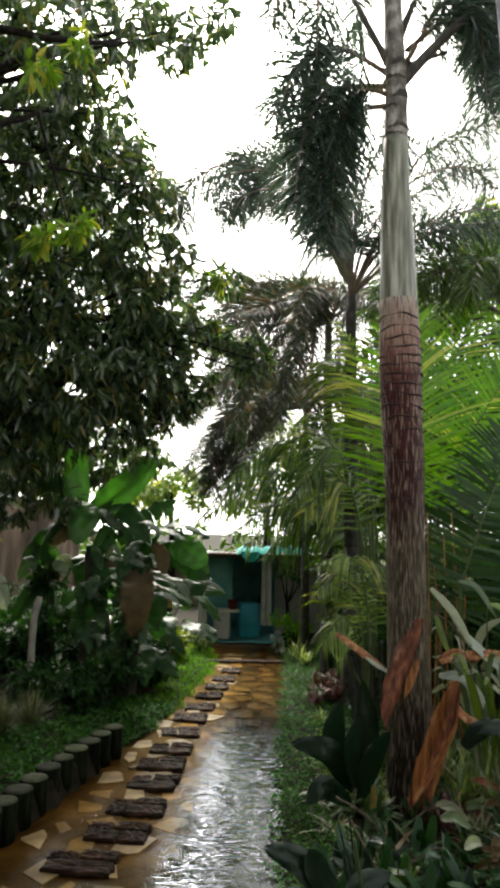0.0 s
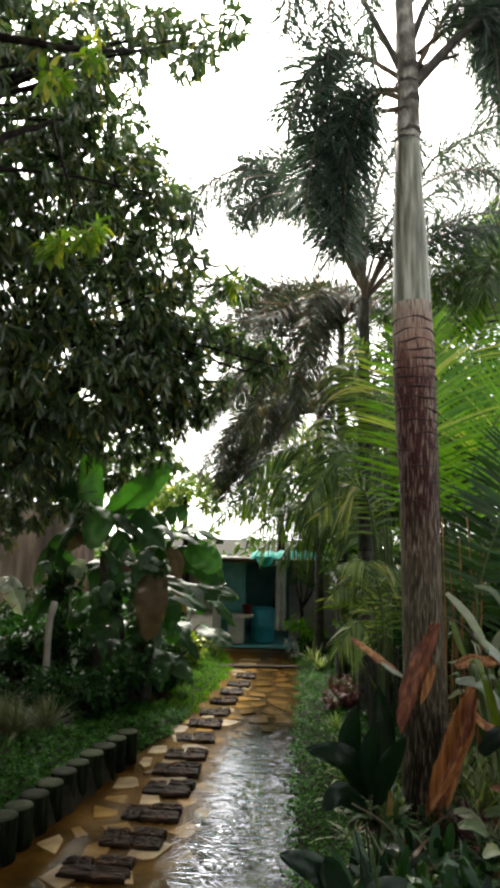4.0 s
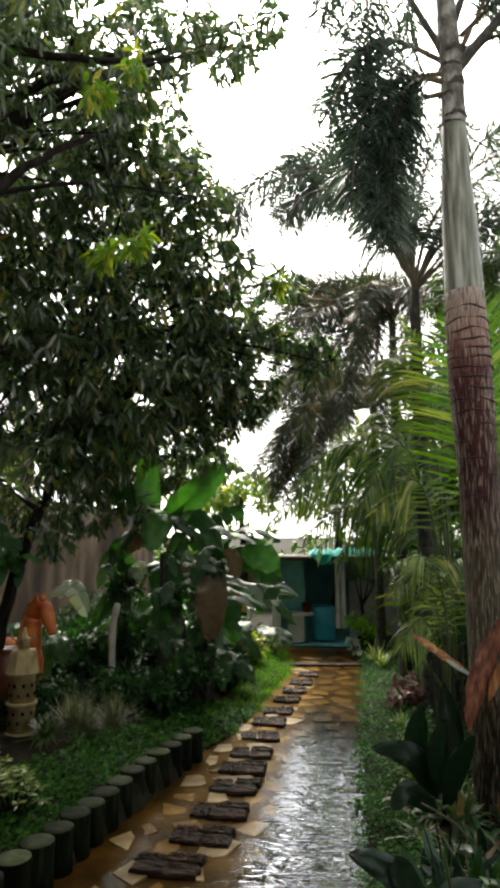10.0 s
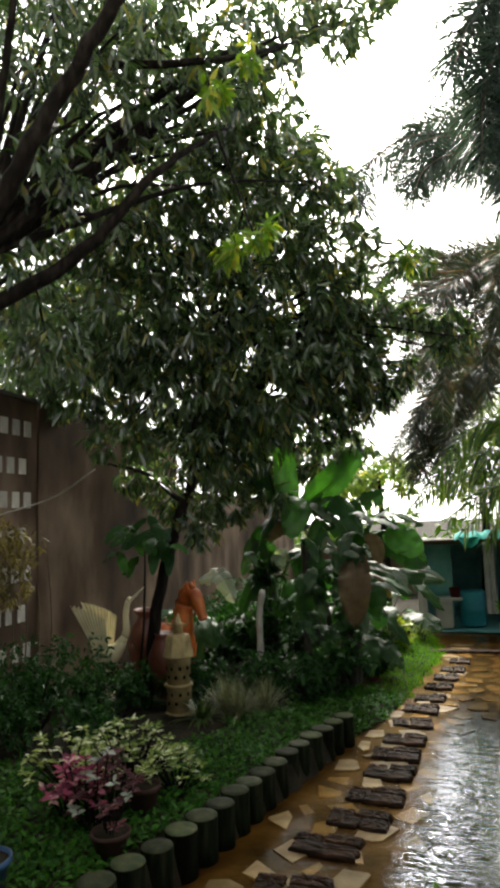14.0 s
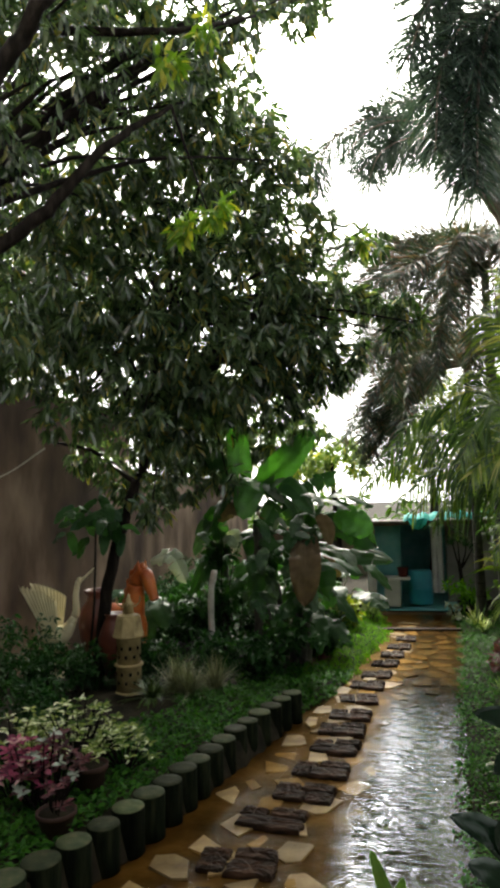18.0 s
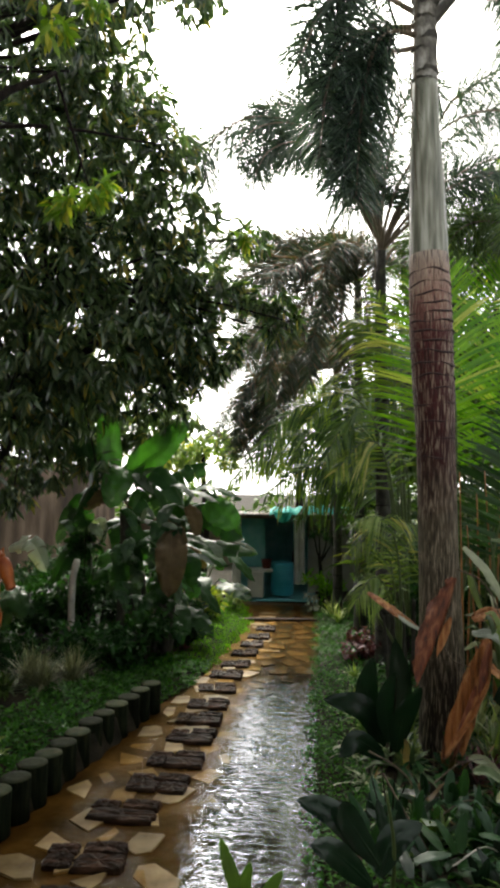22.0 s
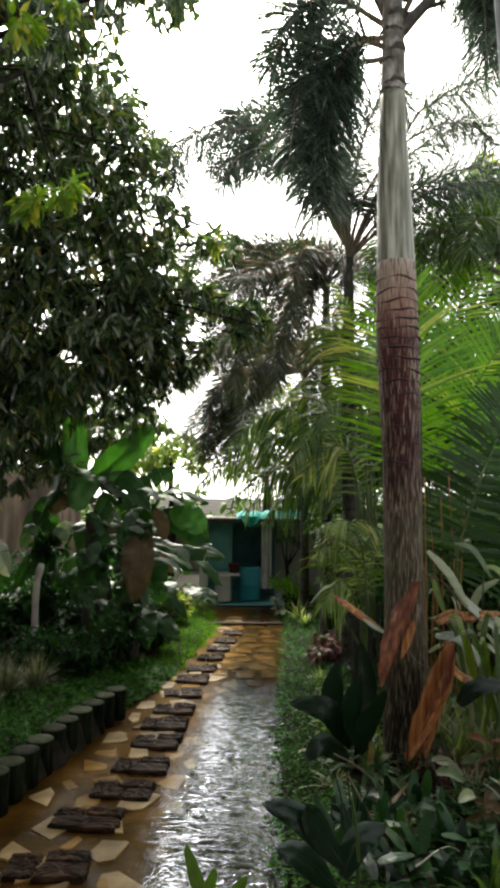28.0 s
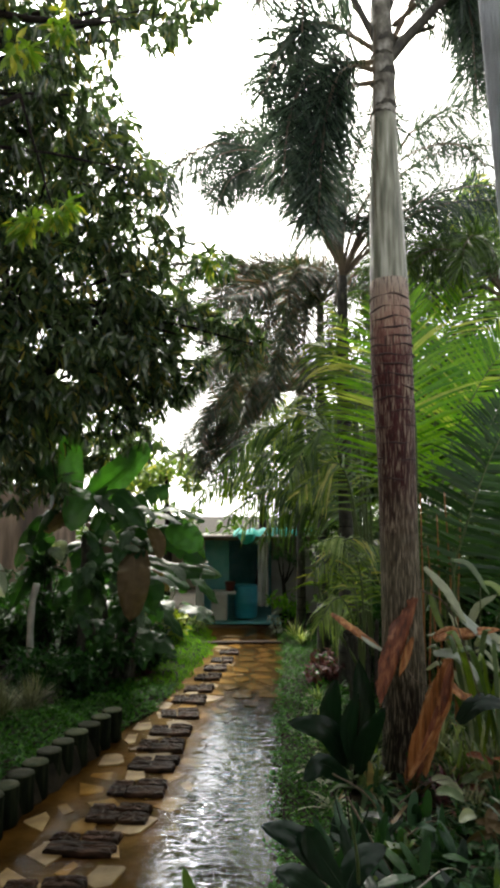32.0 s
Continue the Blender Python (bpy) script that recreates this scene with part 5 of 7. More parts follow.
def banana(label, x, y, stem, blades):
    z = float(ground_height(np.array(x), np.array(y)))
    t = thing("banana_plant", label, "banana plant", x, y, z)
    limb(t, [(0, 0, -0.05), (0.02, 0, stem * 0.5), (0, 0.02, stem)], 0.1, 0.06, PALMDARK, "stem", 10)
    for k, (pts, w, mat, face) in enumerate(blades):
        blade_along(t, pts, w, mat, face, rough=0.09 if mat is DRYLEAF else 0.03, torn=0.0 if mat in (BANANA, DRYLEAF) else (0.07, 0.12, 0.09)[k % 3])
    return t


CAM, UP, SKY = (0.1, -1.0, 0.4), (0.0, -0.25, 1.0), (0.2, -0.7, 0.7)
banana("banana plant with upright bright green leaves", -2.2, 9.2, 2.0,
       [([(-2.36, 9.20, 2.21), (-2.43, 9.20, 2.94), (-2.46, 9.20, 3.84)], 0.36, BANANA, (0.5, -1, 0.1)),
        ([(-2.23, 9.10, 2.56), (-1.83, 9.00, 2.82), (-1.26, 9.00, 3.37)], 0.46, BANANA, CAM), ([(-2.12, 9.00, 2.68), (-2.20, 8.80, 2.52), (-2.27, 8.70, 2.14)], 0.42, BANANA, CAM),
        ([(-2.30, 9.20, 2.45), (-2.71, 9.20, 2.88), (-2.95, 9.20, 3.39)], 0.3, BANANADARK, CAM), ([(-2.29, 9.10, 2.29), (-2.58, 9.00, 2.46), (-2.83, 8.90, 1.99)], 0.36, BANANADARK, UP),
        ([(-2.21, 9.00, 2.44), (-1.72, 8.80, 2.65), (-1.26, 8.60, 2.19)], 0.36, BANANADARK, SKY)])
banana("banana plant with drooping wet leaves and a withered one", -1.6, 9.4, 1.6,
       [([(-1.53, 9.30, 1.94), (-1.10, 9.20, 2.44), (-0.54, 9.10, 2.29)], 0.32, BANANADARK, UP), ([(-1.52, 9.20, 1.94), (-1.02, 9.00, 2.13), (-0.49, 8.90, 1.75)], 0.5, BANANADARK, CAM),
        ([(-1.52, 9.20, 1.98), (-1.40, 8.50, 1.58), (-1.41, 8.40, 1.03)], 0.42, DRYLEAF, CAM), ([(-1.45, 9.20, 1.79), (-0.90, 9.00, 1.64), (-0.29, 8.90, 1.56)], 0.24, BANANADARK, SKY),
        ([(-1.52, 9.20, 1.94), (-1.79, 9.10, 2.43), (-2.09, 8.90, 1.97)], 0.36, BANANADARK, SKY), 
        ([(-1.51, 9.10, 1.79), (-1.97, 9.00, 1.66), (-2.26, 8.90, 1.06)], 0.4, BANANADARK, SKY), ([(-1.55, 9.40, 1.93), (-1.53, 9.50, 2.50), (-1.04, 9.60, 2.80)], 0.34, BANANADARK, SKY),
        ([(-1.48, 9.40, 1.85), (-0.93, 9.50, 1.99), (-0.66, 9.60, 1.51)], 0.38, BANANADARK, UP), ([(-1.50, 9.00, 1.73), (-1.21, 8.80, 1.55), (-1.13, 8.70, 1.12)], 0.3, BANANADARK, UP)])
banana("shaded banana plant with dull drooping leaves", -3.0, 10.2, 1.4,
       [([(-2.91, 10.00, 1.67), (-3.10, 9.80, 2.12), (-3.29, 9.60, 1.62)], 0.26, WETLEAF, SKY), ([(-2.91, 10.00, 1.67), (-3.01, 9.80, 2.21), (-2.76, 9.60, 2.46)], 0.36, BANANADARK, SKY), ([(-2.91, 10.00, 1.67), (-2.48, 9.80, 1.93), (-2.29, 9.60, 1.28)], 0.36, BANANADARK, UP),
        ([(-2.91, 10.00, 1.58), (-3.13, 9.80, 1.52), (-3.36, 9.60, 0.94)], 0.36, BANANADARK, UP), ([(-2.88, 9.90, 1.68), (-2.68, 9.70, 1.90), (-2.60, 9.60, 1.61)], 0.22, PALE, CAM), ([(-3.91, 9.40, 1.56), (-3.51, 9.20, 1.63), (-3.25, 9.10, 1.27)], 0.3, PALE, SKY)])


def drooping_clutter(n):
    """Torn wet leaves hanging every way round the clump."""
    t = thing("banana_plant", "crowded banana suckers with torn wet hanging leaves", "banana plant", -1.75, 9.15, float(ground_height(np.array(-1.75), np.array(9.15))))
    low, high = np.array((-2.3, 9.10, 0.8)), np.array((-0.49, 9.00, 2.37))
    for i in range(4):
        limb(t, [(0.1 * i - 0.2, 0.05 * i, -0.05), (0.18 * i - 0.3, 0.04, 0.6), (0.24 * i - 0.4, 0.02, 1.15)], 0.06, 0.035, PALMDARK, "stem", 8)
    for i in range(n):
        hub = low + (high - low) * rng.uniform(0.05, 0.95, 3) * (0.6, 1.0, 1.0) + rng.normal(0, 0.12, 3) * (0.3, 1.6, 0.5)
        a, e = rng.uniform(-3.6, 0.4), radians(rng.uniform(-45, 30))
        d = np.array((math.cos(a) * math.cos(e), math.sin(a) * math.cos(e) * 0.7, math.sin(e)))
        s = rng.uniform(0.3, 0.58)
        if hub[0] + d[0] * s > -0.8 and hub[2] < 1.5:
            continue
        pts = [hub, hub + d * s * 0.5, hub + d * s * 0.85 + np.array((0, 0, -0.28 * s))]
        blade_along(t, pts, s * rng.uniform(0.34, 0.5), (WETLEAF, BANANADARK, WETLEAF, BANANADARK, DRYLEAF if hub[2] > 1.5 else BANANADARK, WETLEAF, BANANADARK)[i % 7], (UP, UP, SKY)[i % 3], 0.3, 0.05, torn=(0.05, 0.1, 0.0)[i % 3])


drooping_clutter(58)


def sheen_leaves():
    """The leaves of the clump that catch the sky; most have the glint painted as a pale colour."""
    t = thing("banana_plant", "low banana sucker with sky glints painted as pale leaves", "banana plant", -1.7, 9.3, float(ground_height(np.array(-1.7), np.array(9.3))))
    limb(t, [(0, 0, -0.05), (0.02, 0, 0.6), (0.0, 0.0, 1.3)], 0.06, 0.035, PALMDARK, "stem", 8)
    for pts, w, mat, face in (([(-1.34, 8.80, 2.39), (-1.07, 8.70, 2.36), (-0.80, 8.60, 2.23)], 0.15, GLINT, UP), ([(-1.58, 8.80, 2.45), (-1.34, 8.70, 2.46), (-1.13, 8.60, 2.30)], 0.14, GLINT, UP), ([(-1.23, 8.60, 1.56), (-1.03, 8.50, 1.55), (-0.83, 8.40, 1.44)], 0.13, GLINT, UP),
                              ([(-1.54, 8.60, 1.95), (-1.42, 8.50, 1.94), (-1.32, 8.50, 1.90)], 0.08, GLINT, CAM), ([(-0.92, 8.70, 1.70), (-0.82, 8.60, 1.63), (-0.76, 8.60, 1.51)], 0.14, GLINT, SKY), ([(-2.01, 8.90, 2.62), (-1.88, 8.80, 2.54), (-1.69, 8.70, 2.35)], 0.15, GLINT, SKY),
                              ([(-2.61, 8.90, 1.90), (-2.48, 8.80, 1.86), (-2.40, 8.80, 1.75)], 0.14, GLINT, CAM), ([(-0.62, 8.90, 1.72), (-0.43, 8.80, 1.66), (-0.28, 8.80, 1.55)], 0.06, GLINT, SKY), ([(-1.01, 8.80, 2.21), (-0.77, 8.70, 2.09), (-0.55, 8.60, 1.90)], 0.4, BANANA, CAM),
                              ([(-1.25, 8.80, 2.18), (-1.13, 8.70, 2.04), (-1.08, 8.60, 1.79)], 0.2, DRYLEAF, CAM), ([(-1.87, 8.80, 1.97), (-1.77, 8.70, 2.13), (-1.64, 8.60, 2.01)], 0.07, GLINT, CAM), ([(-3.03, 9.00, 1.95), (-2.91, 8.90, 1.93), (-2.83, 8.90, 1.79)], 0.13, WETLEAF, SKY)):
        blade_along(t, pts, w, mat, face, 0.3, 0.05, rib=0.006)


sheen_leaves()


# ---------------------------------------------------------------- low growth
def on_left_bed(x, y):
    return (x < path_left(y) - np.where(y < 7.3, 0.22, 0.0)) & (y < 9.2) & ((x > path_left(y) - 1.2 + 0.15 * np.sin(y * 5)) | (y < 5.2))


def on_lawn(x, y):
    return (x < path_left(y) + 0.05 + 0.05 * np.sin(y * 9)) & (x > path_left(y) - 0.75) & (y > 8.9 + 0.25 * np.sin(x * 9))


def on_right_bed(x, y):
    return (x > path_right(y) - 0.06 + 0.05 * np.sin(y * 11) + 0.03 * np.sin(y * 37)) & (x < path_right(y) + np.where(y < 7.0, 0.6, 1.2))


scatter_cover("leaf_litter", "low dark undergrowth in the shade below the bananas", "undergrowth", lambda x, y: (x < path_left(y) - 0.7) & (y > 8.3), 9000, 0.09, BUSH, rise=0.1)
scatter_cover("undergrowth", "dense low undergrowth among the palms", "undergrowth", lambda x, y: (x > path_right(y) + 0.7) & (x < 5.8), 11000, 0.1, BUSH, rise=0.1, box=(0, 6.0, 3.0, 14.0))
scatter_cover("groundcover", "low dark green groundcover leaves on the raised bed", "groundcover", on_left_bed, 46000, 0.052, COVER, rise=0.05)
scatter_cover("lawn_grass", "bright green lawn grass beside the path", "grass", on_lawn, 42000, 0.075, GRASS, True)
scatter_cover("groundcover", "fine green groundcover spilling along the water's edge", "groundcover", on_right_bed, 52000, 0.036, COVER, rise=0.05)


# ---------------------------------------------------------------- the path: stepping blocks, posts, flags
def chipped_slab(w, d, h, x, y):
    """A flat dark slab with broken edges."""
    n = 26
    a = np.linspace(0, 2 * math.pi, n, endpoint=False)
    sq = 1 / np.maximum(abs(np.cos(a)), abs(np.sin(a))) ** 1.0
    k = rng.uniform(0.9, 1.04, n)
    ring = lambda s, z, e: np.stack([x + w / 2 * np.cos(a) * sq * k * s, y + d / 2 * np.sin(a) * sq * k * s, z + e * rng.uniform(-1, 1, n)], 1)
    rows = [ring(1.04, -0.03, 0), ring(1.0, h * 0.7, 0.006), ring(0.93, h, 0.006), ring(0.6, h + 0.004, 0.008), ring(0.25, h + 0.002, 0.006)]
    v = np.vstack(rows + [np.array([[x, y, h]])])
    t = []
    for r in range(4):
        for i in range(n):
            b, c = r * n + i, r * n + (i + 1) % n
            t += [(b, c, c + n), (b, c + n, b + n)]
    t += [(4 * n + i, 4 * n + (i + 1) % n, 5 * n) for i in range(n)]
    return raw_mesh("slab", v, t, False)


def stepping_blocks():
    for i, y in enumerate((3.75, 4.25, 4.87, 5.34, 5.83, 6.38, 6.86, 7.34, 7.95, 8.53, 9.06, 9.67, 10.25, 10.75, 11.39)):
        x = float(step_edge(y)) - float(np.interp(y, (3.75, 5.0, 8.0, 11.4), (0.27, 0.25, 0.21, 0.16)))
        t = thing("stepping_block", "dark wet timber stepping block bedded in the mud", "stepping stone", x, y + 0.12, 0.0, rng.uniform(-4, 4) - 3, "stepping blocks along the path")
        cut = (0.0, 0.19, 0.0, 0.26, 0.15)[i % 5] * (1.0 if y < 6 else 0.7)
        h = 0.036 + rng.uniform(-0.005, 0.006)
        wide = rng.uniform(0.95, 1.05) * float(np.interp(y, (3.75, 5.0, 8.0, 11.4), (0.54, 0.5, 0.42, 0.32)))
        put("slab", chipped_slab(wide - cut, rng.uniform(0.16, 0.19), h, cut / 2, -0.06), SLEEPER, t)
        if cut:
            put("slab", chipped_slab(cut, rng.uniform(0.14, 0.18), h - 0.01, -wide / 2 + cut / 2 - 0.01, -0.04), SLEEPER, t)
        k = rng.uniform(-0.06, 0.06)
        put("slab", chipped_slab(wide * 0.55, 0.13, h + 0.006, wide * 0.23 + k * 0.5, 0.1), SLEEPER, t)
        put("slab", chipped_slab(wide * 0.4, 0.12, h - 0.008, -wide * 0.3 + k * 0.5, 0.09), SLEEPER, t)


stepping_blocks()


def log_posts():
    ys = np.arange(2.75, 7.45, 0.236)
    for i, y in enumerate(ys):
        x = float(np.interp(y, (2.7, 3.79, 4.27, 4.86, 5.49, 6.14, 6.84, 7.33), (-2.62, -2.24, -2.06, -1.92, -1.82, -1.69, -1.5, -1.36)))
        r = float(np.interp(y, (3.0, 4.5, 7.4), (0.122, 0.115, 0.104))) * rng.uniform(0.94, 1.06)
        h = 0.36 + rng.uniform(-0.012, 0.012)
        t = thing("edging_post", "round mossy log post edging the raised bed", "post", x, y, -0.07, rng.uniform(0, 360), "log posts along the bed")
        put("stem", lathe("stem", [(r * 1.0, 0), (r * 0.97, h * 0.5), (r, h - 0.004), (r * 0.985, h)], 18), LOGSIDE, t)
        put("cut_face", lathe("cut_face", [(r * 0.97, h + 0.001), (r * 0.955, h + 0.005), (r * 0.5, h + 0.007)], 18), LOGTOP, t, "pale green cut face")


log_posts()


def clip_poly(poly, nx, ny, c):
    """The part of a polygon where nx*x + ny*y <= c."""
    out = []
    for i, p in enumerate(poly):
        q = poly[(i + 1) % len(poly)]
        a, b = nx * p[0] + ny * p[1] - c, nx * q[0] + ny * q[1] - c
        if a <= 0:
            out.append(p)
        if a * b < 0:
            s = a / (a - b)
            out.append((p[0] + s * (q[0] - p[0]), p[1] + s * (q[1] - p[1])))
    return out


def flagstones():
    g = 0.34
    seeds = [(i * g + rng.uniform(-0.14, 0.14) + 0.17 * (j % 2), 2.9 + j * g + rng.uniform(-0.14, 0.14)) for j in range(33) for i in range(-8, 4)]
    for k, (x, y) in enumerate(seeds):
        if not (path_left(y) + 0.1 < x < path_right(y) - 0.06) or y > 13.3:
            continue
        poly = [(x - 0.4, y - 0.4), (x + 0.4, y - 0.4), (x + 0.4, y + 0.4), (x - 0.4, y + 0.4)]
        for x2, y2 in seeds:
            if (x2, y2) != (x, y) and abs(x2 - x) < 0.9 and abs(y2 - y) < 0.9:
                nx, ny = x2 - x, y2 - y
                ln = math.hypot(nx, ny)
                poly = clip_poly(poly, nx / ln, ny / ln, (nx * (x + x2) + ny * (y + y2)) / 2 / ln - rng.uniform(0.03, 0.075) - (0.022 if y < 8 else 0.0) * rng.uniform(0.2, 1.6))
        if len(poly) < 3:
            continue
        if rng.uniform() < 0.06 or (y < 8.6 and x > step_edge(y) + 0.3):
            continue
        bm = bmesh.new()
        top = [bm.verts.new((px - x, py - y, 0.03 + rng.uniform(-0.003, 0.003))) for px, py in poly]
        low = [bm.verts.new(((px - x) * 1.05, (py - y) * 1.05, 0.0)) for px, py in poly]
        bm.faces.new(top)
        for i in range(len(top)):
            j = (i + 1) % len(top)
            bm.faces.new((low[i], low[j], top[j], top[i]))
        put("flagstone", from_bm("flagstone", bm), FLAG, path, m=pose(x, y, float(bed_height(np.array(x), np.array(y))) - 0.02 + rng.uniform(-0.008, 0.006)))


# ---------------------------------------------------------------- the shed at the end of the path
def corrugated(name, w, d, wave=0.09, amp=0.012):
    n = int(w / wave * 8)
    xs = np.linspace(-w / 2, w / 2, n)
    z = amp * np.cos(xs / wave * 2 * math.pi)
    v = np.concatenate([np.stack([xs, 0 * xs, z], 1), np.stack([xs, 0 * xs + d, z], 1), np.stack([xs, 0 * xs, z - 0.004], 1), np.stack([xs, 0 * xs + d, z - 0.004], 1)])
    i = np.arange(n - 1)
    t = np.concatenate([np.stack([i, i + 1, i + n + 1], 1), np.stack([i, i + n + 1, i + n], 1), np.stack([i + 2 * n, i + 3 * n + 1, i + 2 * n + 1], 1), np.stack([i + 2 * n, i + 3 * n, i + 3 * n + 1], 1),
                        np.stack([i, i + 2 * n, i + 2 * n + 1], 1), np.stack([i, i + 2 * n + 1, i + 1], 1)])
    return raw_mesh(name, v, t)


def make_shed():
    s = thing("shed", "open-fronted garden shed with teal walls and a rusty tin roof", "shed", 0, 14.4, 0)
    put("floor", block("shed_floor", 4.6, 3.4, 0.03, 0.006), TEAL, s, "wet teal floor", m=pose(1.1, 1.75, -0.015))
    put("partition", block("shed_partition", 0.56, 0.06, 1.78, 0.006), TEAL, s, "teal partition", m=pose(-0.62, 0.75, 0.02))
    put("side_wall", block("shed_left", 0.1, 3.0, 1.84, 0.01), WHITEWALL, s, m=pose(-1.0, 1.7, 0.0))
    put("lining", block("shed_lining", 0.04, 2.8, 1.75, 0.005), TEAL, s, m=pose(-0.92, 1.7, 0.06))
    put("back_wall", block("shed_back", 4.6, 0.1, 1.76, 0.01), TEAL, s, m=pose(1.1, 3.25, 0))
    put("front_wall", block("shed_front", 2.6, 0.1, 1.82, 0.01), CONCRETE, s, m=pose(1.95, 1.2, 0))
    put("corner_post", block("shed_post", 0.09, 0.09, 1.78, 0.008), WHITEWALL, s, m=pose(-0.9, 0.05, 0))
    put("beam", block("shed_beam", 3.4, 0.07, 0.09, 0.008), STALKDRY, s, m=pose(0.65, 0.05, 1.78))
    put("roof", corrugated("shed_roof", 4.8, 4.0), TIN, s, m=pose(1.1, -0.3, 1.88, -1.5, 0, 0))
    tarp = put("tarp", corrugated("shed_tarp", 1.9, 1.2, 0.27, 0.03), TARP, s, "turquoise plastic sheet over the eave", m=pose(0.72, -0.38, 1.92, 5, -1.5, 0))
    v, t = [], []
    for i in range(9):
        for j in range(7):
            u, w = i / 8, j / 6
            v.append((-0.2 + 0.42 * u, -0.4 + 0.04 * math.sin(u * 9 + w * 3), 0.0 - w * 0.22 * math.sin(u * math.pi) ** 0.7 + 0.01 * math.sin(u * 20)))
            if i < 8 and j < 6:
                a = i * 7 + j
                t += [(a, a + 1, a + 8), (a, a + 8, a + 7)]
    put("tarp_flap", raw_mesh("tarp_flap", v, t), TARP, s, "sagging turquoise flap", m=pose(0.05, 0.0, 1.93))
    return s


make_shed()
tagged(put("counter", block("counter", 0.34, 0.5, 0.55, 0.012), WHITEWALL, m=pose(-0.53, 14.72, 0.06)), "low whitewashed masonry block at the shed's mouth", "counter")
tagged(put("counter_slab", block("counter_slab", 0.56, 0.5, 0.05, 0.008), WHITEWALL, m=pose(-0.44, 14.74, 0.612)), "pale slab on the masonry block", "counter top")
tagged(put("plastic_drum", lathe("plastic_drum", [(0.24, 0), (0.26, 0.05), (0.26, 0.3), (0.275, 0.33), (0.26, 0.36), (0.26, 0.66), (0.24, 0.72), (0.22, 0.72)], 24), BLUE, m=pose(0.05, 14.95, 0.06)), "blue plastic water drum on the shed floor", "drum")
tagged(put("bucket", lathe("bucket", [(0.09, 0), (0.12, 0.2), (0.125, 0.2), (0.115, 0.19)], 18), RED, m=pose(-0.3, 14.75, 0.663)), "small red bucket on the slab", "bucket")


def curtain():
    xs = np.linspace(-0.11, 0.11, 40)
    v = np.concatenate([np.stack([xs, 0.03 * np.sin(xs * 60), 0 * xs + 1.5], 1), np.stack([xs * 1.1, 0.04 * np.sin(xs * 60 + 0.5), 0 * xs + 0.12], 1)])
    i = np.arange(39)
    t = np.concatenate([np.stack([i, i + 40, i + 41], 1), np.stack([i, i + 41, i + 1], 1)])
    tagged(put("curtain", raw_mesh("curtain", v, t), CLOTH, m=pose(0.42, 14.4, 0.25)), "grey cloth hanging at the shed's doorway", "curtain")


curtain()
flagstones()


# ---------------------------------------------------------------- ornaments on the bed
def crane_statue():
    """One plain moulding: legs, body, raised wings, curved neck and beak."""
    parts = [tube_arrays(bend([(-0.2, 0, 0.5), (-0.08, 0, 0.42), (0.08, 0, 0.45), (0.2, 0, 0.58)], 6), np.interp(np.linspace(0, 1, 19), (0, 0.3, 0.6, 1), (0.02, 0.12, 0.12, 0.05)), 14),
             tube_arrays(bend([(0.14, 0, 0.52), (0.24, 0, 0.68), (0.24, 0, 0.9), (0.27, 0, 1.06), (0.31, 0, 1.08)], 6), np.interp(np.linspace(0, 1, 25), (0, 0.4, 0.8, 0.92, 1), (0.06, 0.038, 0.032, 0.045, 0.02)), 10),
             tube_arrays([(0.3, 0, 1.07), (0.38, 0, 1.14), (0.48, 0, 1.23)], (0.018, 0.013, 0.004), 6)]
    for s in (-0.05, 0.05):
        parts.append(tube_arrays([(0.0, s, 0.42), (0.01, s, 0.2), (0.02, s, 0.0)], (0.03, 0.018, 0.03), 8))
        # one wing: a ribbed sheet with a scalloped edge
        nu, nv = 41, 7
        u, w = np.meshgrid(np.linspace(0, 1, nu), np.linspace(0, 1, nv), indexing="ij")
        ang = np.radians(118 - 30 * u)
        ln = (0.66 - 0.3 * u) * (1 - 0.07 * abs(np.sin(u * math.pi * 10))) * w
        rib = 0.016 * abs(np.sin(u * math.pi * 10)) * (0.3 + w)
        wing = np.stack([-0.12 + 0.16 * u + np.cos(ang) * ln, s * (1.8 + 1.4 * w) + np.sign(s) * rib, 0.46 + 0.05 * u + np.sin(ang) * ln], -1).reshape(-1, 3)
        k = (np.arange(nu - 1)[:, None] * nv + np.arange(nv - 1)[None]).ravel()
        tri = np.concatenate([np.stack([k, k + 1, k + nv + 1], 1), np.stack([k, k + nv + 1, k + nv], 1)])
        back = wing - [0, np.sign(s) * 0.02, 0]
        parts.append(merge([(wing, tri), (back, tri[:, ::-1])]))
    parts.append(tube_arrays([(0.02, 0, -0.1), (0.02, 0, -0.005)], (0.12, 0.1), 12))
    tagged(put("crane_statue", raw_mesh("crane_statue", *merge(parts)), CREAM, m=pose(-4.7, 8.02, 0.22, 0, 0, 6) @ Matrix.Scale(1.1, 4)), "cream cement crane statue with raised wings", "statue")


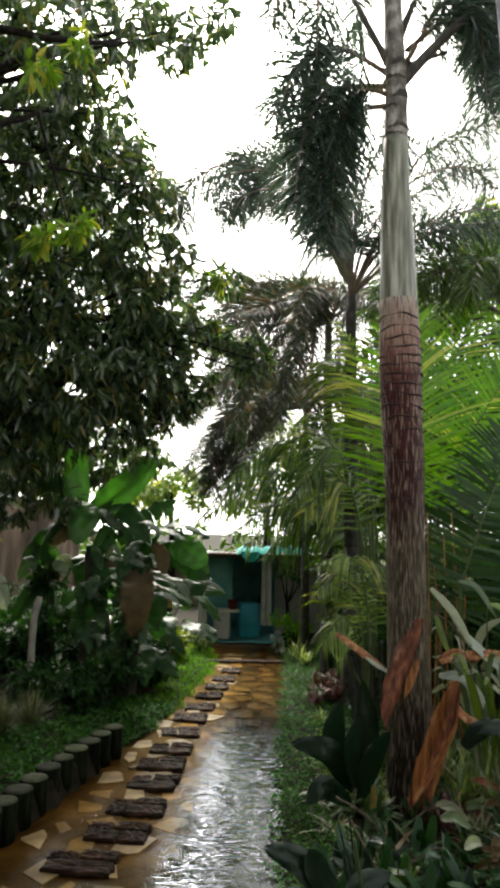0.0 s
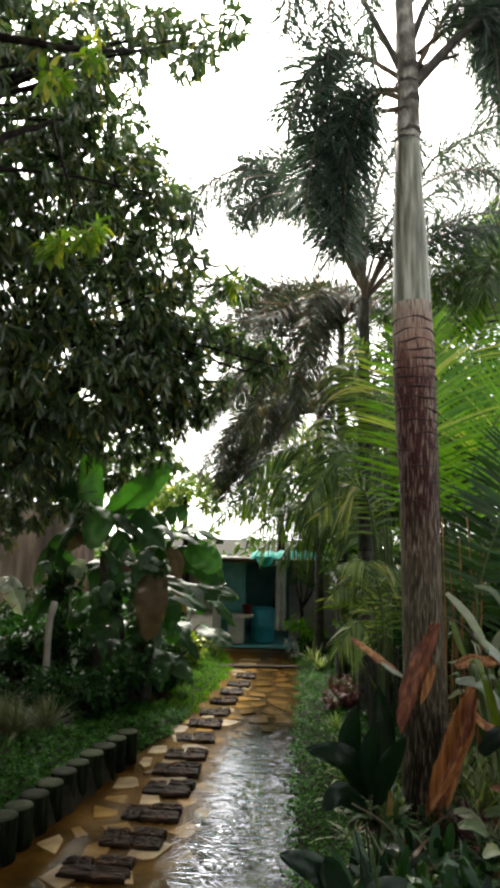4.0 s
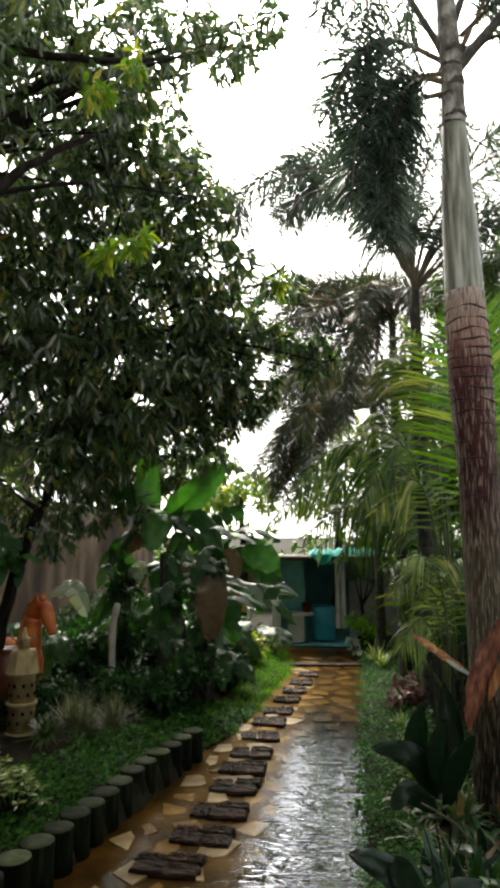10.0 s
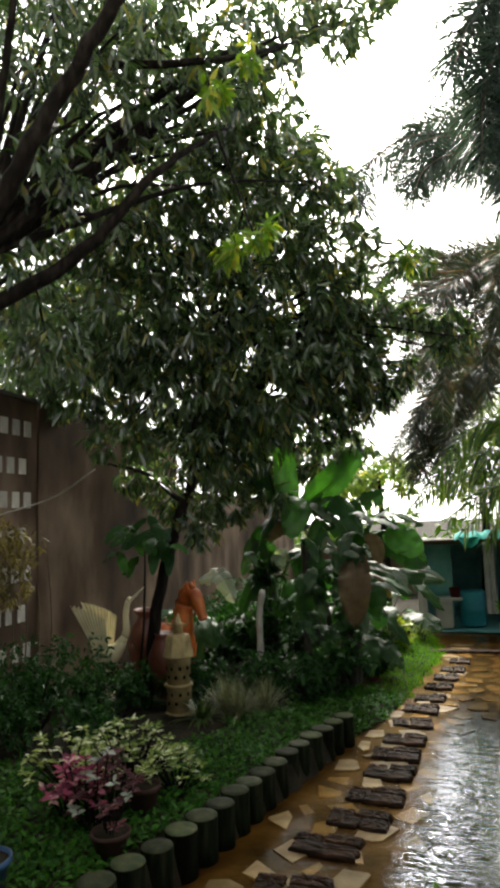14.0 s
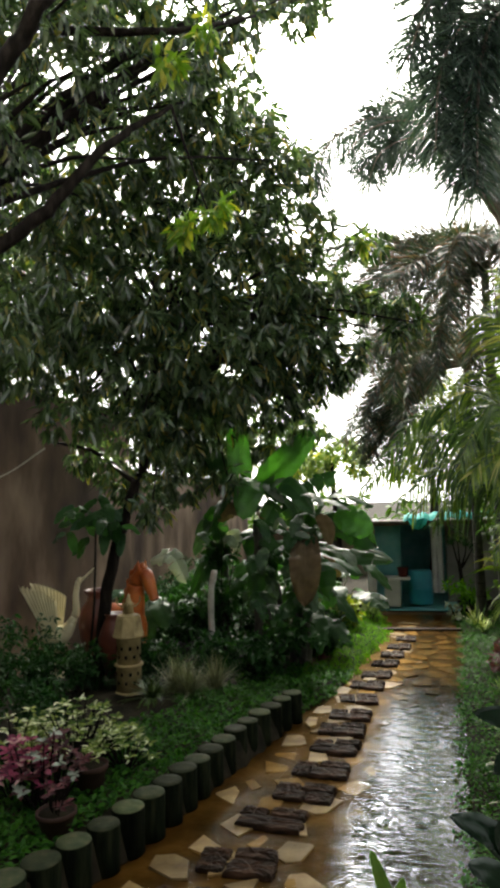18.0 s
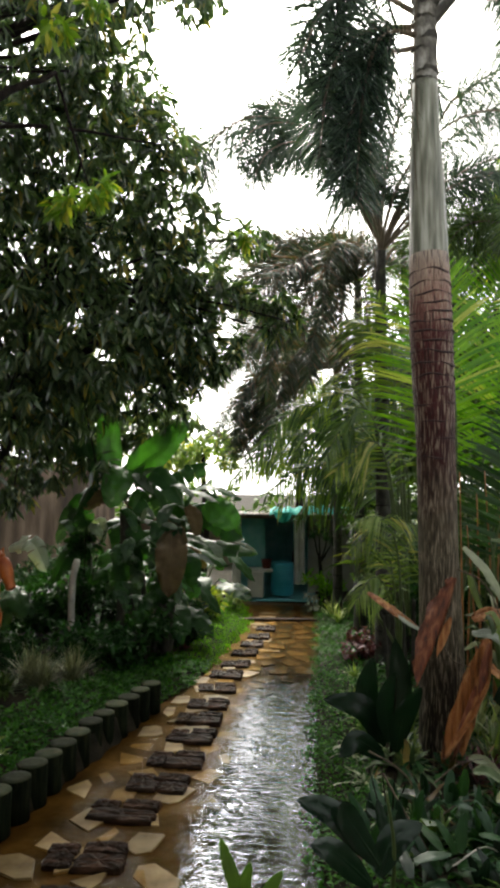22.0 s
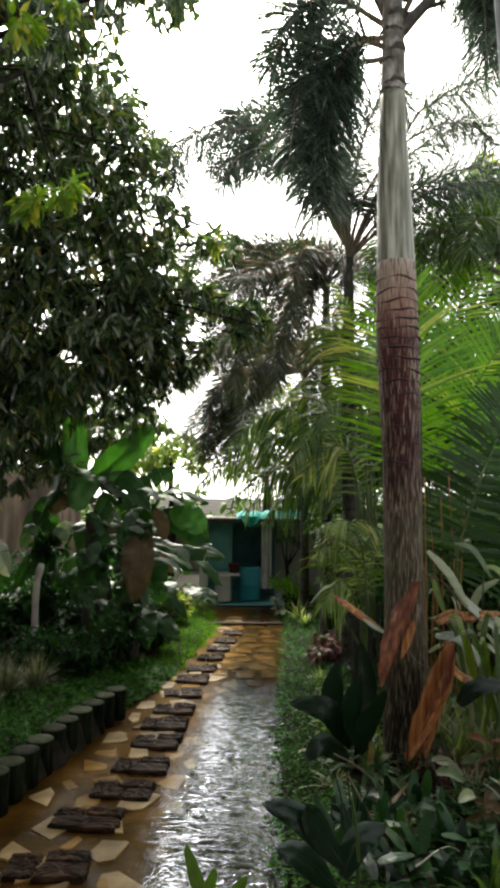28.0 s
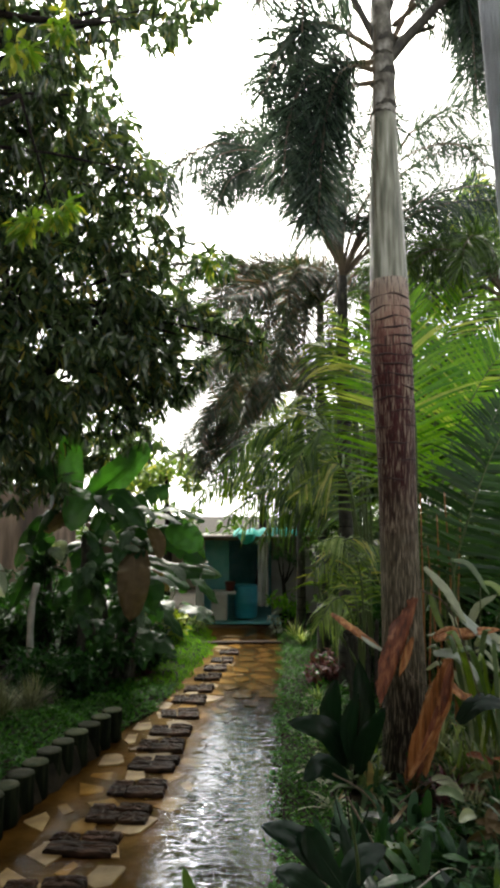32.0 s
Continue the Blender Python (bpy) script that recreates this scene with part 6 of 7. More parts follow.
def horse_statue():
    """One plain moulding: body, arched neck, wedge-shaped head bowed to the chest, mane, legs and tail."""
    parts = [tube_arrays(bend([(-0.5, 0, 0.78), (-0.3, 0, 0.82), (0.0, 0, 0.8), (0.16, 0, 0.86)], 6), np.interp(np.linspace(0, 1, 19), (0, 0.15, 0.5, 0.85, 1), (0.06, 0.2, 0.2, 0.2, 0.1)), 16),
             tube_arrays(bend([(0.0, 0, 0.82), (0.06, 0, 1.06), (0.1, 0, 1.3), (0.2, 0, 1.44), (0.3, 0, 1.44)], 6), np.interp(np.linspace(0, 1, 25), (0, 0.35, 0.7, 1), (0.19, 0.135, 0.1, 0.075)), 14),
             tube_arrays(bend([(0.2, 0, 1.47), (0.29, 0, 1.42), (0.36, 0, 1.28), (0.42, 0, 1.14), (0.44, 0, 1.09)], 6), np.interp(np.linspace(0, 1, 25), (0, 0.2, 0.45, 0.7, 0.88, 1), (0.05, 0.1, 0.095, 0.062, 0.066, 0.03)), 12)]
    for x, y in ((0.1, 0.1), (0.1, -0.1), (-0.38, 0.1), (-0.38, -0.1)):
        parts.append(tube_arrays([(x, y, 0.75), (x + 0.02, y, 0.4), (x, y, 0.08), (x + 0.02, y, 0.0)], (0.09, 0.05, 0.04, 0.06), 8))
    for y in (-0.05, 0.05):
        parts.append(tube_arrays([(0.21, y, 1.49), (0.2, y * 1.5, 1.56), (0.22, y * 1.6, 1.63)], (0.028, 0.032, 0.004), 6))
    mane = bend([(-0.1, 0, 1.0), (-0.04, 0, 1.25), (0.06, 0, 1.46), (0.2, 0, 1.55), (0.28, 0, 1.5)], 5)
    parts.append(tube_arrays(mane, 0.045 + 0.018 * np.sin(np.arange(len(mane)) * 2.1), 7))
    parts.append(tube_arrays(bend([(-0.5, 0, 0.85), (-0.62, 0, 0.7), (-0.64, 0, 0.3)], 5), np.linspace(0.04, 0.05, 11), 7))
    tagged(put("horse_statue", raw_mesh("horse_statue", *merge(parts)), HORSE, m=pose(-3.76, 8.3, 0.08, 0, 0, -18) @ Matrix.Scale(0.96, 4)), "orange glazed horse statue behind the clay lantern", "statue")


def clay_lantern():
    t = thing("garden_lantern", "buff clay pagoda lantern with pierced tiers", "lantern", -3.27, 7.15, 0.2)
    t.matrix_basis = t.matrix_basis @ Matrix.Diagonal((0.9, 0.9, 1.06, 1.0))
    put("base", lathe("base", [(0.19, 0), (0.19, 0.05), (0.165, 0.07)], 24), LANTERN, t)
    low_tier = put("lower_tier", lathe("lower_tier", [(0.16, 0.07), (0.16, 0.32), (0.185, 0.335), (0.185, 0.355), (0.15, 0.36)], 24), LANTERN, t)
    up_tier = put("upper_tier", lathe("upper_tier", [(0.152, 0.36), (0.155, 0.62), (0.2, 0.64), (0.2, 0.665)], 24), LANTERN, t)
    put("roof", lathe("roof", [(0.21, 0.665), (0.19, 0.72), (0.165, 0.84), (0.15, 0.87), (0.07, 0.885)], 8, False), LANTERN, t)
    tip = put("finial", lathe("finial", [(0.07, 0.885), (0.06, 0.97), (0.085, 0.985), (0.05, 1.0), (0.03, 1.05), (0.008, 1.1)], 16), LANTERN, t)
    # solid blocks; the shade inside the openings is put into their near-black colour
    hole = block("opening", 0.012, 0.036, 0.038, 0.004)
    for z, n, o in ((0.15, 9, 0.0), (0.24, 9, 0.35), (0.42, 9, 0.0), (0.51, 9, 0.35)):
        for i in range(n):
            a = 2 * math.pi * i / n + o
            put("opening", hole, HOLE, low_tier if z < 0.36 else up_tier, "dark block for the shade in a pierced opening", m=pose(0.155 * math.cos(a), 0.155 * math.sin(a), z, 0, 0, math.degrees(a)))
    for a in (0.4, 1.9, 3.5, 5.0):
        put("prong", tube("prong", bend([(0.06 * math.cos(a), 0.06 * math.sin(a), 0.95), (0.14 * math.cos(a), 0.14 * math.sin(a), 1.0), (0.15 * math.cos(a), 0.15 * math.sin(a), 1.07)], 5), 0.009, 6), LANTERN, tip)


crane_statue()
horse_statue()
clay_lantern()
tagged(put("urn", lathe("urn", [(0.13, 0), (0.15, 0.05), (0.24, 0.35), (0.26, 0.55), (0.22, 0.75), (0.14, 0.86), (0.14, 0.92), (0.19, 0.97), (0.19, 1.0), (0.15, 0.99), (0.12, 0.9)], 28), CLAY, m=pose(-4.3, 8.4, 0.24)), "red terracotta urn beside the mango trunk", "urn")
tagged(put("urn", lathe("urn_small", [(0.11, 0), (0.2, 0.3), (0.22, 0.5), (0.15, 0.7), (0.12, 0.76), (0.15, 0.8), (0.12, 0.78)], 24), CLAY, m=pose(-3.72, 7.75, 0.24)), "round terracotta urn behind the lantern", "urn")
tagged(put("bleached_stake", tube("bleached_stake", bend([tuple(np.array((-2.84, 9.00, 0.66)) * (1, 1, 0) + (0, 0, 0.08)), (-2.85, 9.00, 1.03), (-2.79, 9.00, 1.43)], 6), np.array([0.05, 0.052, 0.055, 0.05, 0.045, 0.048, 0.05, 0.046, 0.042, 0.045, 0.05, 0.05, 0.04])), BONE), "bleached white stake standing in the shade", "stake")


def boulder(x, y, r, z):
    bm = bmesh.new()
    bmesh.ops.create_icosphere(bm, subdivisions=3, radius=r)
    for v in bm.verts:
        v.co += noise.noise_vector(v.co * 3.1 + Vector((x * 7, y * 5, 0))) * r * 0.5
        v.co.z *= 0.75
    return tagged(put("rock", from_bm("rock", bm, True), BLACKROCK, m=pose(x, y, z, 0, 0, x * 50)), "dark wet garden rock", "rock", "rocks under the bananas")


for x, y, r in ((-3.2, 9.3, 0.3), (-2.8, 9.1, 0.26), (-3.5, 9.2, 0.24), (-2.4, 8.9, 0.2), (-3.0, 8.8, 0.2), (-3.6, 8.9, 0.18)):
    boulder(x, y, r, float(ground_height(np.array(x), np.array(y))) + r * 0.35)

tagged(put("washing_line", tube("washing_line", bend([(-5.24, 6.30, 2.54), (-5.06, 7.30, 2.80), (-4.62, 7.60, 3.16)], 8), 0.011, 6), ROPE), "slack pale rope tied from the wall to a branch", "rope")

# ---------------------------------------------------------------- shrubs on the left bed
G_BED = "shrubs on the raised bed"
for x, y, r, h, n in ((-4.5, 4.3, 0.7, 0.6, 1500), (-4.55, 5.3, 0.7, 0.75, 1700), (-4.5, 6.2, 0.75, 0.85, 2000), (-4.85, 6.75, 0.45, 0.5, 1200), (-3.6, 5.9, 0.5, 0.4, 900), (-4.25, 9.0, 0.5, 0.6, 1000), (-4.7, 11.4, 0.6, 0.9, 1500), (-4.6, 12.8, 0.7, 1.1, 1700), (-4.6, 14.2, 0.7, 1.1, 1500), (-3.9, 13.4, 0.7, 1.1, 1500)):
    bush("shrub", "dark green small-leaved shrub against the wall", "shrub", x, y, r, h, 0.075, n, BUSH, group=G_BED)
bush("shrub", "dark shrub at the feet of the crane statue", "shrub", -4.45, 7.3, 0.42, 0.55, 0.075, 1100, BUSH, group=G_BED)
bush("shrub", "low dark shrub beside the mango trunk", "shrub", -3.85, 7.05, 0.36, 0.42, 0.075, 900, BUSH, group=G_BED)
bush("shrub", "dark shrub in front of the horse statue", "shrub", -3.12, 7.75, 0.3, 0.5, 0.1, 500, BUSH, group=G_BED)
bush("shrub", "dark shrub between the lantern and the horse", "shrub", -3.45, 7.75, 0.35, 0.6, 0.09, 700, BUSH, group=G_BED)
def rosette_shrub(name, label, x, y, spread, height, count, leaf, material, per=8, wide=0.36, group=G_BED):
    """Thin stems, each ending in a star of spreading leaves."""
    z0 = float(ground_height(np.array(x), np.array(y)))
    t = thing(name, label, "shrub", x, y, z0, group=group)
    parts = []
    for i in range(count):
        a, q = rng.uniform(0, 6.28), math.sqrt(rng.uniform(0, 1))
        tip = np.array((spread[0] * q * math.cos(a), spread[1] * q * math.sin(a), height * (1.05 - 0.55 * q * q) * rng.uniform(0.5, 1.22)))
        limb(t, [tip * (0.15, 0.15, 0) + (0, 0, -0.02), tip * (0.6, 0.6, 0.55), tip], 0.008, 0.004, BARK, "stem", 5)
        az = np.linspace(0, 6.28, per, endpoint=False) + rng.uniform(0, 6.28) + rng.normal(0, 0.2, per)
        el = rng.uniform(-0.15, 0.6, per)
        al = np.stack([np.cos(az) * np.cos(el), np.sin(az) * np.cos(el), np.sin(el)], 1) + 0.3 * np.array((0, -1.0, 0.3))
        ln = leaf * rng.uniform(0.7, 1.2, per)
        parts.append(leaf_arrays(np.repeat(tip[None], per, 0) + rng.normal(0, 0.006, (per, 3)), al, np.array((0, -0.4, 1.0)) + rng.normal(0, 0.2, (per, 3)), ln, ln * wide * rng.uniform(0.85, 1.2, per)))
    put("crown", raw_mesh(name + "_crown", *merge(parts)), material, t)
    return t


rosette_shrub("variegated_shrub", "cream and green variegated shrub with star-shaped leaf clusters", -2.78, 5.05, (0.5, 0.4), 0.46, 84, 0.075, VARIEG)
rosette_shrub("variegated_shrub", "pale variegated shrub spreading over the groundcover", -3.3, 4.95, (0.42, 0.35), 0.4, 46, 0.075, VARIEG)
rosette_shrub("variegated_shrub", "low yellow-green variegated shrub beside the crotons", -2.4, 5.15, (0.25, 0.25), 0.36, 26, 0.07, VARIEG)
rosette_shrub("croton", "magenta leaved croton beside the log posts", -3.02, 4.5, (0.17, 0.12), 0.38, 13, 0.095, PINKLEAF, 6, 0.45)
rosette_shrub("croton", "purple-maroon croton with thin dark stems", -2.62, 4.45, (0.28, 0.16), 0.42, 26, 0.085, MAROON, 6, 0.42)
rosette_shrub("croton", "pink-flecked croton beside the purple one", -2.8, 4.42, (0.26, 0.12), 0.44, 18, 0.085, PINKLEAF, 6, 0.42)
rosette_shrub("croton", "small croton with a few cream leaves", -2.66, 4.36, (0.24, 0.1), 0.46, 9, 0.065, PALE, 5, 0.5)
rosette_shrub("croton", "leggy maroon croton in a clay pot", -2.42, 4.12, (0.12, 0.1), 0.42, 8, 0.06, MAROON, 5, 0.4)


def flowerpot(x, y, r, h, material, label, z=None):
    z0 = float(ground_height(np.array(x), np.array(y))) if z is None else z
    t = thing("flowerpot", label, "flowerpot", x, y, z0)
    pot = put("pot", lathe("pot", [(r * 0.7, 0), (r * 0.95, h * 0.8), (r * 1.05, h * 0.82), (r * 1.05, h), (r * 0.95, h), (r * 0.9, h * 0.85)], 24), material, t)
    put("soil", lathe("soil", [(r * 0.9, h * 0.84), (r * 0.9, h * 0.9), (r * 0.4, h * 0.93)], 18), SOIL, pot)
    return t


flowerpot(-2.42, 4.12, 0.13, 0.15, POT, "dark clay flowerpot on the bed")
flowerpot(-2.5, 4.75, 0.13, 0.2, POT, "small dark clay flowerpot among the crotons")
flowerpot(-2.92, 3.5, 0.15, 0.2, NAVY, "dark blue plastic flowerpot on the bed")


def tuft(name, label, x, y, n, length, width, material, spread=(20, 85), droop=0.5, z=None, group=""):
    z0 = float(ground_height(np.array(x), np.array(y))) if z is None else z
    t = thing(name, label, "plant", x, y, z0, group=group)
    put("leaves", raw_mesh(name, *rosette(n, length, width, spread, droop)), material, t)
    return t


tuft("grass_tuft", "silvery ornamental grass tuft by the lantern", -2.75, 7.3, 420, 0.62, 0.008, SILVER, (35, 88), 0.4)
tuft("grass_tuft", "silvery ornamental grass tuft at the bed's end", -2.35, 7.5, 380, 0.6, 0.008, SILVER, (35, 88), 0.4)
tuft("grass_tuft", "silvery grass tuft in front of the lantern", -2.55, 7.15, 300, 0.55, 0.008, SILVER, (25, 88), 0.4)
tuft("spider_plant", "green strap-leaved plant in front of the grass", -2.9, 6.95, 130, 0.42, 0.026, COCODARK, (15, 80), 0.5)
tuft("spider_plant", "dark strap-leaved plant under the mango", -3.7, 7.2, 50, 0.4, 0.035, BUSH)
for x, y, r, h, m, lab in ((-2.2, 8.5, 0.55, 0.6, BUSH, "dark shrub in the shade of the bananas"), (-1.75, 8.9, 0.5, 0.65, BUSH, "dark shrub at the foot of the bananas"), (-2.7, 8.6, 0.6, 0.5, BUSH, "dark shrub among wet rocks"),
                           (-1.45, 9.9, 0.4, 0.6, BUSH, "dark shrub beside the lawn"), (-3.6, 9.8, 0.7, 0.75, BUSH, "tall dark shrub against the low wall"), (-4.4, 10.4, 0.8, 0.8, BUSH, "tall dark shrub by the boundary wall"),
                           (-2.2, 10.6, 0.8, 1.4, BUSH, "tall dark shrub behind the bananas"), (-3.2, 11.6, 0.9, 1.1, BUSH, "tall dark shrub near the end of the garden"), (-1.9, 12.2, 0.7, 1.2, BUSH, "dark shrub beside the shed")):
    bush("shrub", lab, "shrub", x, y, r, h, 0.12, 620, m, group="shade shrubs")
bush("shrub", "tall narrow dark shrub beside the bleached stake", "shrub", -2.97, 9.9, 0.4, 2.15, 0.15, 620, BUSH, group="shade shrubs")
for x, y, s in ((-1.62, 9.35, 0.3), (-1.8, 9.15, 0.26), (-1.4, 9.6, 0.24)):
    tuft("cordyline", "dark maroon cordyline under the banana leaves", x, y, 26, s, 0.05, MAROON, (10, 70), 0.4)
bush("croton", "bright yellow-green croton beside the lawn", "shrub", -1.18, 12.09, 0.3, 0.55, 0.2, 260, YELLOWGREEN, 5, wide=0.3)
bush("croton", "pale green and cream croton by the lawn", "shrub", -1.63, 11.73, 0.32, 0.5, 0.2, 200, CREAMGREEN, 5, wide=0.3)
bush("croton", "mid-green broad-leaved croton by the lawn", "shrub", -1.83, 11.41, 0.3, 0.45, 0.2, 180, GRASS, 5, wide=0.3)
bush("croton", "small cream croton at the lawn's far end", "shrub", -0.91, 13.01, 0.24, 0.4, 0.16, 140, CREAMGREEN, 4, wide=0.3)
bush("croton", "dark maroon croton under the withered banana leaf", "shrub", -2.18, 10.81, 0.3, 0.4, 0.12, 220, MAROON, 5)


for p, r in (((-3.13, 9.70, 1.05), 0.5), ((-3.46, 9.60, 0.85), 0.5), ((-2.73, 9.90, 1.25), 0.45), ((-3.56, 10.40, 1.0), 0.5)):
    bush("shrub", "dark leafy shrub standing before the low wall", "shrub", p[0], p[1], r, p[2] - 0.1, 0.14, 480, BUSH, group="shade shrubs")


def wall_vine():
    t = thing("climbing_vine", "yellowing vine hanging on the pierced wall", "vine", WX + 0.12, 6.4, 0.16)
    for k in range(6):
        y = -0.5 + 0.25 * k
        limb(t, [(0, y, 0.0), (0.03, y + 0.1, 1.0), (0.04, y, 1.9)], 0.012, 0.005, STALKDRY, "stem", 5)
    parts = [whorls((0.1, -0.9 + 0.1 * i, 1.55 + 0.32 * (i % 3) + rng.uniform(-0.1, 0.1)), 0.2, 26, 0.1, 5, 1.0, 0.6, 0.26) for i in range(12)]
    put("foliage", raw_mesh("vine_leaves", *merge(parts)), VINE, t)


wall_vine()


def taro(label, x, y, n, h, size, mats):
    t = thing("taro", label, "plant", x, y, float(ground_height(np.array(x), np.array(y))), group="broad-leaved plants in the shade")
    for i in range(n):
        a = 2 * math.pi * i / n + rng.uniform(-0.4, 0.4)
        top = np.array((x + 0.3 * h * math.cos(a), y + 0.3 * h * math.sin(a), h * rng.uniform(0.55, 1.1)))
        d = np.array((math.cos(a), math.sin(a), rng.uniform(-0.9, 0.0)))
        limb(t, [(0, 0, 0), (0.12 * h * math.cos(a), 0.12 * h * math.sin(a), top[2] * 0.6), top - np.array(t.matrix_basis.translation)], 0.014, 0.008, STALK, "stalk", 5)
        s = size * rng.uniform(0.7, 1.2)
        blade_along(t, [top, top + d * s * 0.5, top + d * s + np.array((0, 0, -0.25 * s))], s * 0.62, mats[i % len(mats)], UP, 0.25, 0.05, rib=0.006, torn=(0.0, 0.06)[i % 2])


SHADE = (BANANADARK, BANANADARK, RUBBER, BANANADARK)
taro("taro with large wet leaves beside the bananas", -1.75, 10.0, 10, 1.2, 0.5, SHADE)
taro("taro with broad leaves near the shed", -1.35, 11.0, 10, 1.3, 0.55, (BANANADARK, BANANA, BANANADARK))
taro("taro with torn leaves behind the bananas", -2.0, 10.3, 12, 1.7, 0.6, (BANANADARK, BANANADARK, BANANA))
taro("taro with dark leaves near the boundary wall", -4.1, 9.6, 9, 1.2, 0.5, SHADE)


def perched_leaves():
    """The leafy sucker low on the mango trunk."""
    t = thing("fig_shoot", "broad dark leaves on a shoot beside the mango trunk", "plant", -3.98, 7.45, 0.18)
    limb(t, [(0, 0, 0), (0.06, 0.1, 0.9), (0.1, 0.1, 1.9)], 0.02, 0.012, BARK, "stem", 6)
    for i in range(40):
        hub = np.array((-3.86, 7.50, 2.2)) + rng.normal(0, 1, 3) * (0.2, 0.12, 0.2)
        a, e = rng.uniform(0, 6.28), rng.uniform(-60, 10)
        d = np.array((math.cos(a) * math.cos(radians(e)), math.sin(a) * math.cos(radians(e)), math.sin(radians(e))))
        blade_along(t, [hub, hub + d * 0.14, hub + d * 0.28 + np.array((0, 0, -0.08))], 0.13, (BANANADARK, RUBBER, BANANADARK, RUBBER, BANANADARK, BANANA)[i % 6], SKY, 0.2, 0.04, rib=0.004)


perched_leaves()

# ---------------------------------------------------------------- planting along the right side
RX = lambda y: float(path_right(y))


def husks():
    t = thing("fallen_sheath", "dry red-brown palm sheath leaning on the trunk", "palm sheath", 1.4, 5.62, 0.05)
    first = [(1.51, 5.72, 1.67), (1.40, 5.68, 1.38), (1.26, 5.62, 1.06), (1.14, 5.58, 0.81)]
    blade_along(t, first, 0.16, SHEATHRED, (0.5, -1, 0.1), 0.3, 0.09, "husk", 0.85, 0.01, cup=-1.8)
    blade_along(t, [np.array(q) + (0.045, -0.03, -0.02) for q in first[1:3]], 0.07, SHEATH, (-0.4, -1, 0.2), 0.2, 0.05, "husk_lining", 0.8, 0.006, cup=0.6)
    t = thing("fallen_sheath", "broad torn orange-brown palm sheath propped against the trunk", "palm sheath", 1.75, 5.5, 0.05)
    blade_along(t, [(1.75, 5.62, 1.19), (1.67, 5.58, 0.89), (1.48, 5.50, 0.55), (1.30, 5.42, 0.26)], 0.19, SHEATH, (-0.6, -1, 0.1), 0.3, 0.1, "husk", 0.7, 0.012, cup=1.6)
    blade_along(t, [(1.75, 5.60, 1.18), (1.68, 5.55, 0.85), (1.56, 5.48, 0.53), (1.46, 5.42, 0.31)], 0.17, SHEATH, (0.6, -1, 0.1), 0.3, 0.1, "husk_fold", 0.7, 0.01, cup=-1.6)
    blade_along(t, [(1.74, 5.56, 1.17), (1.70, 5.52, 0.95), (1.62, 5.48, 0.73)], 0.09, SHEATHRED, (0.2, -1, 0.1), 0.3, 0.05, "husk_fold", 0.8, 0.008, cup=-1.0)
    blade_along(t, [(1.61, 5.55, 0.83), (1.46, 5.48, 0.51), (1.38, 5.40, 0.29)], 0.08, SHEATHRED, (-0.9, -0.8, 0.1), 0.2, 0.05, "husk_fold", 0.8, 0.006, cup=-0.7)
    t = thing("dead_frond", "withered orange palm leaf hanging in the shrubs", "palm leaf", 2.0, 6.3, 0.05)
    blade_along(t, [(1.80, 6.30, 1.22), (1.95, 6.25, 1.29), (2.16, 6.20, 1.26)], 0.12, SHEATH, CAM, 0.5, 0.08, "husk")
    blade_along(t, [(0.85, 6.40, 1.44), (1.06, 6.30, 1.30), (1.32, 6.20, 1.12)], 0.09, SHEATH, SKY, 0.4, 0.05, "husk")
    blade_along(t, [(1.10, 6.28, 1.26), (1.20, 6.20, 1.19), (1.34, 6.15, 1.12)], 0.05, PALE, SKY, 0.4, 0.05, "husk_lining")
    blade_along(t, [(1.82, 6.00, 0.95), (1.91, 5.90, 0.83), (2.08, 5.90, 0.78)], 0.09, SHEATH, SKY, 0.4, 0.05, "husk")
    blade_along(t, [(1.38, 5.75, 1.12), (1.37, 5.70, 1.23), (1.39, 5.66, 1.17)], 0.06, PALE, CAM, 0.4, 0.05, "husk_lining")
    for pts in ([(1.53, 5.75, 1.75), (1.78, 5.70, 1.57), (1.98, 5.60, 0.88)], [(1.36, 5.70, 1.16), (1.44, 5.60, 1.02), (1.59, 5.60, 0.96)], [(0.71, 4.60, 0.51), (0.87, 4.40, 0.27), (1.07, 4.20, 0.01)], [(0.67, 5.00, 0.50), (0.90, 4.90, 0.39), (1.24, 4.80, 0.01)]):
        limb(t, np.array(pts) - np.array((2.0, 6.3, 0.05)), 0.008, 0.004, STALKDRY, "stalk", 5)


husks()


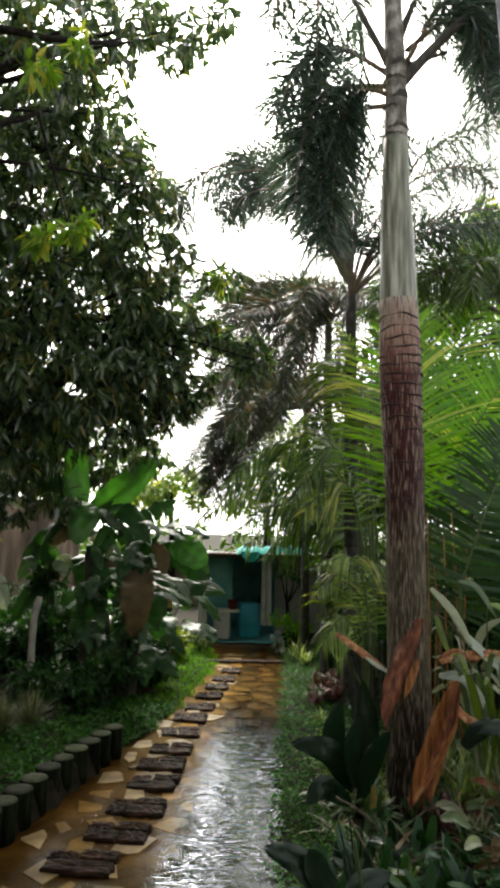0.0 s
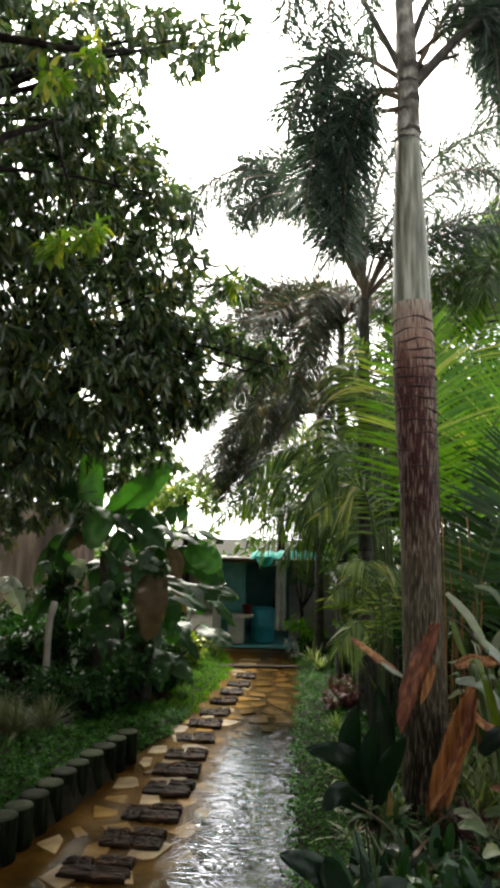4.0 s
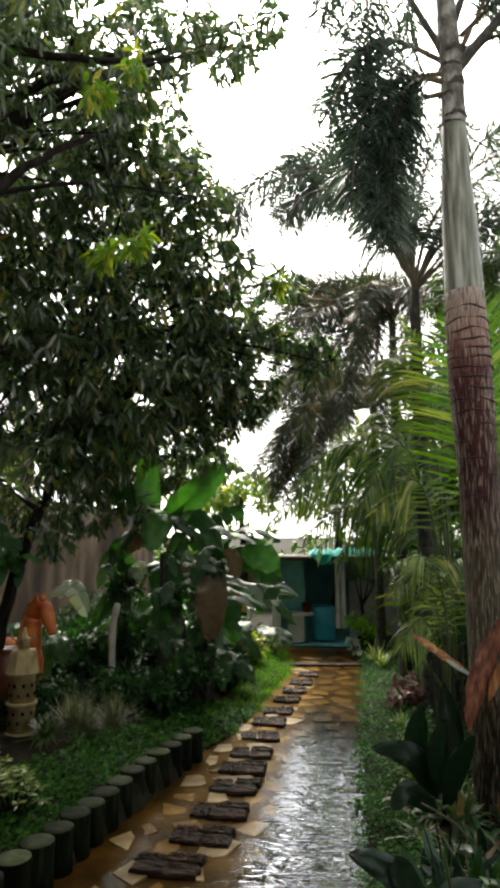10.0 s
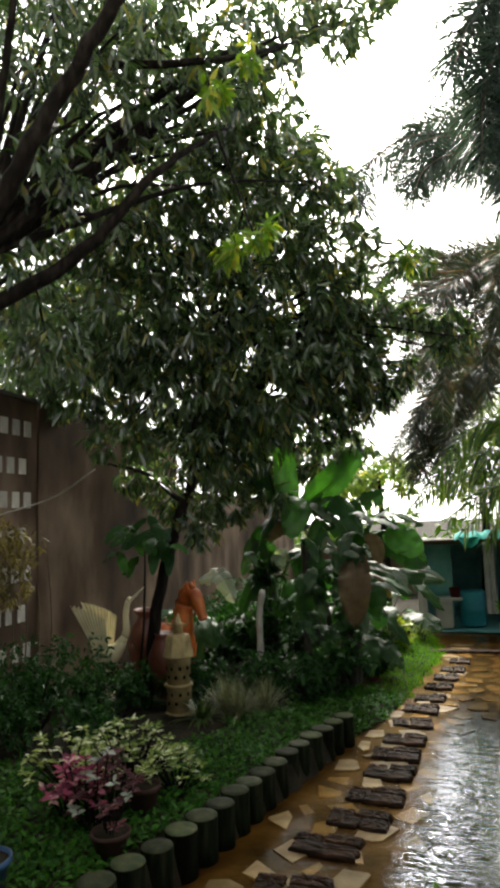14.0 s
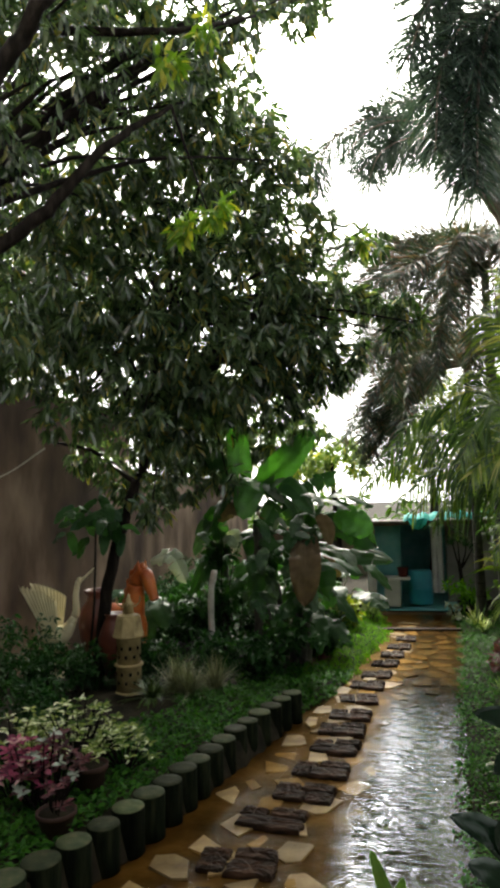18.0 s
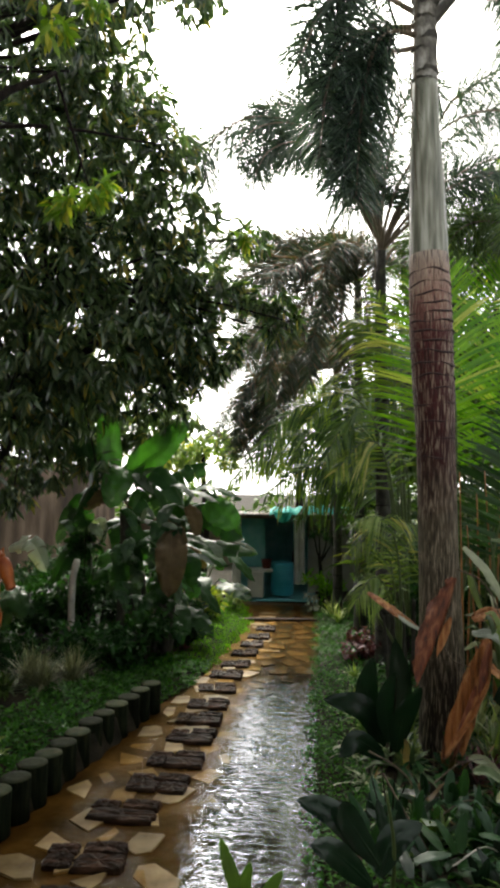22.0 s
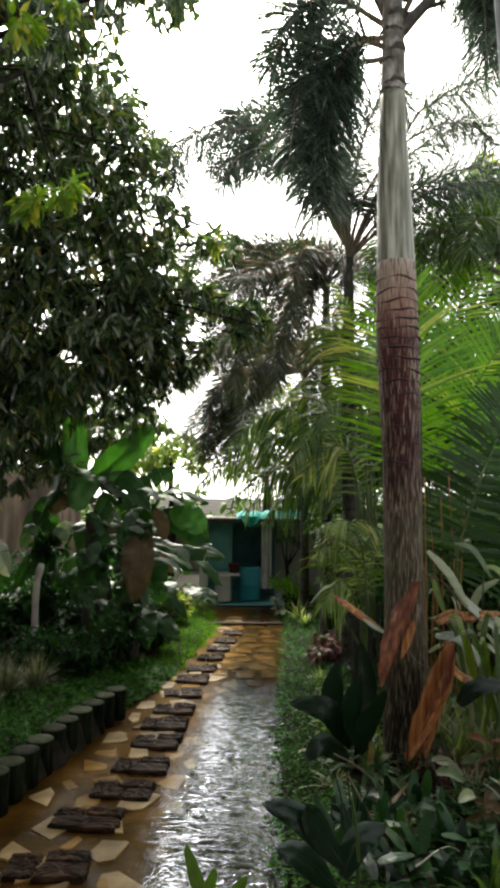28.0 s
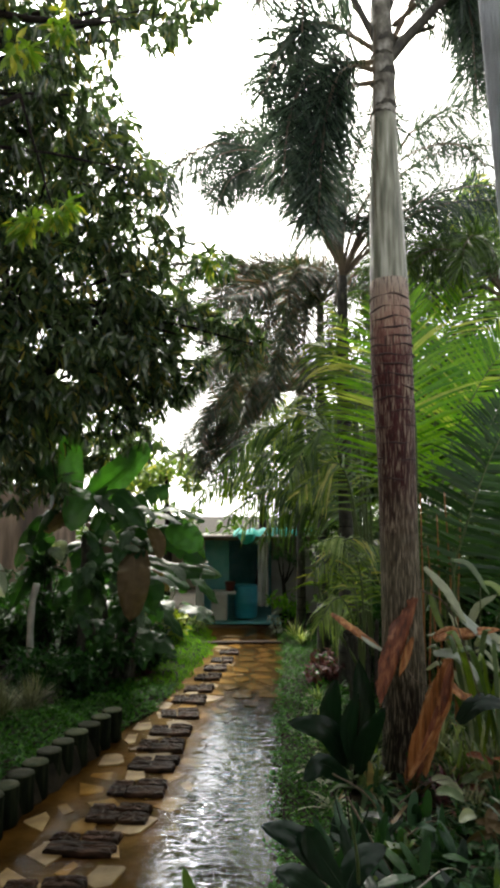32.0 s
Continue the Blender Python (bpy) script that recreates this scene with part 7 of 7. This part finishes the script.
def strap_plant():
    t = thing("heliconia", "pale green strap leaves arching out beside the palm trunk", "plant", 2.2, 6.3, 0.08)
    for pts, w, mat in (([(1.76, 6.40, 1.88), (1.93, 6.30, 1.68), (2.08, 6.20, 1.38)], 0.11, STRAPPALE), ([(1.98, 6.30, 1.53), (2.16, 6.20, 1.34), (2.41, 6.10, 1.12)], 0.11, PALE), ([(1.77, 6.20, 1.12), (1.98, 6.10, 1.10), (2.21, 6.00, 0.78)], 0.12, PALE),
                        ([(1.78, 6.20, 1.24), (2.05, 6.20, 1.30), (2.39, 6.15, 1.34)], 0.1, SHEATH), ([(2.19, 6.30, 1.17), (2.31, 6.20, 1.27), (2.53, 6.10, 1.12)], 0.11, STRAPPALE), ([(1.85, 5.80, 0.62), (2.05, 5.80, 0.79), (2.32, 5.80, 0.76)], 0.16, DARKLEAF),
                        ([(2.12, 6.40, 1.04), (2.27, 6.50, 1.45), (2.49, 6.50, 1.61)], 0.08, STRAPPALE), ([(1.82, 6.45, 1.62), (1.86, 6.40, 1.45), (1.96, 6.30, 1.16)], 0.08, LIME), ([(2.3, 6.4, 1.75), (2.42, 6.3, 1.7), (2.6, 6.2, 1.4)], 0.09, LIME), ([(2.05, 6.5, 1.95), (2.2, 6.4, 1.9), (2.35, 6.3, 1.62)], 0.08, STRAP)):
        limb(t, [(0, 0, 0), (0.0, 0, 0.3), np.array(pts[0]) - np.array((2.2, 6.3, 0.08))], 0.012, 0.007, STALK, "stalk", 5)
        blade_along(t, pts, w, mat, SKY)


strap_plant()


def arching_straps():
    t = thing("crinum", "grey-green strap leaves arching over one another beside the trunk", "plant", 2.25, 6.05, 0.07)
    low, high = np.array((1.74, 6.10, 0.69)), np.array((2.41, 6.20, 1.50))
    for i in range(22):
        tip = low + (high - low) * rng.uniform(0, 1, 3) + (0, rng.uniform(-0.4, 0.5), 0)
        root = np.array((2.25, 6.05, 0.15)) + rng.normal(0, 0.12, 3) * (1, 1, 0)
        mid = root * 0.35 + tip * 0.65 + np.array((0, 0, 0.3))
        blade_along(t, [root, mid, tip], rng.uniform(0.035, 0.065), (STRAPPALE, STRAP, STRAP, COCO, STRAPPALE, COCODARK)[i % 6], SKY, 0.3, 0.02, rib=0.004)


arching_straps()


def rubber_plant():
    t = thing("rubber_plant", "dark glossy broad-leaved plant beside the palm", "plant", 0.95, 5.75, 0.08)
    limb(t, [(0, 0, 0), (0.02, 0, 0.35), (0.05, 0, 0.75)], 0.018, 0.01, BARK, "stem", 6)
    for pts, w in (([(0.90, 5.80, 0.23), (0.73, 5.75, 0.56), (0.38, 5.70, 0.65)], 0.24), ([(0.88, 5.80, 0.28), (0.76, 5.80, 0.63), (0.81, 5.80, 0.98)], 0.24), ([(0.93, 5.70, 0.31), (0.90, 5.70, 0.62), (0.98, 5.70, 0.89)], 0.17), ([(0.98, 5.70, 0.23), (1.04, 5.65, 0.51), (1.19, 5.60, 0.80)], 0.2),
                   ([(1.03, 6.00, 0.25), (1.10, 6.10, 0.65), (1.07, 6.20, 1.06)], 0.24), ([(0.87, 5.60, 0.22), (0.65, 5.50, 0.38), (0.49, 5.40, 0.29)], 0.2)):
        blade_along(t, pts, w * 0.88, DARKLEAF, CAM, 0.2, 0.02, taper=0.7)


rubber_plant()
for x, y in ((0.72, 5.45), (0.82, 4.95), (0.66, 6.1), (0.95, 5.2)):
    tuft("spider_plant", "pale arching spider plant at the groundcover's edge", x, y, 40, 0.36, 0.018, STRAPPALE, (15, 75), 0.7, group="spider plants along the path")


def glossy_shrub():
    """The low shrub with rounded grey-green leaves by the water."""
    t = thing("low_shrub", "low shrub with rounded glossy grey-green leaves", "shrub", 0.75, 4.55, 0.06)
    for i in range(70):
        a, e = rng.uniform(0, 6.28), rng.uniform(15, 80)
        h = rng.uniform(0.04, 0.34)
        b = np.array((0.9 + rng.uniform(-0.38, 0.5), 4.35 + rng.uniform(-0.5, 0.5), h))
        d = np.array((math.cos(a) * math.cos(radians(e)), math.sin(a) * math.cos(radians(e)), math.sin(radians(e))))
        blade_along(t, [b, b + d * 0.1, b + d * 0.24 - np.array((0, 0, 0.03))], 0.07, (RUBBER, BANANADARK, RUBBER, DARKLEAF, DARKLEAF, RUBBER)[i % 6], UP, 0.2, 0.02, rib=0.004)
    for i in range(5):
        limb(t, [(rng.uniform(-0.1, 0.1), rng.uniform(-0.1, 0.1), 0), (rng.uniform(-0.2, 0.2), rng.uniform(-0.2, 0.2), 0.45)], 0.008, 0.004, BARK, "stem", 5)


glossy_shrub()


def dark_spray():
    t = thing("ginger_plant", "dark broad leaves hanging over the water's edge", "plant", 0.62, 3.75, 0.06)
    limb(t, [(0, 0, 0), (0.02, 0, 0.4), (-0.02, 0, 0.7)], 0.014, 0.008, STALK, "stem", 6)
    for pts, w in (([(0.49, 3.70, 0.45), (0.31, 3.70, 0.66), (0.11, 3.70, 0.73)], 0.16), ([(0.55, 3.70, 0.40), (0.40, 3.70, 0.62), (0.35, 3.70, 0.73)], 0.16), ([(0.55, 3.70, 0.35), (0.65, 3.80, 0.49), (0.83, 3.90, 0.53)], 0.16), ([(0.50, 3.60, 0.35), (0.32, 3.50, 0.55), (0.17, 3.40, 0.65)], 0.16)):
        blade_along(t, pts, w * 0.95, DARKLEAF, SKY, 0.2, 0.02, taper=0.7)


dark_spray()
for i in range(64):
    y = rng.uniform(3.8, 7.2)
    x = RX(y) + rng.uniform(0.7, 2.6)
    if abs(x - 1.46) < 0.28 and abs(y - 6) < 0.28:
        continue
    k = i % 6
    # tufts nearer than y 5.2 take darker leaf colours
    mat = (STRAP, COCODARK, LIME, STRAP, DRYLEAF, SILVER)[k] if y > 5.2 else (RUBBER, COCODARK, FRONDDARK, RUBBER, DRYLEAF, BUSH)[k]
    nm = ("dracaena", "dracaena", "spider_plant", "cordyline", "cordyline", "grass_tuft")[k]
    lab = ("dark strap-leaved dracaena under the palms", "green strap-leaved dracaena under the palms", "lime striped spider plant under the palms", "dark cordyline under the palms", "withered brown cordyline under the palms", "pale grassy tuft under the palms")[k]
    tuft(nm, lab, x, y, (22, 26, 40, 24, 20, 60)[k], (0.55, 0.5, 0.36, 0.5, 0.42, 0.4)[k], (0.055, 0.045, 0.022, 0.06, 0.035, 0.014)[k], mat, (15, 85), 0.45, group="strap plants under the palms")
for i in range(26):
    x, y = rng.uniform(1.5, 3.0), rng.uniform(4.2, 6.3)
    if abs(x - 1.46) < 0.32 and abs(y - 6) < 0.35:
        continue
    k = i % 4
    # strap and grass tufts at the near end take darker leaf colours
    tuft(("spider_plant", "cordyline", "dracaena", "grass_tuft")[k], ("pale striped strap plant in the undergrowth", "reddish cordyline in the undergrowth", "grey-green dracaena with arching leaves", "thin pale grass tuft in the undergrowth")[k],
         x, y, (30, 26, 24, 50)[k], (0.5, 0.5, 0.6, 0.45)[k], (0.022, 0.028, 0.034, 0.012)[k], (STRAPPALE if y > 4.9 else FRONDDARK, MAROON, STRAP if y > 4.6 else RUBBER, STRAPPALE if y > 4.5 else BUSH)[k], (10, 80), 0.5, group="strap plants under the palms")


def leaf_litter():
    """Fallen brown leaves lying on the soil under the palms."""
    for i in range(46):
        x, y = rng.uniform(1.5, 2.6), rng.uniform(4.1, 5.7)
        t = thing("fallen_leaf", "curled brown fallen leaf lying in the undergrowth", "leaf", x, y, 0.2, group="fallen leaves under the palms")
        a, h = rng.uniform(0, 6.28), 0.2 + rng.uniform(0.0, 0.22)
        d = np.array((math.cos(a), math.sin(a), rng.uniform(-0.3, 0.6)))
        b = np.array((x, y, h))
        blade_along(t, [b, b + d * 0.11, b + d * 0.22 - np.array((0, 0, 0.04))], rng.uniform(0.05, 0.09), (DRYLEAF, STRAPPALE, DRYLEAF, SHEATHRED, STRAP)[i % 5], SKY, 0.3, 0.03, rib=0.004, cup=0.6)


leaf_litter()
for i in range(16):
    x, y = 1.78 + 0.055 * i + rng.uniform(-0.05, 0.05), rng.uniform(5.55, 6.75)
    k = i % 4
    tuft(("dracaena", "spider_plant", "dracaena", "grass_tuft")[k], ("pale striped dracaena beside the trunk", "lime spider plant beside the trunk", "grey-green dracaena beside the trunk", "pale dry grass tuft beside the trunk")[k],
         x, y, (20, 34, 22, 46)[k], (0.75, 0.6, 0.85, 0.6)[k], (0.03, 0.022, 0.036, 0.012)[k], (STRAPPALE, LIME, STRAP, SILVER)[k], (30, 85), 0.45, group="strap plants under the palms")


def twigs():
    """Thin dry midribs that lie across the undergrowth."""
    for i in range(16):
        x, y = rng.uniform(0.9, 2.3), rng.uniform(3.9, 5.4)
        t = thing("fallen_twig", "thin pale dry midrib lying across the undergrowth", "twig", x, y, 0.22, group="twigs under the palms")
        a, ln = rng.uniform(-0.9, 0.9), rng.uniform(0.35, 0.9)
        d = np.array((math.cos(a), math.sin(a) * 0.6, rng.uniform(-0.5, 0.7))) * ln
        limb(t, [(0, 0, 0), d * 0.5 + (0, 0, rng.uniform(0.02, 0.16)), d], 0.006, 0.003, (STALKDRY, BONE, STALKDRY)[i % 3], "twig", 5)


twigs()


def rusty_stalks():
    t = thing("dead_palm_stalks", "rusty dead palm stalks standing behind the trunk", "palm stalks", 2.1, 6.9, 0.06)
    for i in range(9):
        x, lean, h = -0.22 + 0.05 * i + rng.uniform(-0.02, 0.02), rng.uniform(-0.12, 0.16), rng.uniform(1.5, 2.7)
        limb(t, [(x, 0.05 * (i % 3), -0.02), (x + lean * 0.4, 0.05 * (i % 3), h * 0.5), (x + lean, 0.05, h)], 0.016, 0.006, (RUSTSTALK, RUSTSTALK, STALK)[i % 3], "stalk", 6)


rusty_stalks()
for y in (6.6, 7.0, 7.4, 7.9, 8.4):
    tuft("spider_plant", "lime striped spider plant beside the groundcover", RX(y) + 0.45 + 0.1 * math.sin(y * 9), y, 44, 0.36, 0.02, LIME, (20, 80), 0.6, group="spider plants along the path")
def sapling():
    t = thing("sapling", "dark bare-stemmed sapling before the grey shed wall", "tree", 0.86, 13.9, 0.04)
    limb(t, [(0, 0, -0.02), (0.0, 0, 0.55), (-0.03, 0, 1.0)], 0.05, 0.035, BARK, "trunk", 8)
    for dx, dz in ((-0.16, 1.5), (-0.05, 1.62), (0.14, 1.5), (0.28, 1.38)):
        limb(t, [(-0.02, 0, 0.85), (dx * 0.6, 0.02, 1.15), (dx, 0.04, dz)], 0.025, 0.01, BARK, "limb", 6)
        put("crown", raw_mesh("sapling_crown", *whorls((dx, 0.04, dz), 0.13, 7, 0.12, 6)), BUSH, t)


sapling()
bush("croton", "dark maroon croton beside the slim palm", "shrub", 1.14, 9.35, 0.34, 0.4, 0.1, 420, MAROON)
bush("shrub", "fresh green shrub beside the shed", "shrub", 0.95, 13.6, 0.4, 0.75, 0.1, 420, GRASS)
bush("shrub", "dark shrub with a few pale leaves beside the shed", "shrub", 0.7, 13.3, 0.22, 0.5, 0.09, 160, PALE)
tuft("dracaena", "cream striped dracaena at the end of the path", 0.98, 12.4, 34, 0.55, 0.03, VARIEG, (35, 85), 0.3)
tuft("dracaena", "cream striped dracaena among the palms", 1.05, 11.9, 30, 0.45, 0.03, VARIEG, (35, 85), 0.3)
for x, y, r, h in ((2.2, 9.4, 0.8, 1.3), (2.7, 10.6, 0.9, 1.6), (3.4, 8.4, 0.9, 1.3), (4.2, 7.2, 0.9, 1.4), (4.6, 9.0, 1.0, 1.8), (3.0, 12.2, 1.0, 1.9), (4.4, 11.2, 1.0, 2.0), (2.1, 12.6, 0.7, 1.2), (3.1, 6.2, 0.7, 0.9), (3.7, 5.4, 0.8, 0.9), (4.8, 5.8, 0.9, 1.5), (1.9, 10.9, 0.6, 0.9)):
    bush("shrub", "dense dark green shrub behind the palms", "shrub", x, y, r, h, 0.15, 1100, BUSH, group="shrubs behind the palms")

for p, r in (((2.98, 9.80, 2.17), 0.7), ((3.35, 9.40, 2.22), 0.8), ((2.84, 10.20, 1.68), 0.7), ((3.43, 9.00, 1.62), 0.8), ((3.51, 10.60, 2.84), 0.7), ((2.63, 10.80, 2.18), 0.6), ((3.92, 10.00, 2.73), 0.8), ((1.63, 11.60, 2.35), 0.6), ((1.99, 11.40, 2.36), 0.7), ((1.77, 12.60, 2.78), 0.7), ((2.57, 11.80, 2.56), 0.7)):
    bush("shrub", "tall leafy dark shrub filling the back of the palm bed", "shrub", p[0], p[1], r, p[2] + 0.25, 0.18, 1000, COCODARK, group="shrubs behind the palms", flat=1.0)

# ---------------------------------------------------------------- beyond the garden
def far_tree(label, x, y, h, clumps, material, leaf=0.24, wide=0.33):
    t = thing("tree", label, "tree", x, y, 0.05)
    limb(t, [(0, 0, 0), (0.1, 0, h * 0.5), (0, 0.1, h)], 0.14, 0.05, BARK, "trunk", 8)
    for p, r in clumps:
        put("crown", raw_mesh("far_crown", *whorls(np.array(p) - np.array((x, y, 0.05)), r, int(90 * r * r) + 10, leaf, 7, wide=wide)), material, t)


far_tree("light green leafy tree beyond the bananas", -1.9, 15.8, 3.2, [((-2.49, 15.80, 3.38), 0.5), ((-1.81, 15.80, 3.54), 0.4), ((-1.23, 15.80, 3.37), 0.3), ((-2.25, 15.80, 2.95), 0.5), ((-3.06, 15.80, 3.13), 0.5), ((-3.59, 15.80, 3.86), 0.6)], FARLEAF, 0.2)
far_tree("light green tree beyond the low wall", -3.2, 18.0, 3.0, [((-1.72, 18.00, 3.68), 0.5), ((-2.50, 18.00, 3.50), 0.6), ((-3.27, 18.00, 3.33), 0.6), ((-1.40, 18.00, 3.22), 0.35), ((-4.06, 18.00, 3.62), 0.7), ((-5.00, 18.00, 3.75), 0.8), ((-6.11, 18.00, 3.88), 0.9)], FARLEAF, 0.24)
far_tree("yellow-green tree catching the light beyond the palms", 4.3, 13.0, 6.0, [((4.74, 13.00, 9.01), 0.45), ((5.21, 13.00, 8.84), 0.6), ((4.68, 13.20, 8.54), 0.5), ((5.38, 13.20, 8.05), 0.7), ((4.84, 13.40, 7.49), 0.6), ((4.11, 13.40, 6.97), 0.5)], BRIGHT, 0.3)
far_tree("green tree behind the palms", 2.6, 14.6, 4.2, [((3.16, 14.60, 5.48), 0.9), ((3.83, 12.50, 4.44), 0.8), ((4.60, 12.80, 5.06), 0.9), ((3.36, 12.80, 5.05), 0.7), ((4.15, 12.20, 3.65), 0.8), ((4.87, 12.40, 4.11), 0.9), ((3.31, 13.00, 6.02), 0.6), ((2.52, 14.60, 4.43), 0.9), ((4.06, 14.60, 4.98), 1.0), ((4.97, 14.60, 5.53), 1.0), ((3.28, 14.60, 3.42), 0.9), ((2.02, 14.60, 3.39), 0.7), ((4.42, 14.60, 3.58), 1.0), ((5.45, 14.60, 3.99), 1.0), ((5.64, 14.60, 6.61), 1.0), ((1.54, 14.80, 2.88), 0.6)], COCODARK, 0.4, 0.22)
far_tree("pale green tree behind the drooping fronds", 0.4, 17.5, 4.2, [((0.41, 17.50, 5.39), 0.7), ((1.19, 17.50, 4.63), 0.8), ((-0.02, 17.50, 4.14), 0.6), ((0.90, 17.50, 3.55), 0.8), ((-0.15, 17.50, 3.23), 0.5)], COCO, 0.55, 0.09)
far_tree("dense dark tree closing the back of the palm bed", 3.4, 15.8, 3.0, [((1.7 + 0.55 * i, 15.8 + 0.3 * (i % 2), 2.5 + 0.7 * (i % 3)), 0.85) for i in range(9)], COCODARK, 0.3, 0.25)
far_hedge = [whorls((x, 24 + 2 * math.sin(x), 1.2 + 0.5 * math.sin(x * 1.7)), 1.5, 70, 0.4, 6) for x in np.arange(-16, 16, 1.5)]
tagged(put("far_greenery", raw_mesh("far_greenery", *merge(far_hedge)), COCODARK), "low dark greenery beyond the garden walls", "greenery", kind="stuff")

# ---------------------------------------------------------------- at the porch
def porch_plant():
    t = thing("porch_plant", "leafy plant with pointed leaves at the porch edge", "plant", -0.1, 2.66, -0.05)
    limb(t, [(0, 0, 0), (0.02, 0, 0.4), (0, 0, 0.8)], 0.016, 0.01, STALK, "stem", 6)
    for pts, w in (([(-0.11, 2.70, 0.72), (-0.17, 2.70, 0.88), (-0.22, 2.70, 1.03)], 0.055), ([(-0.09, 2.70, 0.72), (-0.12, 2.70, 0.84), (-0.10, 2.70, 0.94)], 0.05), ([(-0.08, 2.70, 0.72), (-0.03, 2.70, 0.83), (0.03, 2.70, 0.91)], 0.05), ([(-0.09, 2.70, 0.70), (-0.27, 2.70, 0.78), (-0.36, 2.70, 0.80)], 0.05)):
        blade_along(t, pts, w, COCODARK, CAM, 0.2, 0.01, rib=0.003)


porch_plant()
blind = thing("roll_blind", "grey ribbed outdoor blind hanging at the porch edge", "blind", 1.147, 1.6, 3.05, 0)
put("cloth", corrugated("blind_cloth", 0.95, 1.15, 0.012, 0.0022), BLIND, blind, m=pose(0, 0, 0, 90, 0, 0) @ pose(0, 0, 0, 0, 0, 3.2))
put("bottom_rail", block("bottom_rail", 0.97, 0.03, 0.03, 0.008), BLIND, blind, m=pose(0, 0, -0.02, 0, -3.2, 0))
